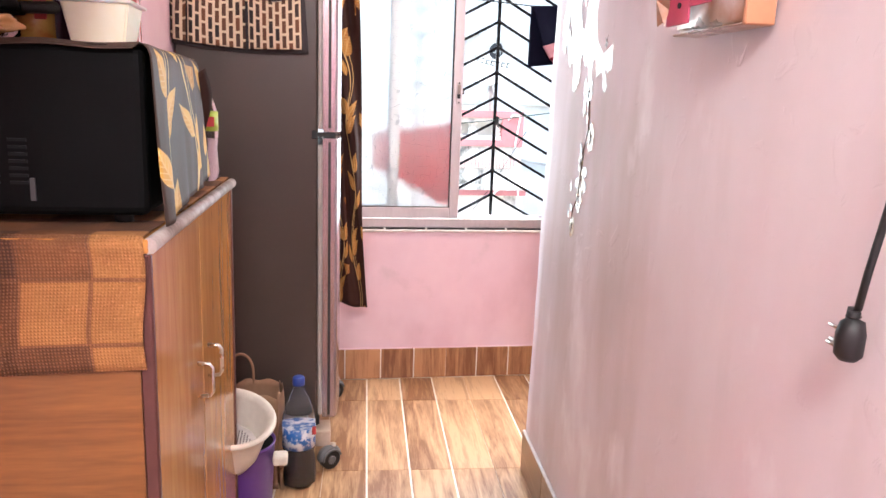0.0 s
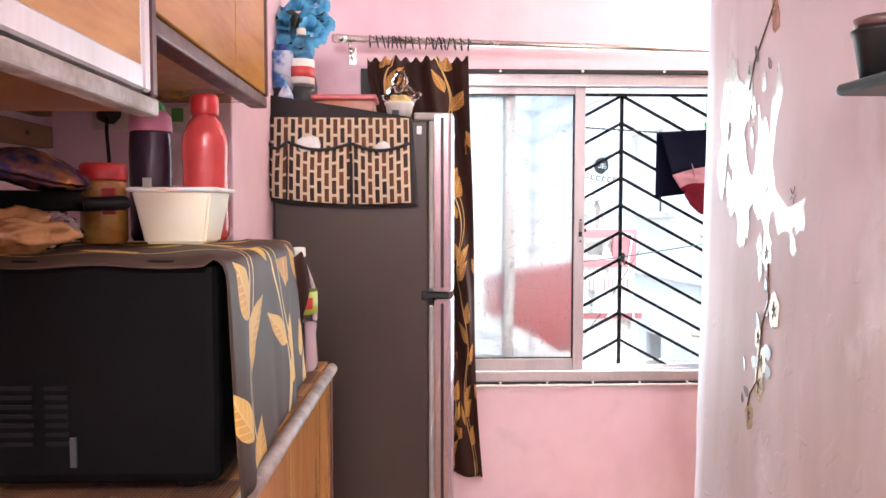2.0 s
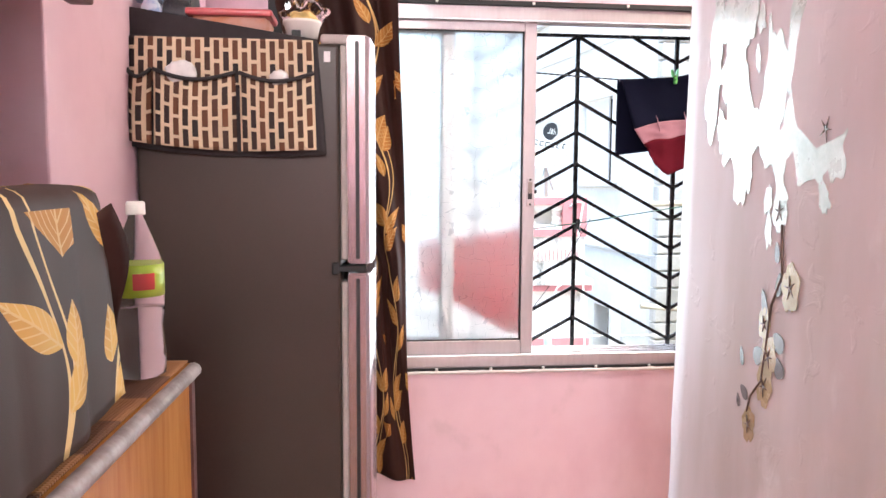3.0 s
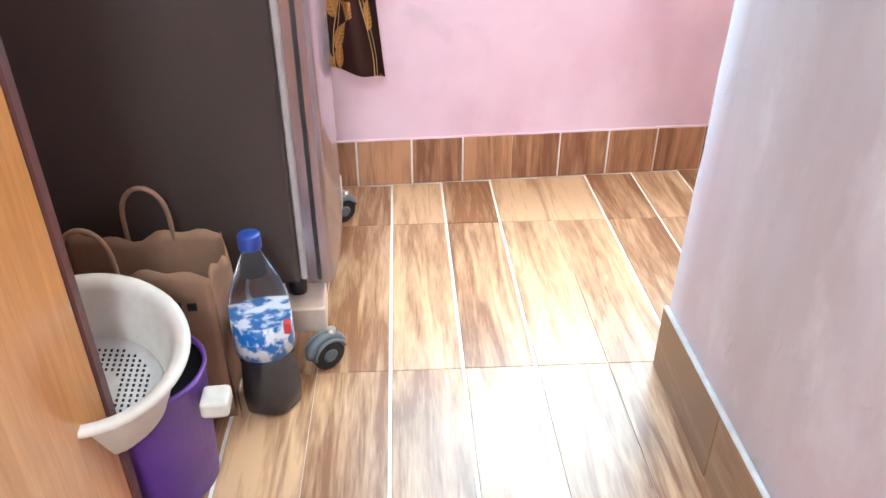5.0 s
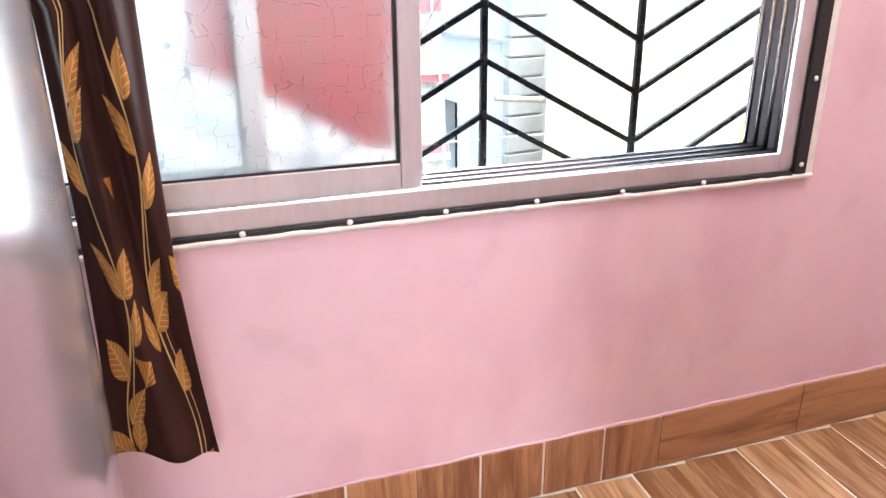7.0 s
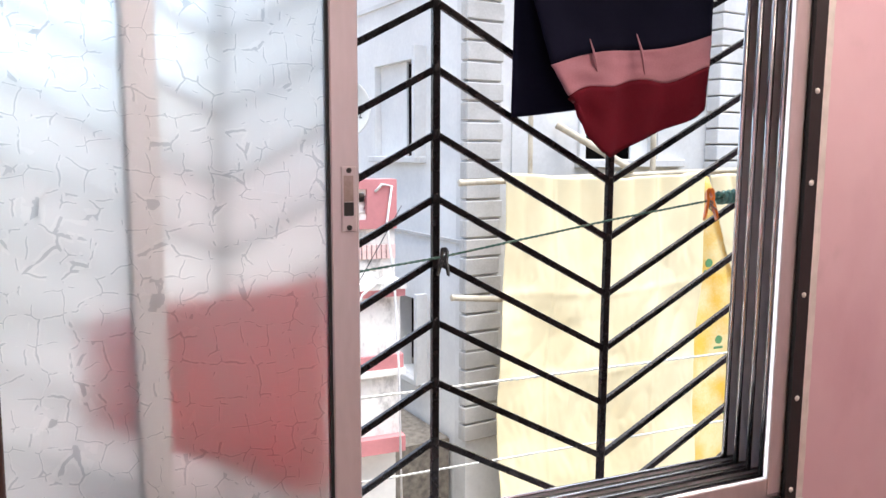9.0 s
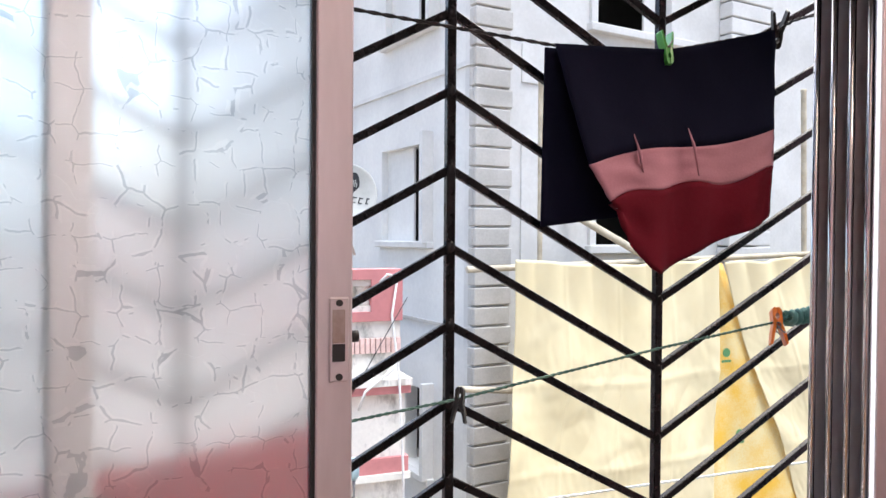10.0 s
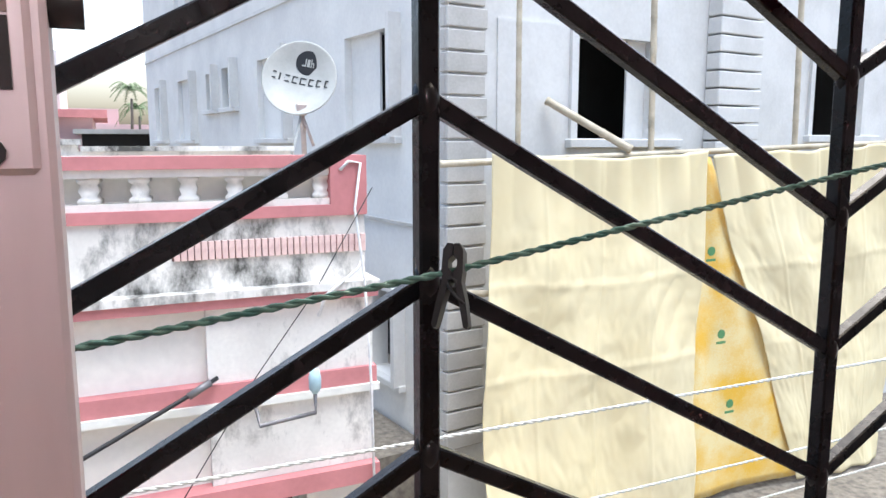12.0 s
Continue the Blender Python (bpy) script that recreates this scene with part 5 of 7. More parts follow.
# wall battens and socket behind the microwave
M_BATT = mat("dusty_wood_batten", (0.28, 0.16, 0.08), 0.7, col2=(0.18, 0.10, 0.05), scale=6, stretch=(1, 0.1, 1), fine=60, bump=0.3)
for z, w in ((1.613, 0.048), (1.545, 0.046)):
    ob = part("wall_batten", box_bm(-0.949, -0.915, 0.4, 2.04, z - w / 2, z + w / 2, bevel=0.004), M_BATT)
    tagged(ob, "dusty wooden batten fixed to the wall", "batten", "battens on the wall")
    part("knob", tube(bmesh.new(), [(-0.915, 1.93, z), (-0.911, 1.93, z)], 0.005, 8), M_BLACK, ob)
sk = thing("socket_board", (-0.80, 2.09, 1.58), "white switch board with a black plug", "socket")
M_SWW = mat("aged_white_plastic", (0.66, 0.58, 0.52), 0.45, scale=20)
part("plate", box_bm(-0.855, -0.765, 2.086, 2.0995, 1.565, 1.625, bevel=0.003), M_SWW, sk)
part("plate", box_bm(-0.755, -0.70, 2.086, 2.0995, 1.570, 1.620, bevel=0.003), mat("brown_plate", (0.30, 0.18, 0.10), 0.5, scale=20), sk)
part("plate", box_bm(-0.695, -0.64, 2.086, 2.0995, 1.560, 1.620, bevel=0.003), M_SWW, sk)
part("plug", crumple((-0.81, 2.07, 1.60), 0.026, 0.018, 0.022, 2.0, 3, 0.15), M_BLACK, sk)
part("cord", tube(bmesh.new(), [(-0.81, 2.06, 1.60), (-0.81, 2.055, 1.56), (-0.808, 2.06, 1.50), (-0.80, 2.05, 1.40), (-0.78, 1.9, 1.3), (-0.77, 1.78, 1.2)], 0.004, 8), M_BLACK, sk)
gs = part("green_sticker", box_bm(-0.68, -0.655, 2.084, 2.0862, 1.585, 1.615), mat("green_paper", (0.10, 0.32, 0.08), 0.6, scale=20), sk)

# ---- things on the floor by the cabinet ----
M_COLA = mat("dark_cola", (0.012, 0.006, 0.004), 0.08, scale=10)
M_COLAL = mat("blue_white_printed_label", (0.02, 0.13, 0.42), 0.35, col2=(0.70, 0.72, 0.76), scale=44, fine=60, contrast=0.12)
cola = bottle("cola_bottle", (-0.168, 2.375, 0), 0.375, 0.054, "large cola bottle, half full, blue cap and label", M_CAPB, M_PET, ((0.37, 0.56, M_COLAL, "label"),), M_COLA, 0.36, 0.04)
part("label_mark", box_bm(-0.125, -0.112, 2.33, 2.345, 0.19, 0.215, bevel=0.002, seg=1), M_REDP, cola)
M_PURP = mat("purple_enamel", (0.13, 0.05, 0.32), 0.3, scale=8, rough2=0.4)
M_CREAMP = mat("cream_plastic", (0.70, 0.66, 0.58), 0.4, scale=10)
pot = thing("purple_bucket", (-0.335, 2.20, 0), "purple bucket with white lug handles", "bucket")
part("bucket", lathe(bmesh.new(), [(0.082, 0), (0.088, 0.01), (0.100, 0.235), (0.103, 0.238), (0.103, 0.244), (0.097, 0.244), (0.085, 0.03), (0.0001, 0.025)], (-0.335, 2.20, 0), 40), M_PURP, pot)
# black lining puts the shade inside the bucket into the colour
part("inside_shade", lathe(bmesh.new(), [(0.0955, 0.236), (0.084, 0.04), (0.0001, 0.035)], (-0.335, 2.20, 0), 40), M_MWBLK, pot)
for sgn in (-1, 1):
    part("lug_handle", box_bm(-0.335 + sgn * 0.118 - 0.022, -0.335 + sgn * 0.118 + 0.022, 2.135, 2.185, 0.185, 0.215, bevel=0.008, seg=3), M_CREAMP, pot)
bowl = thing("steamer_bowl", (-0.365, 2.17, 0.24), "cream steamer bowl with a perforated tray, tipped on the bucket", "bowl")
BM = pose(-0.378, 2.135, 0.245, 14, 8, 0) @ Matrix.Scale(1.1, 4)
bw = lathe(bmesh.new(), [(0.075, -0.03), (0.092, 0.0), (0.108, 0.08), (0.113, 0.098), (0.124, 0.102), (0.127, 0.108), (0.124, 0.113), (0.112, 0.112), (0.104, 0.10), (0.088, 0.012), (0.0001, 0.008)], seg=48)
bw.transform(BM)
part("bowl", bw, M_CREAMP, bowl)
tr = lathe(bmesh.new(), [(0.088, 0.016), (0.086, 0.022), (0.0001, 0.022)], seg=40)
tr.transform(BM)
tray = part("tray", tr, M_WHITE, bowl, "white perforated tray")
# the tray's holes are dark dots laid on top, shade put into the colour
hol = bmesh.new()
for i in range(-8, 9):
    for j in range(-8, 9):
        if 0.001 < (i * i + j * j) * 0.008 ** 2 < 0.07 ** 2 and i > -2:
            bbox(hol, i * 0.008 - 0.0016, i * 0.008 + 0.0016, j * 0.008 - 0.0022, j * 0.008 + 0.0022, 0.0218, 0.0226)
hol.transform(BM)
part("hole_shade_dots", hol, M_DARKGAP, tray)
pbg = crumple((0, 0, 0.03), 0.035, 0.055, 0.012, 6.0, 3, 0.5)
pbg.transform(BM @ pose(-0.03, -0.02, 0))
part("food_bag", pbg, M_POLY, tray)
hb = bmesh.new()
for i in range(16):
    a, r = i * 1.9, 0.02 * ((i * 7 % 10) / 10)
    tube(hb, [(-0.05 + r * math.cos(a), 0.02 + r * math.sin(a), 0.024), (-0.05 + (r + 0.02) * math.cos(a), 0.02 + (r + 0.02) * math.sin(a), 0.028)], [0.0018, 0.0005], 4)
hb.transform(BM)
part("herb_sprig", hb, mat("herb_green", (0.06, 0.14, 0.04), 0.7, scale=20), tray)
M_KRAFT = mat("kraft_paper", (0.29, 0.17, 0.10), 0.75, col2=(0.23, 0.13, 0.07), scale=5, fine=60, bump=0.35)
pg = thing("paper_bag", (-0.36, 2.43, 0), "open brown paper bag with twisted handles and black print", "bag")
gx0, gx1, gy0, gy1, gh = -0.515, -0.235, 2.335, 2.485, 0.325


def side_sheet(a, b, nm, out):
    def fn(u, v):
        p = Vector(a).lerp(Vector(b), u)
        p.z = gh * v * (1 + 0.02 * math.sin(u * 11)) + (0.006 * math.sin(u * 23) if v > 0.95 else 0)
        d = Vector(out) * (0.012 * math.sin(math.pi * u) * math.sin(v * 4.2 + u * 2) - 0.02 * (1 - v) * 0.3)
        return p + d
    return part(nm, sheet(fn, 20, 16, 0.3, 0.3, 0.0012), M_KRAFT, pg)


side_sheet((gx0, gy0, 0), (gx1, gy0, 0), "front_face", (0, -1, 0))
side_sheet((gx0, gy1, 0), (gx1, gy1, 0), "back_face", (0, 1, 0))
side_sheet((gx0, gy0, 0), (gx0, gy1, 0), "gusset", (0.8, 0, 0))
side_sheet((gx1, gy0, 0), (gx1, gy1, 0), "gusset", (-1.6, 0, 0))
part("base", box_bm(gx0 + 0.004, gx1 - 0.004, gy0 + 0.004, gy1 - 0.004, 0.001, 0.003), M_KRAFT, pg)
for y in (gy0 + 0.002, gy1 - 0.004):
    cx = -0.36 if y > 2.4 else -0.42
    part("handle", tube(bmesh.new(), [(cx - 0.04, y, gh - 0.05)] + [(cx - 0.04 * math.cos(a), y - 0.005 * math.sin(a), gh + 0.02 + 0.075 * math.sin(a) ** 0.8) for a in (math.pi * q / 14 for q in range(15))] + [(cx + 0.04, y, gh - 0.05)], 0.0045, 8), M_KRAFT, pg)
prn = bmesh.new()
for i in range(7):
    bbox(prn, -0.42 + i * 0.024, -0.405 + i * 0.024, gy0 - 0.016, gy0 - 0.0135, 0.262 - 0.004 * (i % 3), 0.276 + 0.003 * (i % 2))
for i in range(6):
    a = -0.3 + i * 0.25
    tube(prn, [(-0.37, gy0 - 0.0145, 0.10), (-0.37 + 0.08 * math.cos(a), gy0 - 0.0148, 0.10 + 0.12 * math.sin(a + 0.5))], 0.0012, 4)
part("print", prn, M_BLACK, pg)

# ---- wall decal of branches and blossoms on the partition ----
def decal_mat(name, col, col2, metal=0.12):
    return mat(name, col, 0.24, metal, col2=col2, scale=26, fine=120, bump=0.12, coat=0.3, rough2=0.34)


M_DFLOW = decal_mat("pearly_blossom_foil", (0.50, 0.42, 0.24), (0.36, 0.26, 0.12))
M_DLEAF = decal_mat("dark_leaf_foil", (0.16, 0.15, 0.15), (0.10, 0.09, 0.09))
# pale copy of the foil: window reflection on the upper petals, set as colour
M_DSHEEN = decal_mat("sheen_petal_foil", (0.68, 0.74, 0.71), (0.50, 0.58, 0.54), 0.2)
M_DSTEM = decal_mat("brown_stem_foil", (0.14, 0.09, 0.07), (0.10, 0.06, 0.05))
dc = thing("wall_decal", (pw(2.0), 2.0, 1.3), "shiny wall sticker of a flowering branch", "wall sticker")


def wall_x(y, z):
    return pw(y) + 0.014 * (z - 0.1) * max(0, (y + 1.6) / 4) - 0.0026


def flat_shape(pts, parent, name, m):
    """A sticker piece: outline in the wall's plane, 1 mm proud."""
    bm = bmesh.new()
    f0 = [bm.verts.new((wall_x(y, z) + 0.0012, y, z)) for y, z in pts]
    f1 = [bm.verts.new((wall_x(y, z) + 0.002, y, z)) for y, z in pts]
    n = len(pts)
    bm.faces.new(f0)
    for i in range(n):
        bm.faces.new((f0[i], f0[(i + 1) % n], f1[(i + 1) % n], f1[i]))
    return part(name, bm, m, parent)


def leaf_out(y, z, L, W, ang, n=14, rag=0.0, sd=0.0):
    pts = []
    for i in range(n):
        a = 2 * math.pi * i / n
        s, w = math.cos(a) * L / 2, math.sin(a) * W / 2 * (1 - 0.35 * math.cos(a))
        r = 1 + rag * noise.noise((math.cos(a) * 2 + sd, math.sin(a) * 2, sd * 3))
        s, w = s * r, w * r
        pts.append((y + s * math.cos(ang) - w * math.sin(ang), z + s * math.sin(ang) + w * math.cos(ang)))
    return pts


def blossom(y, z, r, sd, m):
    pts = []
    for i in range(40):
        a = 2 * math.pi * i / 40
        rr = r * (0.72 + 0.28 * abs(math.cos(2.5 * a + sd)) ** 0.6 + 0.05 * math.sin(a * 11 + sd))
        pts.append((y + rr * math.cos(a) * 0.8, z + rr * math.sin(a) * 1.1))
    o = flat_shape(pts, dc, "blossom", m)
    st_ = bmesh.new()
    for i in range(5):
        a = 2 * math.pi * i / 5 + sd
        tube(st_, [(wall_x(y, z) + 0.0006, y, z), (wall_x(y, z) + 0.0006, y + 0.55 * r * math.cos(a) * 0.8, z + 0.55 * r * math.sin(a))], [0.0018, 0.0006], 4)
    part("stamen", st_, M_DSTEM, o)


for y, z, r in ((2.022, 0.935, 0.030), (1.975, 1.015, 0.034), (1.965, 1.065, 0.034), (1.985, 1.115, 0.026), (1.908, 1.185, 0.036)):
    blossom(y, z, r, y * 31, M_DFLOW)
for y, z, L, W, a in ((2.06, 1.045, 0.034, 0.014, 1.3), (2.045, 0.985, 0.032, 0.02, 0.5), (2.065, 0.965, 0.024, 0.013, 1.2), (1.935, 1.095, 0.038, 0.028, 0.6), (1.93, 1.055, 0.034, 0.028, 1.1), (2.0, 1.06, 0.036, 0.03, 2.6),
                      (1.99, 1.15, 0.045, 0.018, 1.2), (1.945, 1.185, 0.04, 0.018, 1.7), (1.955, 1.235, 0.035, 0.016, 1.4), (2.09, 1.70, 0.04, 0.014, 1.5), (2.05, 1.735, 0.045, 0.015, 1.1), (1.96, 1.79, 0.05, 0.016, 1.6), (1.975, 1.70, 0.03, 0.016, 1.0)):
    flat_shape(leaf_out(y, z, L, W, a), dc, "leaf", M_DLEAF)
for y, z, L, W, a, sd in ((2.235, 1.64, 0.15, 0.055, 1.45, 1), (2.16, 1.64, 0.17, 0.075, 1.3, 2), (2.095, 1.66, 0.13, 0.045, 1.7, 3), (2.245, 1.535, 0.24, 0.05, 1.6, 4), (2.13, 1.50, 0.26, 0.075, 1.55, 5), (2.165, 1.56, 0.13, 0.05, 2.2, 6), (2.095, 1.40, 0.18, 0.05, 1.65, 7),
                          (2.0, 1.48, 0.22, 0.07, 1.45, 8), (1.985, 1.53, 0.12, 0.05, 1.2, 9), (1.93, 1.585, 0.18, 0.045, 1.6, 10), (1.905, 1.60, 0.13, 0.04, 1.2, 11), (1.915, 1.44, 0.16, 0.065, 1.3, 12), (1.86, 1.40, 0.12, 0.06, 2.0, 13), (1.82, 1.40, 0.11, 0.05, 1.5, 14),
                          (2.055, 1.62, 0.05, 0.022, 1.5, 15), (2.06, 1.555, 0.045, 0.016, 1.5, 16), (2.0, 1.665, 0.04, 0.02, 1.6, 17), (1.955, 1.33, 0.08, 0.03, 1.3, 18), (1.995, 1.32, 0.045, 0.022, 1.7, 19), (1.99, 1.27, 0.06, 0.02, 1.5, 20), (1.83, 1.325, 0.05, 0.022, 1.2, 21), (2.075, 1.355, 0.06, 0.025, 1.9, 22), (2.20, 1.72, 0.09, 0.06, 1.2, 23), (2.06, 1.44, 0.10, 0.06, 0.9, 24), (1.96, 1.40, 0.09, 0.05, 2.1, 25), (1.89, 1.50, 0.08, 0.05, 0.7, 26), (2.19, 1.44, 0.08, 0.05, 1.0, 27)):
    flat_shape(leaf_out(y, z, L, W * (1.25 if L > 0.1 else 1.1), a, 44, 0.6, sd), dc, "petal", M_DSHEEN)
blossom(1.955, 1.30, 0.032, 4.0, M_DSHEEN)
blossom(1.835, 1.42, 0.035, 2.0, M_DSHEEN)
sp_ = [(2.03, 0.955), (2.02, 0.985), (1.985, 1.02), (1.975, 1.08), (1.965, 1.15), (1.935, 1.2), (1.945, 1.28), (1.96, 1.35), (2.02, 1.45), (2.06, 1.56), (2.085, 1.66), (2.06, 1.72), (1.99, 1.79), (1.95, 1.83), (1.95, 1.95)]
for seg_ in (sp_[:7], sp_[10:]):
    part("stem", tube(bmesh.new(), [(wall_x(y, z) + 0.0014, y, z) for y, z in seg_], 0.0022, 5), M_DSTEM, dc)
flat_shape(leaf_out(1.955, 1.80, 0.08, 0.035, 1.3, 30, 0.5, 3), dc, "leaf", decal_mat("rust_leaf_foil", (0.34, 0.14, 0.06), (0.26, 0.10, 0.04)))

# ---- things hung on the partition ----
M_DKGREEN = mat("dark_green_plastic", (0.015, 0.05, 0.05), 0.35, scale=20)
wp = thing("wall_cup_holder", (pw(1.55), 1.55, 1.57), "dark green wall holder with a black cup", "cup holder")
hx = pw(1.44) - 0.003
part("arm", box_bm(hx - 0.085, hx, 1.315, 1.475, 1.553, 1.570, bevel=0.007, seg=3), M_DKGREEN, wp)
cup = part("cup", lathe(bmesh.new(), [(0.024, 0), (0.034, 0.060), (0.037, 0.063), (0.037, 0.067), (0.032, 0.067), (0.022, 0.006), (0.0001, 0.005)], (hx - 0.045, 1.435, 1.571), 28), M_BLACK, wp)
part("cup_rim", lathe(bmesh.new(), [(0.031, 0.068), (0.034, 0.083), (0.032, 0.083), (0.029, 0.069)], (hx - 0.045, 1.435, 1.571), 28), mat("dusky_brown_rim", (0.10, 0.05, 0.05), 0.4, scale=20), wp)
M_SILV = mat("crinkled_silver_film", (0.62, 0.60, 0.58), 0.25, 0.6, col2=(0.45, 0.30, 0.22), scale=12, fine=40, bump=0.9, rough2=0.4, contrast=0.3)
M_TAN = mat("tan_card", (0.58, 0.35, 0.17), 0.6, scale=6, bump=0.1)
ky = thing("key_rack", (pw(1.32), 1.32, 1.55), "tan card key rack over clear plastic on the wall", "key rack")
kx = pw(1.22)
part("film", box_bm(kx - 0.010, kx - 0.001, 1.275, 1.385, 1.505, 1.605, bevel=0.004), M_SILV, ky)
part("card", sheet(lambda u, v: (kx - 0.006 - 0.028 * math.sin(math.pi * u), 1.155 + 0.13 * u, 1.505 + 0.125 * v), 14, 4, 0.13, 0.12, 0.003), M_TAN, ky)
part("hook", tube(bmesh.new(), [(kx - 0.03, 1.212, 1.625), (kx - 0.036, 1.21, 1.60), (kx - 0.034, 1.208, 1.59)], 0.004, 6), M_BLACK, ky)
bxx = thing("foil_pink_box", (pw(1.33), 1.33, 1.40), "silver foil packet with pink card on a wall shelf", "packet")
part("shelf", box_bm(kx - 0.05, kx - 0.002, 1.06, 1.27, 1.383, 1.3865, bevel=0.002, seg=1), M_SILV, bxx)
part("side_board", box_bm(kx - 0.05, kx - 0.004, 1.05, 1.0595, 1.383, 1.49, bevel=0.002, seg=1), mat("orange_ply", (0.60, 0.28, 0.15), 0.5, scale=10), bxx)
part("foil_pack", taper_box(kx - 0.048, kx - 0.006, 1.065, 1.27, 1.387, 1.495, 0.002, 0.006), M_SILV, bxx)
M_PINKC = mat("deep_pink_card", (0.52, 0.07, 0.14), 0.5, scale=12)
part("pink_card", box_bm(kx - 0.053, kx - 0.049, 1.215, 1.29, 1.40, 1.488, bevel=0.001, seg=1), M_PINKC, bxx)
part("pink_strip", box_bm(kx - 0.0525, kx - 0.049, 1.15, 1.215, 1.425, 1.44), M_PINKC, bxx)
part("card_hole", tube(bmesh.new(), [(kx - 0.055, 1.245, 1.43), (kx - 0.0525, 1.245, 1.43)], 0.005, 10), M_BLACK, bxx)
sf = bmesh.new()
cen = Vector((kx - 0.058, 1.30, 1.445))
ring = [sf.verts.new(cen + Vector((0.006 * (i % 2), (0.018 if i % 2 else 0.027) * math.cos(2 * math.pi * i / 12), (0.035 if i % 2 else 0.05) * math.sin(2 * math.pi * i / 12)))) for i in range(12)]
cv_ = sf.verts.new(cen + Vector((-0.012, 0, 0)))
bk = sf.verts.new(cen + Vector((0.014, 0, 0)))
for i in range(12):
    sf.faces.new((ring[i], ring[(i + 1) % 12], cv_))
    sf.faces.new((ring[(i + 1) % 12], ring[i], bk))
part("foil_star", sf, M_SILV, bxx)


def hanging_plug(name, pts, c, s, label, pins):
    t = thing(name, c, label, "plug")
    part("cord", tube(bmesh.new(), pts, 0.0042, 8), M_BLACK, t)
    bd = bmesh.new()
    tube(bd, [(c[0], c[1] + 0.004 * s, c[2] + 0.05 * s), (c[0], c[1] + 0.002, c[2] + 0.034 * s), (c[0], c[1], c[2] + 0.03 * s), (c[0], c[1], c[2] + 0.012 * s), (c[0], c[1], c[2] - 0.018 * s), (c[0], c[1], c[2] - 0.026 * s)], [0.006 * s, 0.008 * s, 0.016 * s, 0.020 * s, 0.019 * s, 0.012 * s], 14)
    body = part("plug_body", bd, M_BLACK, t)
    part("ridge", lathe(bmesh.new(), [(0.009 * s, 0.036 * s), (0.0105 * s, 0.038 * s), (0.009 * s, 0.040 * s), (0.0095 * s, 0.043 * s), (0.008 * s, 0.046 * s)], c, 14), M_BLACK, body)
    if pins:
        for dz, L in ((0.012, 0.03), (-0.008, 0.025), (-0.012, 0.024)):
            part("pin", tube(bmesh.new(), [(c[0] - 0.004 * (dz < -0.01), c[1] + 0.014 * s, c[2] + dz * s), (c[0] - 0.004 * (dz < -0.01), c[1] + (0.014 + L) * s, c[2] + (dz + 0.002) * s)], 0.003 * s, 8), M_CHROME, body)


hx2 = pw(0.74) - 0.03
hanging_plug("hanging_plug", [(hx2, 0.745, 1.058), (hx2, 0.738, 1.10), (hx2 + 0.004, 0.722, 1.2), (hx2 + 0.014, 0.70, 1.42), (hx2 + 0.026, 0.69, 1.62)], (hx2, 0.75, 1.02), 0.78, "black three-pin plug hanging on its cord", True)
hanging_plug("hanging_adapter", [(kx - 0.034, 1.208, 1.592), (kx - 0.045, 1.195, 1.61), (kx - 0.05, 1.185, 1.56), (kx - 0.052, 1.18, 1.535)], (kx - 0.052, 1.18, 1.495), 0.75, "black jack plug hung on the key rack", False)

# ---- washing lines at the grille ----
M_ROPE = mat("green_twisted_rope", (0.03, 0.11, 0.09), 0.7, col2=(0.10, 0.18, 0.14), scale=60, fine=200, bump=0.4)
M_WIRE = mat("pale_twisted_wire", (0.50, 0.50, 0.46), 0.45, 0.2, col2=(0.36, 0.36, 0.33), scale=60)


def rope(name, pts, r, m, label, twist=80.0):
    """Two strands laid round one another."""
    t = thing(name, pts[0], label, "rope")
    P = [Vector(p) for p in pts]
    lens = [0.0]
    for a, b in zip(P, P[1:]):
        lens.append(lens[-1] + (b - a).length)
    n = max(12, int(lens[-1] * twist * 1.3))
    for k in range(2):
        out = []
        for i in range(n + 1):
            s = lens[-1] * i / n
            j = max(q for q in range(len(P) - 1) if lens[q] <= s + 1e-9)
            f = (s - lens[j]) / max(1e-6, lens[j + 1] - lens[j])
            p = P[j].lerp(P[j + 1], min(1, f))
            d = (P[j + 1] - P[j]).normalized()
            u, w = frame_of(d)
            a = s * twist * 1.6 + k * math.pi
            out.append(p + (u * math.cos(a) + w * math.sin(a)) * r * 0.5)
        part("strand", tube(bmesh.new(), out, r * 0.62, 5), m, t)
    return t


rope("washing_line", [(0.343, 3.505, 1.745), (0.565, 3.495, 1.731), (0.862, 3.487, 1.712), (1.06, 3.485, 1.72), (1.29, 3.487, 1.777), (1.348, 3.495, 1.806), (1.465, 3.515, 1.845)], 0.0030, M_BLACK, "thin dark washing line tied across the grille", 90)
rope("washing_line", [(-0.03, 3.512, 1.10), (0.135, 3.503, 1.122), (0.564, 3.5, 1.174), (0.708, 3.498, 1.191), (1.09, 3.5, 1.250), (1.325, 3.5, 1.282), (1.465, 3.515, 1.299)], 0.0024, M_ROPE, "green twisted rope tied across the grille", 170)
knot = thing("rope_knot", (1.42, 3.5, 1.293), "green rope wound in a knot round the grille bar", "rope")
kb = bmesh.new()
tube(kb, [(1.345 + 0.115 * i / 60, 3.5 + 0.011 * math.sin(i * 0.9), 1.286 + 0.012 * i / 60 + 0.011 * math.cos(i * 0.9)) for i in range(61)], 0.005, 6)
part("knot", kb, mat("teal_rope", (0.06, 0.20, 0.17), 0.7, col2=(0.14, 0.30, 0.26), scale=60, fine=200, bump=0.4), knot)
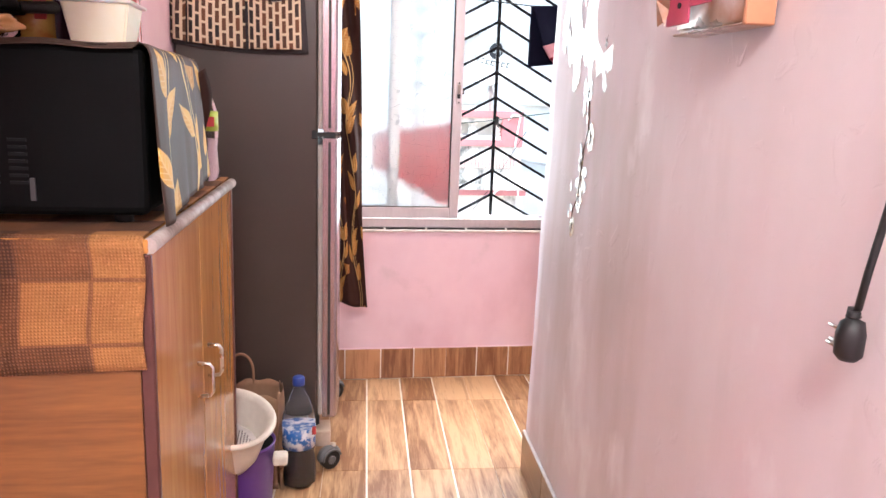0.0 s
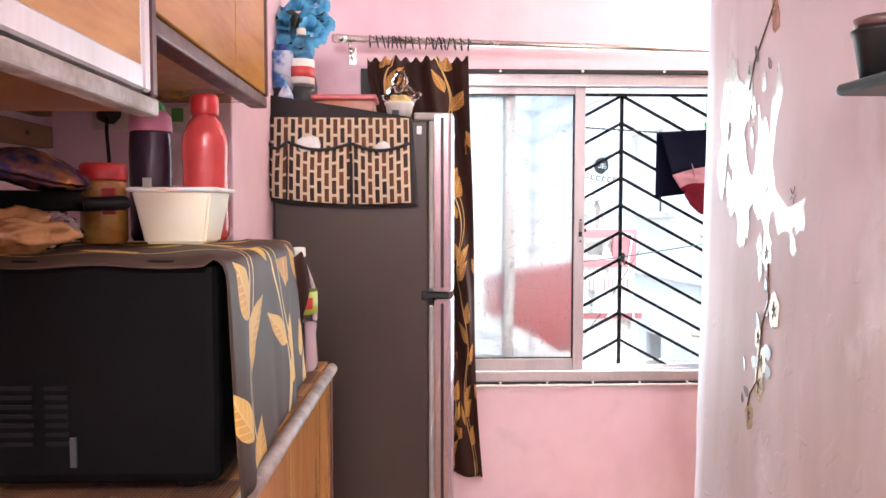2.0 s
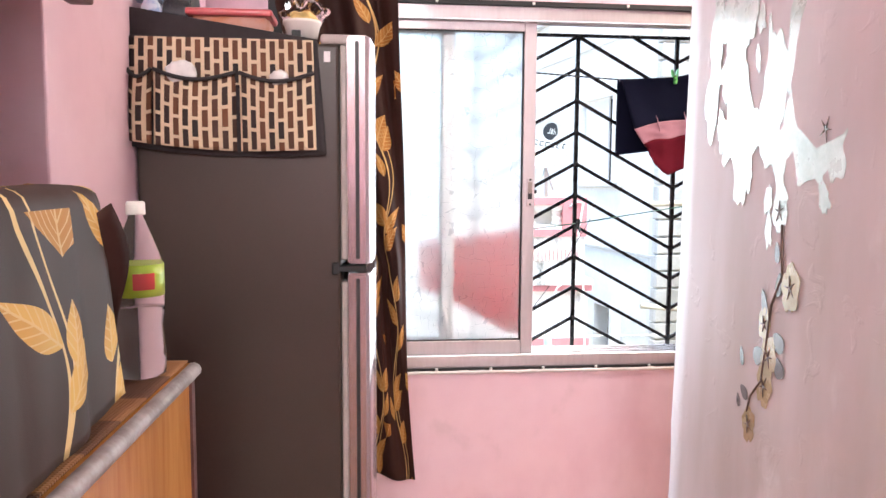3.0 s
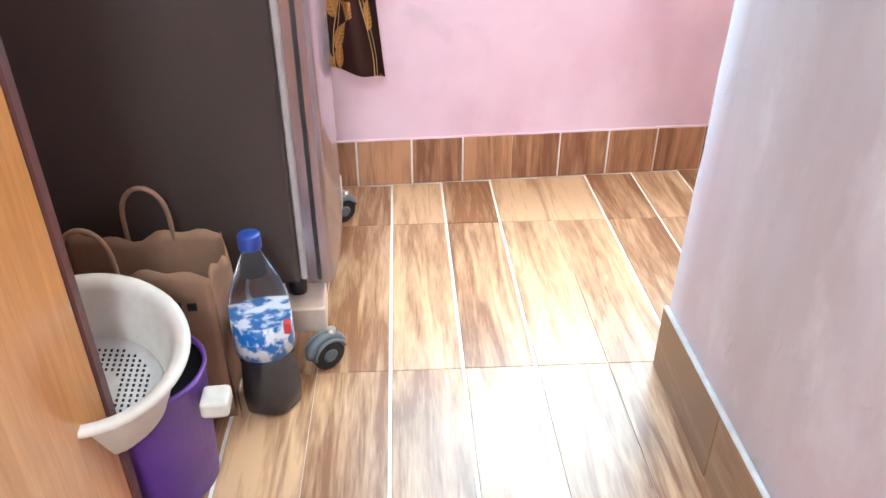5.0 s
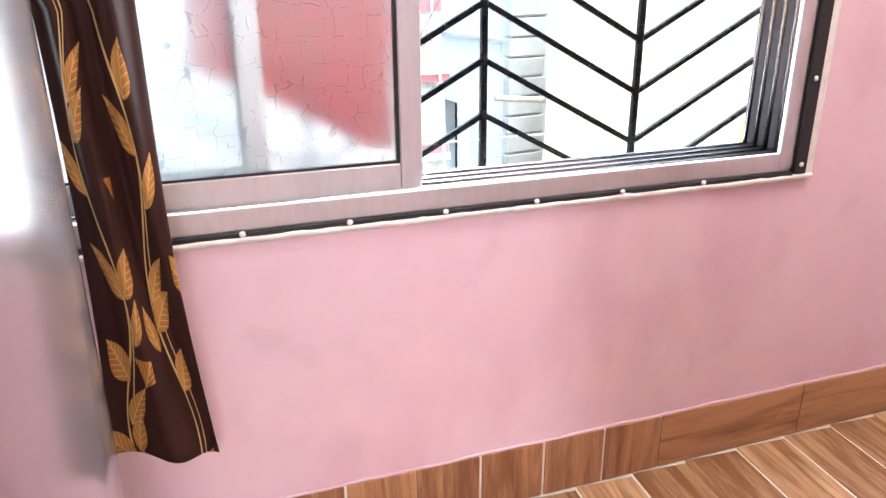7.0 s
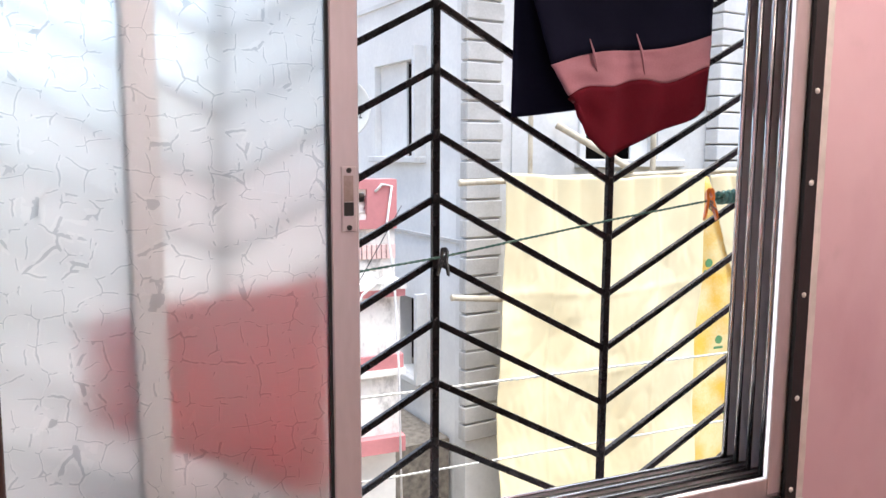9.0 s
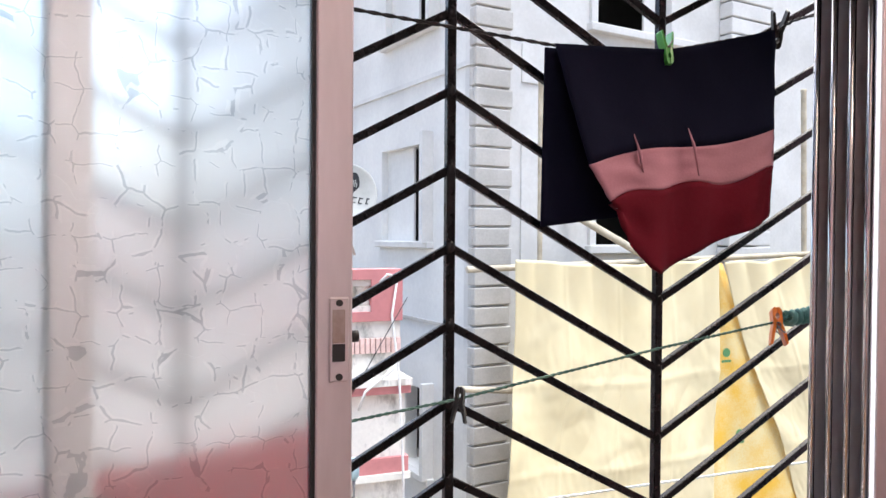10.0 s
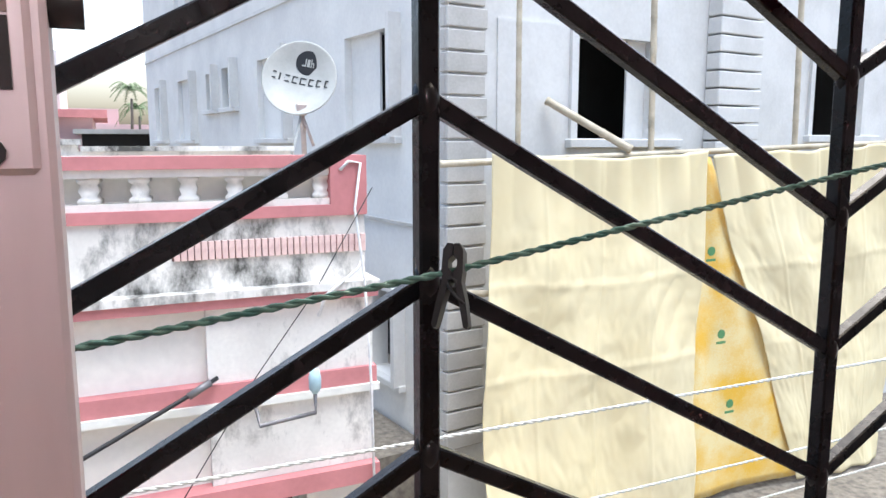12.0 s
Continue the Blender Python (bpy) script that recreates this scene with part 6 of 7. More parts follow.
rope("outer_wire", [(-2.5, 4.85, 0.49), (0.5, 4.85, 0.476), (3.1, 4.85, 0.476), (6.5, 4.85, 0.5)], 0.0055, M_WIRE, "pale twisted wire strung outside", 70)
rope("outer_wire", [(-2.5, 5.2, -0.02), (1.9, 5.2, -0.02), (6.5, 5.2, -0.0)], 0.0055, M_WIRE, "pale twisted wire strung outside", 70)
rope("outer_wire", [(-2.5, 5.5, -0.45), (1.9, 5.5, -0.42), (6.5, 5.5, -0.36)], 0.0055, M_WIRE, "pale twisted wire strung outside", 70)
for ob in [o for o in bpy.data.objects if o.name.startswith("outer_wire")]:
    wy, wz = ob.matrix_world.translation.y, ob.matrix_world.translation.z
    for bx_, bz in ((-2.5, wz), (6.5, wz + 0.015)):
        part("wall_bracket", tube(bmesh.new(), [(bx_, 3.499, bz - 0.12), (bx_, wy, bz - 0.005), (bx_, wy, bz + 0.02)], 0.012, 6), M_IRON, ob)
M_ORANGE = mat("orange_plastic", (0.95, 0.24, 0.02), 0.35, scale=20)
M_LIME = mat("lime_plastic", (0.12, 0.62, 0.10), 0.35, scale=20)
for pm in (M_ORANGE, M_LIME):
    pm.node_tree.nodes["Principled BSDF"].inputs["Transmission Weight"].default_value = 0.12


M_GALVP = mat("dull_spring_wire", (0.25, 0.24, 0.22), 0.4, 0.8, scale=20)


def peg(at, m, label, s=1.0, rot=(0, 0, 0)):
    t = thing("clothes_peg", at, label, "clothes peg")
    outline = ((0.0004, -0.024), (0.004, -0.0245), (0.0068, -0.020), (0.0072, -0.006), (0.0066, 0.001), (0.0098, 0.014), (0.0125, 0.030), (0.0112, 0.0325), (0.0090, 0.0315),
               (0.0052, 0.014), (0.0024, 0.004), (0.0004, -0.001), (0.0004, -0.005), (0.0030, -0.008), (0.0030, -0.013), (0.0004, -0.016))
    for sg in (-1, 1):
        b = bmesh.new()
        lo, hi = [[b.verts.new((x * (1 - 0.12 * (z > 0.02)), sg * y, z)) for y, z in outline] for x in (-0.0085, 0.0085)]
        b.faces.new(lo)
        b.faces.new(hi[::-1])
        for i in range(len(outline)):
            b.faces.new((lo[i], hi[i], hi[(i + 1) % len(outline)], lo[(i + 1) % len(outline)]))
        bmesh.ops.recalc_face_normals(b, faces=b.faces[:])
        b.transform(pose(*at) @ pose(0, 0, 0, *rot) @ Matrix.Scale(s, 4))
        part("jaw", b, m, t)
    sp = bmesh.new()
    tube(sp, [(-0.0095 + 0.019 * k / 48, 0.0035 * math.cos(k * 0.9), 0.003 + 0.0035 * math.sin(k * 0.9)) for k in range(49)], 0.0011, 5)
    for e in (-1, 1):
        tube(sp, [(e * 0.0095, 0.003, 0.003), (e * 0.0095, -0.004, 0.012), (e * 0.0095, -0.009, 0.016)], 0.0011, 5)
    sp.transform(pose(*at) @ pose(0, 0, 0, *rot) @ Matrix.Scale(s, 4))
    part("spring", sp, M_GALVP if m is not M_BLACK else M_BLACK, t)


peg((1.066, 3.482, 1.722), M_LIME, "lime green clothes peg on the line", 0.95, (0, 8, 90))
peg((1.30, 3.486, 1.778), M_BLACK, "black clothes peg on the line", 1.1, (0, -30, 60))
peg((1.322, 3.499, 1.278), M_ORANGE, "orange clothes peg on the rope", 1.15, (0, 200, 60))
peg((0.722, 3.498, 1.187), M_BLACK, "black clothes peg clipped on the grille", 0.9, (0, 196, 55))
M_REDPEG = mat("red_peg", (0.6, 0.03, 0.04), 0.4, scale=20)
peg((0.53, 3.50, 1.03), M_REDPEG, "red clothes peg on the line", 0.9, (0, 180, 40))
peg((1.085, 3.505, 1.415), M_REDPEG, "dark red clothes peg on the grille", 0.9, (0, 180, 40))

# shorts drying on the line
M_NAVY = mat("navy_jersey", (0.005, 0.006, 0.018), 0.9, col2=(0.007, 0.008, 0.022), scale=8, fine=300, bump=0.25, spec=0.1)
M_MARO = mat("maroon_jersey", (0.10, 0.005, 0.014), 0.9, col2=(0.13, 0.008, 0.02), scale=8, fine=300, bump=0.25, spec=0.15)
M_PNKJ = mat("dusty_pink_jersey", (0.46, 0.24, 0.30), 0.9, scale=8, fine=300, bump=0.25, spec=0.15)
sh = thing("drying_shorts", (1.07, 3.48, 1.5), "navy shorts with pink band and maroon legs on the line", "clothing")


def line_z(x):
    return 1.709 + 0.012 * (x - 0.862) / 0.2 if x < 1.06 else 1.721 + 0.056 * ((x - 1.06) / 0.23) ** 1.2


def back_pt(u, v):
    x = 0.860 + 0.45 * u + 0.004 * (1 - v) * math.sin(u * 9)
    bot = 1.442 + 0.056 * u
    return (x - 0.002 * v, 3.498 + 0.012 * (1 - v) + 0.006 * math.sin(u * 8), bot + (line_z(min(1.29, x)) + 0.002 - bot) * v)


part("back_layer", sheet(back_pt, 30, 20, 0.45, 0.3, 0.003), M_NAVY, sh)


HEM = ((0.0, 1.478), (0.09, 1.414), (0.20, 1.380), (0.275, 1.370), (0.36, 1.378), (0.52, 1.400), (0.77, 1.431), (0.93, 1.449), (1.0, 1.464))


def hem_z(u):
    for (a, za), (b, zb) in zip(HEM, HEM[1:]):
        if u <= b:
            f = (u - a) / (b - a)
            return za + (zb - za) * f
    return HEM[-1][1]


def edge_pt(k, u):
    """Seams of the front from the line (0) down to the hem (3)."""
    xl, xr = ((0.864, 1.288), (0.912, 1.270), (0.945, 1.266), (0.962, 1.262))[k]
    x = xl + (xr - xl) * u
    z = (line_z(min(1.288, x)) + 0.003, 1.534 + 0.074 * u + 0.008 * math.sin(u * 6.3), 1.480 + 0.064 * u + 0.007 * math.sin(u * 6.3) + 0.005 * math.sin(u * 15), hem_z(u))[k]
    y = (3.482, 3.470, 3.466, 3.470)[k] - (0.0, 0.007, 0.010, 0.012)[k] * math.sin(u * 7 + 1) - (0, 0.003, 0.005, 0.006)[k] * math.sin(u * 21 + k)
    return Vector((x, y, z))


for nm, k, m in (("navy_panel", 0, M_NAVY), ("pink_band", 1, M_PNKJ), ("maroon_panel", 2, M_MARO)):
    part(nm, sheet(lambda u, v, k=k: edge_pt(k, u).lerp(edge_pt(k + 1, u), v) + Vector((0, -0.004 * noise.noise((u * 7, v * 3 + k, 3)), 0)), 44, 12, 0.43, 0.12, 0.003), m, sh)
for cx_, zt in ((0.995, 1.585), (1.098, 1.60), (0.945, 1.545)):
    cr_ = tube(bmesh.new(), [(cx_, 3.466, zt), (cx_ + 0.006, 3.458, zt - 0.03), (cx_ + 0.016, 3.459, zt - 0.075)], [0.0008, 0.0028, 0.001], 6)
    part("crease", cr_, M_PNKJ, sh)

# red printed cloth behind the frosted pane
M_REDC = mat("red_printed_cotton", (0.38, 0.002, 0.03), 0.85, col2=(0.60, 0.05, 0.07), scale=30, fine=60, contrast=0.4)
nt_ = M_REDC.node_tree
tl_ = nt_.nodes.new("ShaderNodeBsdfTranslucent")
nt_.links.new(nt_.nodes["Principled BSDF"].inputs["Base Color"].links[0].from_socket, tl_.inputs["Color"])
mx_ = nt_.nodes.new("ShaderNodeMixShader")
mx_.inputs[0].default_value = 0.6
nt_.links.new(nt_.nodes["Principled BSDF"].outputs[0], mx_.inputs[1])
nt_.links.new(tl_.outputs[0], mx_.inputs[2])
nt_.links.new(mx_.outputs[0], nt_.nodes["Material Output"].inputs["Surface"])
rc = thing("red_cloth", (0.32, 3.50, 1.0), "red printed cloth hung on the rope behind the pane", "clothing")


def red_pt(u, v):
    x = 0.135 + 0.375 * u
    bot = 0.955 - 0.20 * u ** 1.3 + 0.03 * max(0, u - 0.85) / 0.15
    top = 1.126 + 0.046 * u
    return (x, 3.492 + 0.010 * math.sin(u * 13) * (1 - v) + 0.004 * math.sin(u * 31), bot + (top - bot) * v)


part("cloth", sheet(red_pt, 30, 16, 0.4, 0.3, 0.003), M_REDC, rc)

# ---- outdoors: ground, neighbours, sky line ----
M_GRAVEL = mat("gravel_ground", (0.22, 0.19, 0.15), 0.9, col2=(0.10, 0.085, 0.07), scale=12, fine=70, bump=1.0)
M_GREY = mat("grey_render", (0.74, 0.73, 0.70), 0.8, col2=(0.63, 0.62, 0.60), scale=1.2, fine=18, bump=0.2)
M_GREYL = mat("pale_grey_render", (0.68, 0.67, 0.65), 0.8, col2=(0.56, 0.55, 0.53), scale=1.5, fine=22, bump=0.2)
M_GREYD = mat("quoin_cement", (0.52, 0.50, 0.47), 0.85, col2=(0.40, 0.38, 0.35), scale=2.5, fine=40, bump=0.3)
# near-black colour carries the shade of the depth behind openings
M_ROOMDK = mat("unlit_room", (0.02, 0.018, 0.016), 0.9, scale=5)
M_CREAM = mat("cream_house_paint", (0.84, 0.82, 0.75), 0.75, scale=1.4, fine=20, bump=0.2)
M_STAIN = stained_plaster("algae_stained_plaster", (0.78, 0.75, 0.69), (0.07, 0.068, 0.058), 0.44, 0.60, 1.5)
M_STAIN2 = stained_plaster("lightly_stained_plaster", (0.80, 0.77, 0.71), (0.14, 0.13, 0.11), 0.54, 0.74, 1.8)
M_ROSE = mat("rose_trim_paint", (0.56, 0.22, 0.22), 0.7, col2=(0.46, 0.18, 0.18), scale=4, fine=30, bump=0.2)
struct("ground", box_bm(-400, 400, -400, 900, -3.5, -3.2), M_GRAVEL, "gravelly bare ground between the houses", "ground")
struct("wall_lower_storey", box_bm(-1.11, 2.36, -1.76, 3.488, -3.2, -0.125), M_CREAM, "plain cream lower storey of the house", "wall")
struct("wall_outer", box_bm(-3.0, 7.0, 3.49, 3.50, -3.2, 0.55), M_CREAM, "outer face of the house wall", "wall")

CC = Matrix.Translation((3.77, 10.2, 0)) @ Matrix(((0.989, -0.1465, 0, 0), (0.1465, 0.989, 0, 0), (0, 0, 1, 0), (0, 0, 0, 1)))
gb = thing("apartment_building", (3.77, 10.2, -2.2), "grey cement apartment building with empty window openings", "building")


def gpart(name, bm, m, parent=None, label=""):
    bm.transform(CC)
    return part(name, bm, m, parent or gb, label)


SIDE_W = [(1.10, 2.50, 1.36, 2.62), (4.50, 6.0, 1.36, 2.66), (7.17, 8.11, 1.95, 2.70), (8.40, 9.25, 1.95, 2.68), (10.1, 11.7, 1.36, 2.70), (12.95, 14.3, 1.36, 2.70)]
SIDE_W += [(0.96, 2.40, 4.1, 5.35), (3.9, 5.2, 4.2, 5.45), (7.2, 8.1, 4.7, 5.4), (10.1, 11.7, 4.2, 5.4), (1.05, 1.85, -1.62, -0.55)]
FRONT_W = [(1.76, 3.05, 1.33, 2.52), (6.5, 7.85, 1.40, 2.70), (1.76, 3.05, 4.1, 5.3), (6.5, 7.9, 4.95, 6.1)]


def pierced(u0, u1, z0, z1, holes, place, depth):
    """A wall with real openings: cells between the cuts, left out where a hole is."""
    bm = bmesh.new()
    us = sorted({u0, u1, *[h[0] for h in holes], *[h[1] for h in holes]})
    zz = sorted({z0, z1, *[h[2] for h in holes], *[h[3] for h in holes]})
    for a, b in zip(us, us[1:]):
        for c, d in zip(zz, zz[1:]):
            um, zm = (a + b) / 2, (c + d) / 2
            if any(h[0] < um < h[1] and h[2] < zm < h[3] for h in holes):
                continue
            (x0, x1), (y0, y1) = place(a, b, depth)
            bbox(bm, x0, x1, y0, y1, c, d)
    bmesh.ops.remove_doubles(bm, verts=bm.verts[:], dist=1e-4)
    return bm


gpart("wall", pierced(0.25, 15.2, -3.2, 7.5, SIDE_W, lambda a, b, d: ((0, d), (a, b)), 0.25), M_GREY)
gpart("wall", pierced(0.0, 14.0, -3.2, 7.5, FRONT_W, lambda a, b, d: ((a, b), (0, d)), 0.25), M_GREYL, None, "pale grey front wall")
# backing panels: shade of the unlit rooms put into their colour
gpart("unlit_backing", box_bm(1.4, 1.5, 1.4, 15.0, -2.2, 7.4), M_ROOMDK)
gpart("unlit_backing", box_bm(1.5, 13.8, 1.4, 1.5, -2.2, 7.4), M_ROOMDK)
gpart("roof", box_bm(-0.3, 14.2, -0.3, 15.4, 7.5, 7.7), M_GREYD)
gpart("string_course", box_bm(-0.03, 0.0, 0.0, 15.2, 3.40, 3.46), M_GREYL)
gpart("string_course", box_bm(-0.03, 0.0, 0.0, 15.2, 0.32, 0.36), M_GREYD)
for (a, b, c, d) in SIDE_W:
    w = bmesh.new()
    bbox(w, -0.10, 0.08, a - 0.12, b + 0.02, c - 0.09, c - 0.005, bevel=0.01, seg=1)
    o = gpart("window_sill", w, M_GREYL)
    fin = bmesh.new()
    bbox(fin, -0.16, 0.02, a - 0.10, a - 0.02, c - 0.02, d + 0.12)
    gpart("window_fin", fin, M_GREYL, o)
    if b - a > 1.0:
        gpart("shutter", box_bm(0.10, 0.13, (a + b) / 2 - 0.1, b, c, d), M_GREY, o, "grey half-closed shutter")
for (a, b, c, d) in FRONT_W:
    gpart("window_sill", box_bm(a - 0.14, b + 0.5, -0.10, 0.06, c - 0.11, c - 0.005, bevel=0.01, seg=1), M_GREYL)
    gpart("window_jamb", box_bm(b, b + 0.10, -0.05, 0.0, c, d + 0.06), M_GREYL)
    gpart("window_jamb", box_bm(a - 0.1, a, -0.05, 0.0, c, d + 0.06), M_GREYL)
    gpart("window_leaf", box_bm(b - 0.32, b, 0.14, 0.17, c, d), M_GREY)
qz = -2.1
k = 0
while qz < 7.2:
    lng = 0.47 if k % 2 == 0 else 0.44
    gpart("quoin", box_bm(-0.045, lng, -0.05, 0.0, qz, qz + 0.205, bevel=0.012, seg=1), M_GREYD)
    gpart("quoin", box_bm(-0.045, 0.0, 0.0, 0.10, qz, qz + 0.205, bevel=0.012, seg=1), M_GREYD)
    if -0.5 < qz < 6:
        gpart("quoin", box_bm(4.05, 4.95, -0.22, 0.0, qz, qz + 0.205, bevel=0.012, seg=1), M_GREYL)
    qz += 0.228
    k += 1
pan = bmesh.new()
bbox(pan, 0.62, 1.5, -0.02, 0.0, 3.25, 3.7)
bbox(pan, 0.62, 1.55, -0.02, 0.0, 0.55, 2.60)
gpart("raised_panel", pan, M_GREYL)

gpart("side_ledge", box_bm(-1.4, -0.05, 0.3, 5.0, -3.2, -2.15), M_GRAVEL, None, "gravelled ledge along the wall")

# bamboo scaffold and the yellow sheets hung on it
M_BAMB = mat("weathered_bamboo", (0.55, 0.48, 0.36), 0.6, col2=(0.38, 0.32, 0.23), scale=6, fine=50, bump=0.3)
M_TARP = mat("pale_yellow_sheet", (0.80, 0.70, 0.46), 0.55, col2=(0.76, 0.64, 0.37), scale=1.1, fine=9, bump=0.15, rough2=0.7, contrast=0.8)
M_TARPD = mat("ochre_sheet", (0.78, 0.46, 0.05), 0.6, col2=(0.80, 0.66, 0.34), scale=2.2, bump=0.3, contrast=0.3)
M_GREEN = mat("green_print", (0.10, 0.26, 0.10), 0.6, scale=20)
sc = thing("scaffold", (6, 9.75, -2.2), "bamboo scaffold poles tied in front of the building", "scaffold")
for p0, p1, r in (((3.45, 9.72, 1.07), (10.4, 9.76, 1.29), 0.035), ((4.42, 9.85, -3.2), (4.40, 9.85, 3.2), 0.03), ((6.22, 9.85, -3.2), (6.10, 9.85, 3.4), 0.035), ((8.5, 9.85, -3.2), (8.35, 9.85, 3.4), 0.035),
                  ((5.72, 9.66, 1.20), (5.02, 10.3, 1.75), 0.045), ((3.40, 9.8, -0.22), (4.3, 9.78, -0.30), 0.035), ((10.3, 9.85, -3.2), (10.3, 9.85, 3.4), 0.035)):
    v0, v1 = Vector(p0), Vector(p1)
    n = max(3, int((v1 - v0).length / 0.35))
    pts, rs = [], []
    for i in range(n + 1):
        for e, g in ((0.0, 1.0), (0.06, 1.14), (0.12, 1.0)):
            f = (i + e) / (n + 0.12)
            pts.append(v0 + (v1 - v0) * f)
            rs.append(r * g)
    part("bamboo_pole", tube(bmesh.new(), pts, rs, 8), M_BAMB, sc)


def tarp_fn(x0, x1, y, top, seedk, flare=0.0, slant=0.0):
    def fn(u, v):
        z = -3.15 + (top(u) + 3.15) * v
        d = 1 - v
        x = x0 + (x1 - x0) * u + slant * d * (1 - u) + flare * d * (u - 0.5) + 0.03 * math.sin(v * 9 + seedk)
        fold = 0.045 * math.sin(u * 6.5 + seedk + 1.5 * math.sin(v * 3)) + 0.05 * abs(math.sin(u * 8.5 + seedk + 1.3 * v)) ** 1.5
        press = sum(0.008 * math.exp(-((u - c - 0.004 * math.sin(v * 11)) / 0.007) ** 2) for c in (0.24, 0.5, 0.76))
        press += sum(0.009 * math.exp(-((v - c - 0.004 * math.sin(u * 9)) / 0.009) ** 2) for c in (0.45, 0.68))
        gather = 0.05 * abs(math.sin(u * 23 + seedk)) * math.exp(-d * 9)
        crum = 0.05 * noise.noise((u * 4 + seedk, v * 5, 2)) + 0.022 * abs(noise.noise((u * 10 - v * 5, v * 9 + u * 3, seedk))) + 0.012 * abs(noise.noise((u * 24 + v * 9, v * 22, seedk)))
        drag = 0.07 * abs(math.sin((u * 3.1 - d * 2.3) * 2.6 + seedk)) ** 3 * math.exp(-d * 1.6) + 0.05 * abs(math.sin((u * 2.4 + d * 2.6) * 2.9 + seedk)) ** 4 * math.exp(-d * 1.2)
        yy = y - 0.03 - fold * (0.25 + 0.75 * d) - 1.3 * press - 1.5 * gather - 0.45 * drag - crum * min(1, d * 4)
        return (x, yy, z)
    return fn


for x0, x1, sd, tp, us in ((3.96, 6.72, 1.0, lambda u: 1.18 - 0.07 * math.sin(u * 3.14) + 0.014 * abs(math.sin(u * 11)), 2.8), (6.80, 10.2, 4.0, lambda u: 1.13 + 0.15 * u + 0.02 * math.sin(u * 25), 3.4)):
    tt = thing("yellow_sheet", ((x0 + x1) / 2, 9.7, 0), "pale yellow plastic sheet hung from the scaffold", "sheet", "sheets on the scaffold")
    part("sheet", sheet(tarp_fn(x0, x1, 9.69, tp, sd, 0.12, 1.9 if sd > 2 else 0.0), 150, 110, us, 3.3, 0.004), M_TARP, tt)
strip = thing("ochre_strip", (6.8, 9.66, 0), "ochre plastic strip with green print between the sheets", "sheet")
part("strip", sheet(lambda u, v: (6.58 + (0.34 + 1.9 * (1 - v)) * u, 9.72 - 0.03 * math.sin(u * 9 + v * 2) - 0.02 * abs(math.sin(u * 17)), -3.1 + 4.22 * v), 8, 40, 0.4, 3.3, 0.004), M_TARPD, strip)
for z in (0.02, -1.0, -1.9):
    part("print_mark", tube(bmesh.new(), [(6.90 - 0.22 * z, 9.615, z), (6.90 - 0.22 * z, 9.625, z)], 0.055, 18), M_GREEN, strip)
    part("print_mark", box_bm(6.83 - 0.22 * z, 6.97 - 0.22 * z, 9.617, 9.625, z - 0.12, z - 0.09), M_GREEN, strip)

M_GALV0 = mat("dull_steel", (0.20, 0.19, 0.19), 0.5, 0.5, scale=20)
# cream and rose house with a terrace
hs = thing("terrace_house", (0, 7.2, -2.2), "cream house with rose bands and a stained terrace parapet", "house")
HX0, HX1 = -5.0, 1.87
part("wall", box_bm(HX0, HX1 + 0.03, 7.26, 12.0, -0.66, 0.44), M_CREAM, hs)
part("wall", box_bm(HX0, HX1 - 0.1, 7.5, 12.0, -3.2, -0.70), M_CREAM, hs)
part("wall", box_bm(1.5, HX1 + 0.02, 7.27, 7.5, -3.2, -0.75), M_CREAM, hs)
part("bay_wall", box_bm(0.955, HX1 + 0.035, 7.20, 7.26, -0.64, 0.40), M_STAIN2, hs, "stained projecting wall panel")
part("terrace_slab", box_bm(HX0, HX1 + 0.06, 7.12, 12.0, 0.44, 0.485), M_STAIN, hs)
part("band", box_bm(HX0, HX1 + 0.055, 7.14, 7.26, 0.385, 0.44), M_ROSE, hs)
part("band", box_bm(HX0, HX1 + 0.05, 7.17, 7.26, -0.145, -0.045), M_ROSE, hs)
part("band_sill", box_bm(HX0, HX1 + 0.06, 7.15, 7.26, -0.19, -0.147), M_CREAM, hs)
part("band", box_bm(HX0, HX1 + 0.05, 7.13, 7.30, -0.755, -0.642), M_ROSE, hs)
part("parapet", box_bm(HX0, HX1, 7.21, 7.36, 0.485, 0.862), M_STAIN, hs, "black-stained parapet wall")
part("band", box_bm(HX0, HX1 + 0.01, 7.19, 7.37, 0.862, 0.925), M_ROSE, hs)
part("top_band", box_bm(HX0, HX1 + 0.01, 7.19, 7.37, 1.137, 1.205), M_ROSE, hs)
part("end_post", box_bm(1.665, HX1 + 0.01, 7.19, 7.37, 0.925, 1.137), M_ROSE, hs)
part("rail_mould", box_bm(HX0, 1.665, 7.215, 7.35, 1.095, 1.137), M_STAIN2, hs)
part("rail_mould", box_bm(HX0, 1.665, 7.215, 7.35, 0.925, 0.962), M_STAIN2, hs)
for i in range(17):
    x = 1.63 - i * 0.24
    bl = bmesh.new()
    pr = [(0.05, 0.962), (0.05, 0.985), (0.034, 1.0), (0.046, 1.03), (0.034, 1.06), (0.05, 1.075), (0.05, 1.095)]
    lathe(bl, pr, (x, 7.285, 0), 4, 1.7, 1.2)
    bl.transform(Matrix.Translation((x, 7.285, 0)) @ Matrix.Rotation(radians(45), 4, "Z") @ Matrix.Translation((-x, -7.285, 0)))
    part("baluster", bl, M_STAIN2, hs)
part("screen_wall", box_bm(HX0, 1.66, 7.36, 7.40, 0.962, 1.095), M_CREAM, hs)
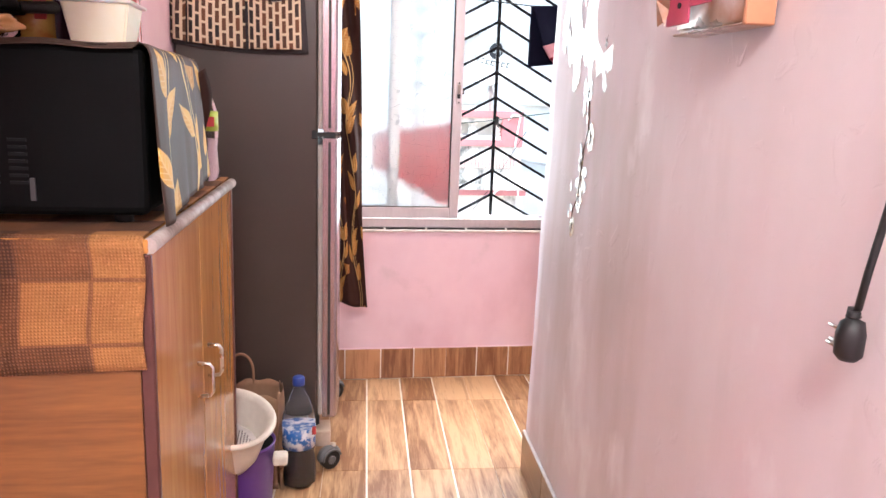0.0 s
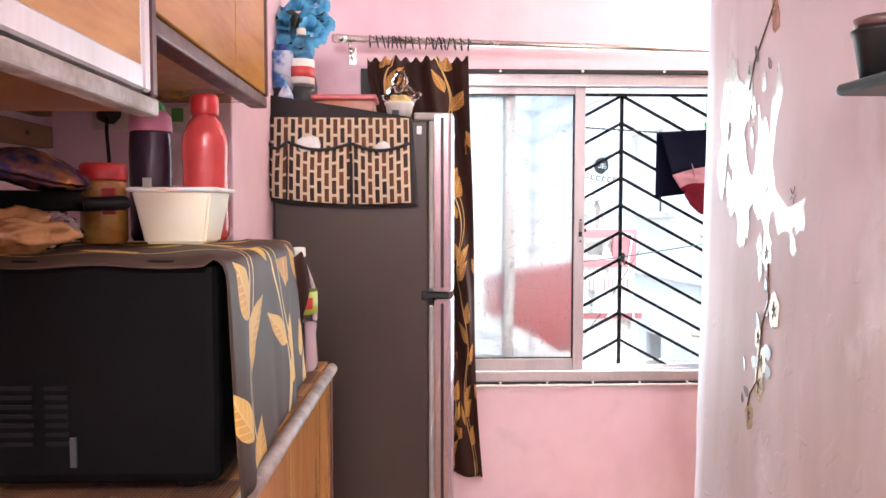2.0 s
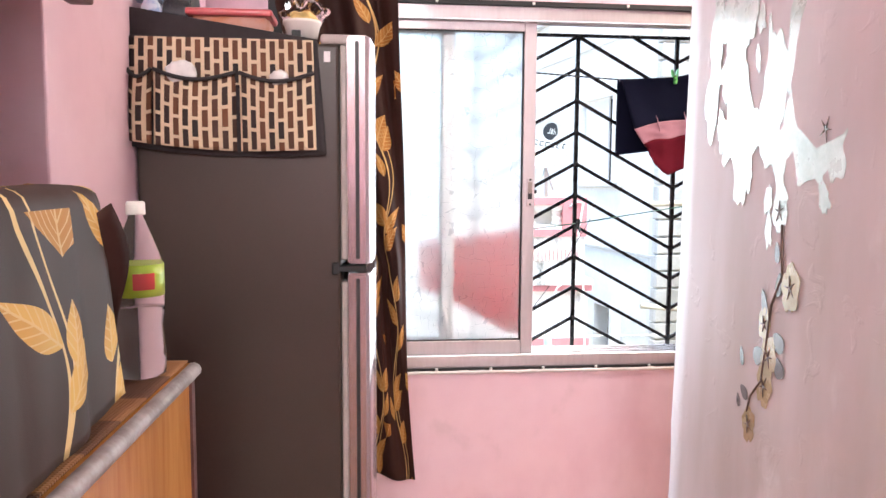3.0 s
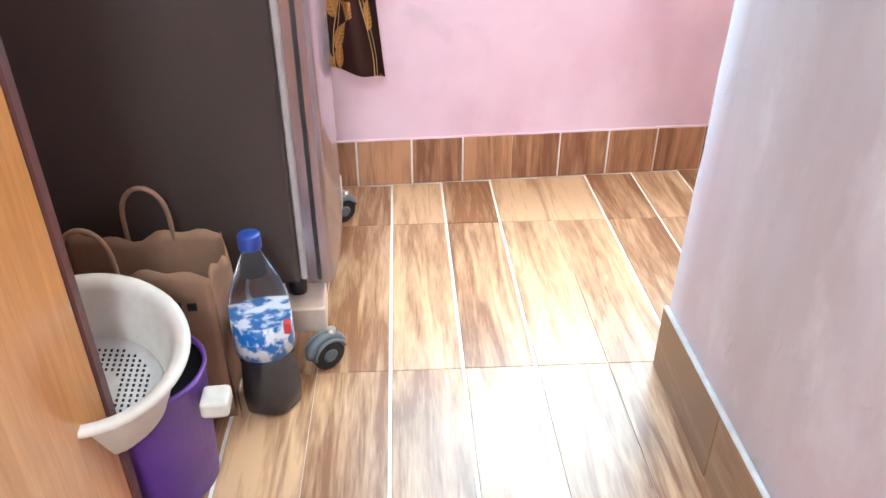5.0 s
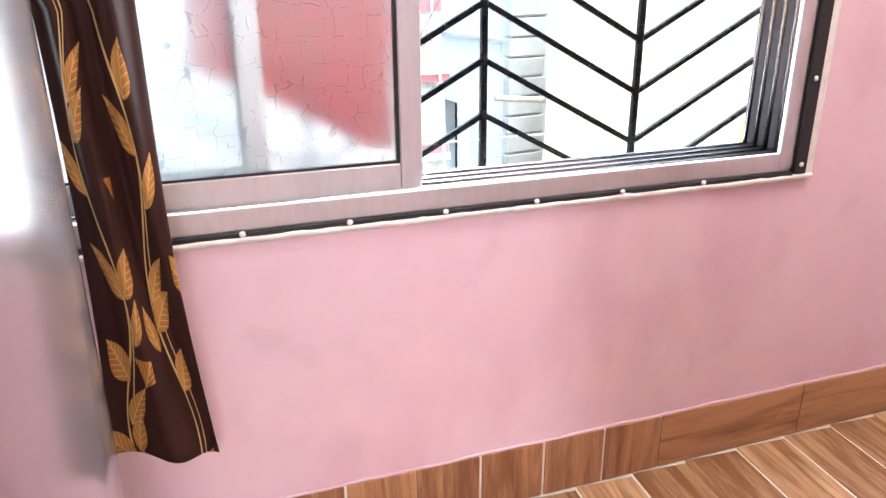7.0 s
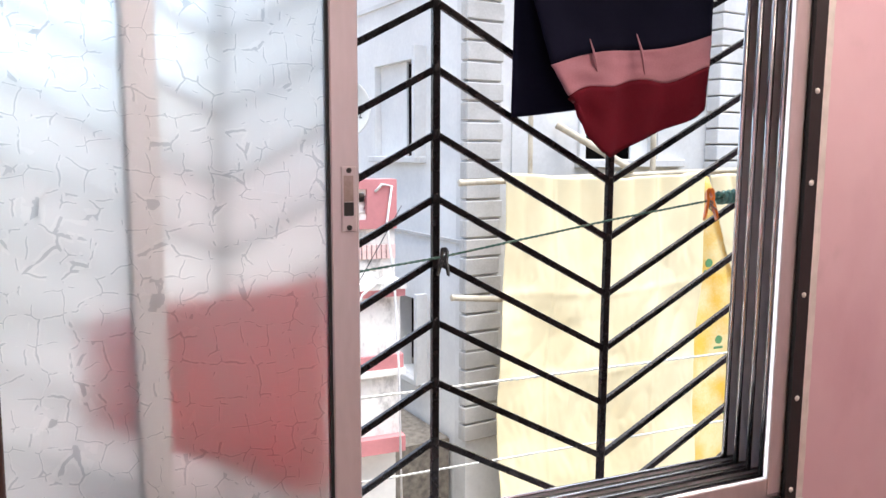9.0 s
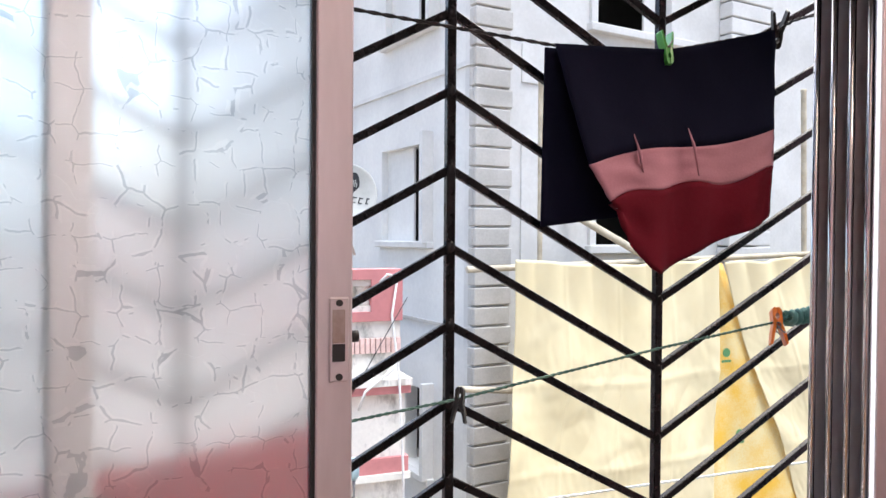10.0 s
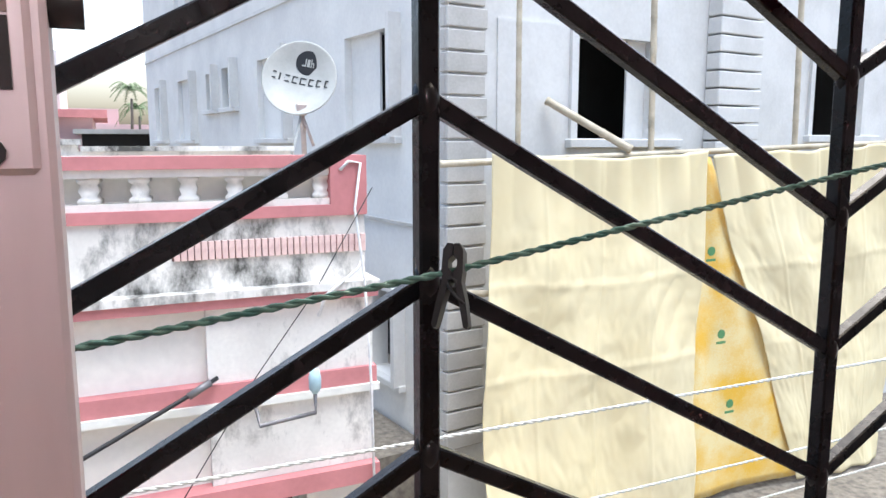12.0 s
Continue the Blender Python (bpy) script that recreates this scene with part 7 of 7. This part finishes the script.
brick_me = mesh_of("vent_brick", box_bm(-0.0148, 0.0148, -0.012, 0.012, -0.05, 0.05, bevel=0.002, seg=1), mat("old_pink_brick", (0.74, 0.55, 0.50), 0.85, col2=(0.64, 0.44, 0.40), scale=20))
for i in range(30):
    o = new("vent_brick", brick_me)
    o.parent, o.matrix_parent_inverse = hs, hs.matrix_world.inverted()
    o.matrix_basis = pose(1.855 - i * 0.0355, 7.205, 0.70)
part("vent_slot", box_bm(0.80, HX1 - 0.005, 7.2085, 7.2105, 0.65, 0.75), M_EDGE, hs)
# dark panel stands for the shade in the gap below
part("shop_gap_shade", box_bm(HX0, 1.45, 7.45, 7.52, -3.2, -0.76), M_ROOMDK, hs, "near-black panel for the shade in the opening under the house")
part("hook_rod", tube(bmesh.new(), [(1.19, 7.2, -0.17), (1.19, 7.05, -0.20), (1.19, 7.0, -0.25), (1.50, 7.0, -0.22), (1.50, 7.0, -0.10)], 0.012, 8), M_GALV0, hs)
part("lamp_shade", lathe(bmesh.new(), [(0.012, -0.09), (0.034, -0.06), (0.036, 0.0), (0.025, 0.05), (0.0001, 0.06)], (1.50, 7.0, -0.02), 14), mat("pale_blue_plastic", (0.40, 0.55, 0.60), 0.5, scale=10), hs)
cab_w = thing("service_cable", (-0.4, 7.1, -0.4), "black service cable slung to the house wall", "cable")
part("cable", tube(bmesh.new(), [(-3, 6.9, -1.1), (-0.6, 7.0, -0.62), (0.26, 7.05, -0.33), (0.9, 7.12, -0.04), (1.0, 7.16, 0.0)], 0.013, 8), M_BLACK, cab_w)
part("joint", tube(bmesh.new(), [(0.84, 7.11, -0.07), (0.96, 7.13, -0.01)], 0.022, 8), M_GALV0, cab_w)
for i, q in enumerate(([(1.72, 7.185, 1.12), (1.77, 7.18, 1.17), (1.84, 7.18, 1.16), (1.80, 7.17, 0.9), (1.83, 7.1, 0.5), (1.86, 7.1, -0.1), (1.88, 7.1, -1.2)], [(1.84, 7.16, 0.62), (1.80, 7.12, 0.56), (1.6, 7.10, 0.42), (1.56, 7.12, 0.30)], [(1.9, 7.15, 1.02), (1.55, 7.13, 0.45), (1.2, 7.1, 0.0), (0.6, 7.05, -0.9)])):
    wt = thing("loose_wire", q[0], "thin loose wire along the house wall", "cable", "loose wires")
    part("wire", tube(bmesh.new(), q, 0.009 if i < 2 else 0.003, 6), M_WHITE if i < 2 else M_BLACK, wt)
bt = thing("terrace_wall", (0, 8.9, 0.485), "low weathered wall across the neighbour's terrace", "wall")
part("wall", box_bm(-5, 0.33, 8.8, 8.95, 0.485, 1.26), M_STAIN2, bt)
part("wall", box_bm(0.33, 1.8, 8.8, 8.95, 0.485, 1.215), M_STAIN2, bt)
part("coping", box_bm(-5, 0.35, 8.76, 8.99, 1.26, 1.30), M_STAIN, bt)
part("coping", box_bm(0.35, 1.82, 8.76, 8.99, 1.215, 1.25), M_STAIN, bt)

# dish on its bracket
M_DISH = mat("grey_white_dish", (0.42, 0.42, 0.39), 0.55, col2=(0.36, 0.36, 0.33), scale=8, fine=60)
M_GALV = mat("rusty_galvanised_tube", (0.55, 0.45, 0.40), 0.5, 0.3, scale=20)
dish = thing("satellite_dish", (1.93, 9.0, 0.485), "grey-white satellite dish with black lettering on a post", "satellite dish")
DM = look((1.93, 9.0, 1.785), (1.93 + 0.42, 9.0 + 1.0, 1.785 - 0.35)) @ pose(0, 0, 0, 0, 0, -12)
db = bmesh.new()
prof = [(0.001, -0.075), (0.08, -0.070), (0.16, -0.052), (0.23, -0.025), (0.285, 0.0), (0.297, 0.004), (0.297, -0.006), (0.285, -0.010), (0.23, -0.035), (0.16, -0.062), (0.08, -0.080), (0.001, -0.085)]
lathe(db, prof, seg=48, sx=1.0, sy=1.04)
db.transform(DM)
part("reflector", db, M_DISH, dish)
part("feed_arm", tube(bmesh.new(), [(1.93, 8.98, 1.56), (1.95, 9.0, 1.40), (1.97, 9.0, 0.485)], 0.022, 10), M_GALV, dish)
part("stay", tube(bmesh.new(), [(1.93, 8.97, 1.50), (1.84, 8.9, 1.2), (1.80, 8.88, 0.50)], 0.010, 8), M_DISH, dish)
part("stay", tube(bmesh.new(), [(1.94, 8.98, 1.50), (2.02, 8.95, 1.25)], 0.012, 8), M_GALV, dish)
part("bracket", box_bm(1.89, 1.97, 8.93, 9.02, 1.49, 1.58, bevel=0.008, seg=1), M_GALV, dish)


M_INK = mat("black_print", (0.012, 0.012, 0.013), 0.5, scale=30)
disc = tube(bmesh.new(), [(0, 0, 0), (0, 0, 0.004)], 0.098, 36)
disc.transform(DM @ pose(0.03, 0.150, -0.050, 15, 0, 0))
part("printed_disc", disc, M_INK, dish, "black printed disc")
# black bar lettering stands in for the maker's name
lx = -0.20
for w in (0.042, 0.010, 0.040, 0.034, 0.042, 0.036, 0.042, 0.038):
    bl = bmesh.new()
    if w < 0.02:
        bbox(bl, lx, lx + 0.010, -0.024, 0.024, 0, 0.004)
    else:
        bbox(bl, lx, lx + 0.008, -0.024, 0.024, 0, 0.003)
        bbox(bl, lx + 0.008, lx + w, 0.016, 0.024, 0, 0.003)
        bbox(bl, lx + 0.008, lx + w, -0.024, -0.016, 0, 0.003)
    xm = lx + w / 2
    bl.transform(DM @ Matrix.Diagonal((1.22, 1.22, 1, 1)) @ pose(0, 0.0, -0.0735 + 1.35 * xm * xm, 0, 0, 0))
    part("printed_bar", bl, M_INK, dish)
    lx += w + 0.017
dsm = bmesh.new()
for a in ((-0.045, -0.018, -0.03, -0.018), (-0.022, -0.014, -0.03, 0.035), (-0.006, 0.016, -0.03, 0.03), (0.024, 0.031, -0.03, 0.035), (0.031, 0.046, 0.0, 0.008), (0.042, 0.049, -0.03, 0.008)):
    bbox(dsm, a[0], a[1], a[2], a[3], 0.004, 0.006)
dsm.transform(DM @ pose(0.03, 0.150, -0.050, 15, 0, 0))
part("disc_print", dsm, M_DISH, dish)

# far things: pink house, palm and haze of roofs
fh = thing("far_house", (-1.5, 30, -2.2), "pink far-off house with a flat roof", "house")
M_FARP = mat("far_pink_paint", (0.66, 0.45, 0.44), 0.8, scale=0.5)
part("wall", box_bm(-6, 0.05, 30, 36, -3.2, 2.1), M_FARP, fh)
part("roof", box_bm(-6.3, 0.5, 29.6, 36.3, 2.1, 2.35), M_ROSE, fh)
part("upper_wall", box_bm(-6, -0.9, 31, 36, 2.35, 4.3), M_GREYL, fh)
fh2 = thing("far_house", (1, 60, -2.2), "pale far-off house with a stepped roof", "house")
part("wall", box_bm(-3, 3.2, 60, 66, -3.2, 2.6), M_FARP, fh2)
part("upper_wall", box_bm(-2, 1.2, 61, 66, 2.6, 3.7), M_FARP, fh2)
shed = thing("tin_shed", (1.2, 28, -2.2), "dark low roof behind the terrace", "shed")
sbm = box_bm(-0.2, 3.0, 27, 30, -3.2, 1.55)
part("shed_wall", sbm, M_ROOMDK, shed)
part("shed_roof", box_bm(-0.4, 3.2, 26.6, 30.3, 1.55, 1.68), M_GREYD, shed)
M_PALM = mat("palm_leaf", (0.07, 0.12, 0.04), 0.6, col2=(0.10, 0.15, 0.06), scale=3)
M_BARK = mat("palm_bark", (0.18, 0.15, 0.12), 0.9, scale=4, bump=0.6)
for px_, py_, top in ((1.55, 42, 3.9), (2.0, 46, 3.2)):
    palm = thing("palm_tree", (px_, py_, -2.2), "tall slim palm with a feathery crown", "tree", "palms")
    part("trunk", tube(bmesh.new(), [(px_ + 0.05 * math.sin(i), py_, -3.2 + (top + 2.7) * i / 8) for i in range(9)], [0.11 - 0.006 * i for i in range(9)], 8), M_BARK, palm)
    rp = random.Random(int(py_))
    cr = bmesh.new()
    for i in range(15):
        a = i * 2.4
        el = 0.2 + 0.9 * rp.random()
        L = 0.9 + 0.4 * rp.random()
        spine = []
        for k in range(7):
            f = k / 6
            spine.append(Vector((px_ + math.cos(a) * L * f, py_ + math.sin(a) * L * f, top + L * (el * f - 1.1 * f * f))))
        tube(cr, spine, 0.012, 4)
        for k in range(1, 7):
            for sgn in (-1, 1):
                for h in (0, 0.5):
                    p = spine[k - 1].lerp(spine[k], h)
                    dv = Vector((-math.sin(a) * sgn, math.cos(a) * sgn, -0.55)) * (0.30 * (1 - 0.1 * k))
                    q = p + dv
                    w = (spine[k] - spine[k - 1]).normalized() * 0.03
                    cr.faces.new([cr.verts.new(c) for c in (p - w, p + w, q)])
    part("crown", cr, M_PALM, palm)

# ---- floor tiles and skirting pieces ----
floor_ob = bpy.data.objects["floor"]
TR = Matrix.Translation((0.266, 3.30, 0)) @ Matrix.Rotation(radians(-3.6), 4, "Z")
TW, TLEN = 0.15, 0.613
plank_cache = {}


def plank_mesh(w, l):
    key = (round(w, 3), round(l, 3))
    if key not in plank_cache:
        plank_cache[key] = mesh_of("tile_plank", box_bm(-w / 2, w / 2, -l / 2, l / 2, -0.004, 0.0, bevel=0.0008, seg=1), M_PLANK)
    return plank_cache[key]


for i in range(-9, 14):
    g0 = 0.0006 if i % 4 == 2 else 0.0035
    g1 = 0.0006 if (i + 1) % 4 == 2 else 0.0035
    for j in range(-1, 8):
        v1 = -0.262 - TLEN * (j - 1)
        v0 = v1 - TLEN
        c = TR @ Vector(((i + 0.5) * TW, (v0 + v1) / 2, 0))
        a, b = v0 + 0.0007, v1 - 0.0007
        if c.x < -0.9 or c.x > 2.1 or c.y < -1.3:
            continue
        top = TR @ Vector(((i + 0.5) * TW, b, 0))
        if top.y > 3.297:
            b -= top.y - 3.294
        if b - a < 0.04:
            continue
        u0, u1 = i * TW + g0, (i + 1) * TW - g1
        o = new("tile_plank", plank_mesh(u1 - u0, b - a))
        o.parent = floor_ob
        o.matrix_basis = TR @ pose((u0 + u1) / 2, (a + b) / 2, 0)
wall_n = bpy.data.objects["wall_north"]
SX = [-0.29, -0.14, 0.014, 0.178, 0.332, 0.483, 0.630, 0.783, 0.937, 1.088]
for k, (a, b) in enumerate(zip(SX, SX[1:])):
    g0 = 0.0006 if k in (1, 5, 9) else 0.003
    g1 = 0.0006 if k in (0, 4, 8) else 0.003
    part("skirting_tile", box_bm(-(b - a) / 2 + g0, (b - a) / 2 - g1, -0.010, 0, 0, 0.142, bevel=0.001, seg=1), M_PLANKZ, wall_n).matrix_basis = pose((a + b) / 2, WY, 0)
for a, b in ((1.090, 1.508), (1.510, 1.93), (1.932, 2.198), (-0.551, -0.292)):
    part("skirting_tile", box_bm(-(b - a) / 2, (b - a) / 2, -0.010, 0, 0, 0.142, bevel=0.001, seg=1), M_PLANKX, wall_n).matrix_basis = pose((a + b) / 2, WY, 0)
part("skirting_grout", box_bm(-0.55, 2.199, WY - 0.007, WY, 0, 0.140), M_GROUT, wall_n)
part("skirting_cap", tube(bmesh.new(), [(-0.55 + 2.75 * i / 60, WY - 0.004 + 0.001 * math.sin(i), 0.144 + 0.001 * math.sin(i * 2.3)) for i in range(61)], 0.0035, 6), M_PINK, wall_n)
y1 = 2.392
ang = math.degrees(math.atan(0.07))
while y1 > -1.5:
    L = 0.30 if y1 > 2.3 else 0.40
    c = y1 - L / 2
    part("skirting_tile", box_bm(-0.012, 0.0, -L / 2 + 0.001, L / 2, 0, 0.145, bevel=0.001, seg=1), M_PLANKO, partition).matrix_basis = pose(pw(c) + 0.0005, c, 0, 0, 0, -ang)
    y1 -= L
part("skirting_cap", tube(bmesh.new(), [(pw(y) - 0.007, y, 0.147) for y in (-1.5, 0, 1.2, 2.388)], 0.0055, 6), M_WHITE, partition)
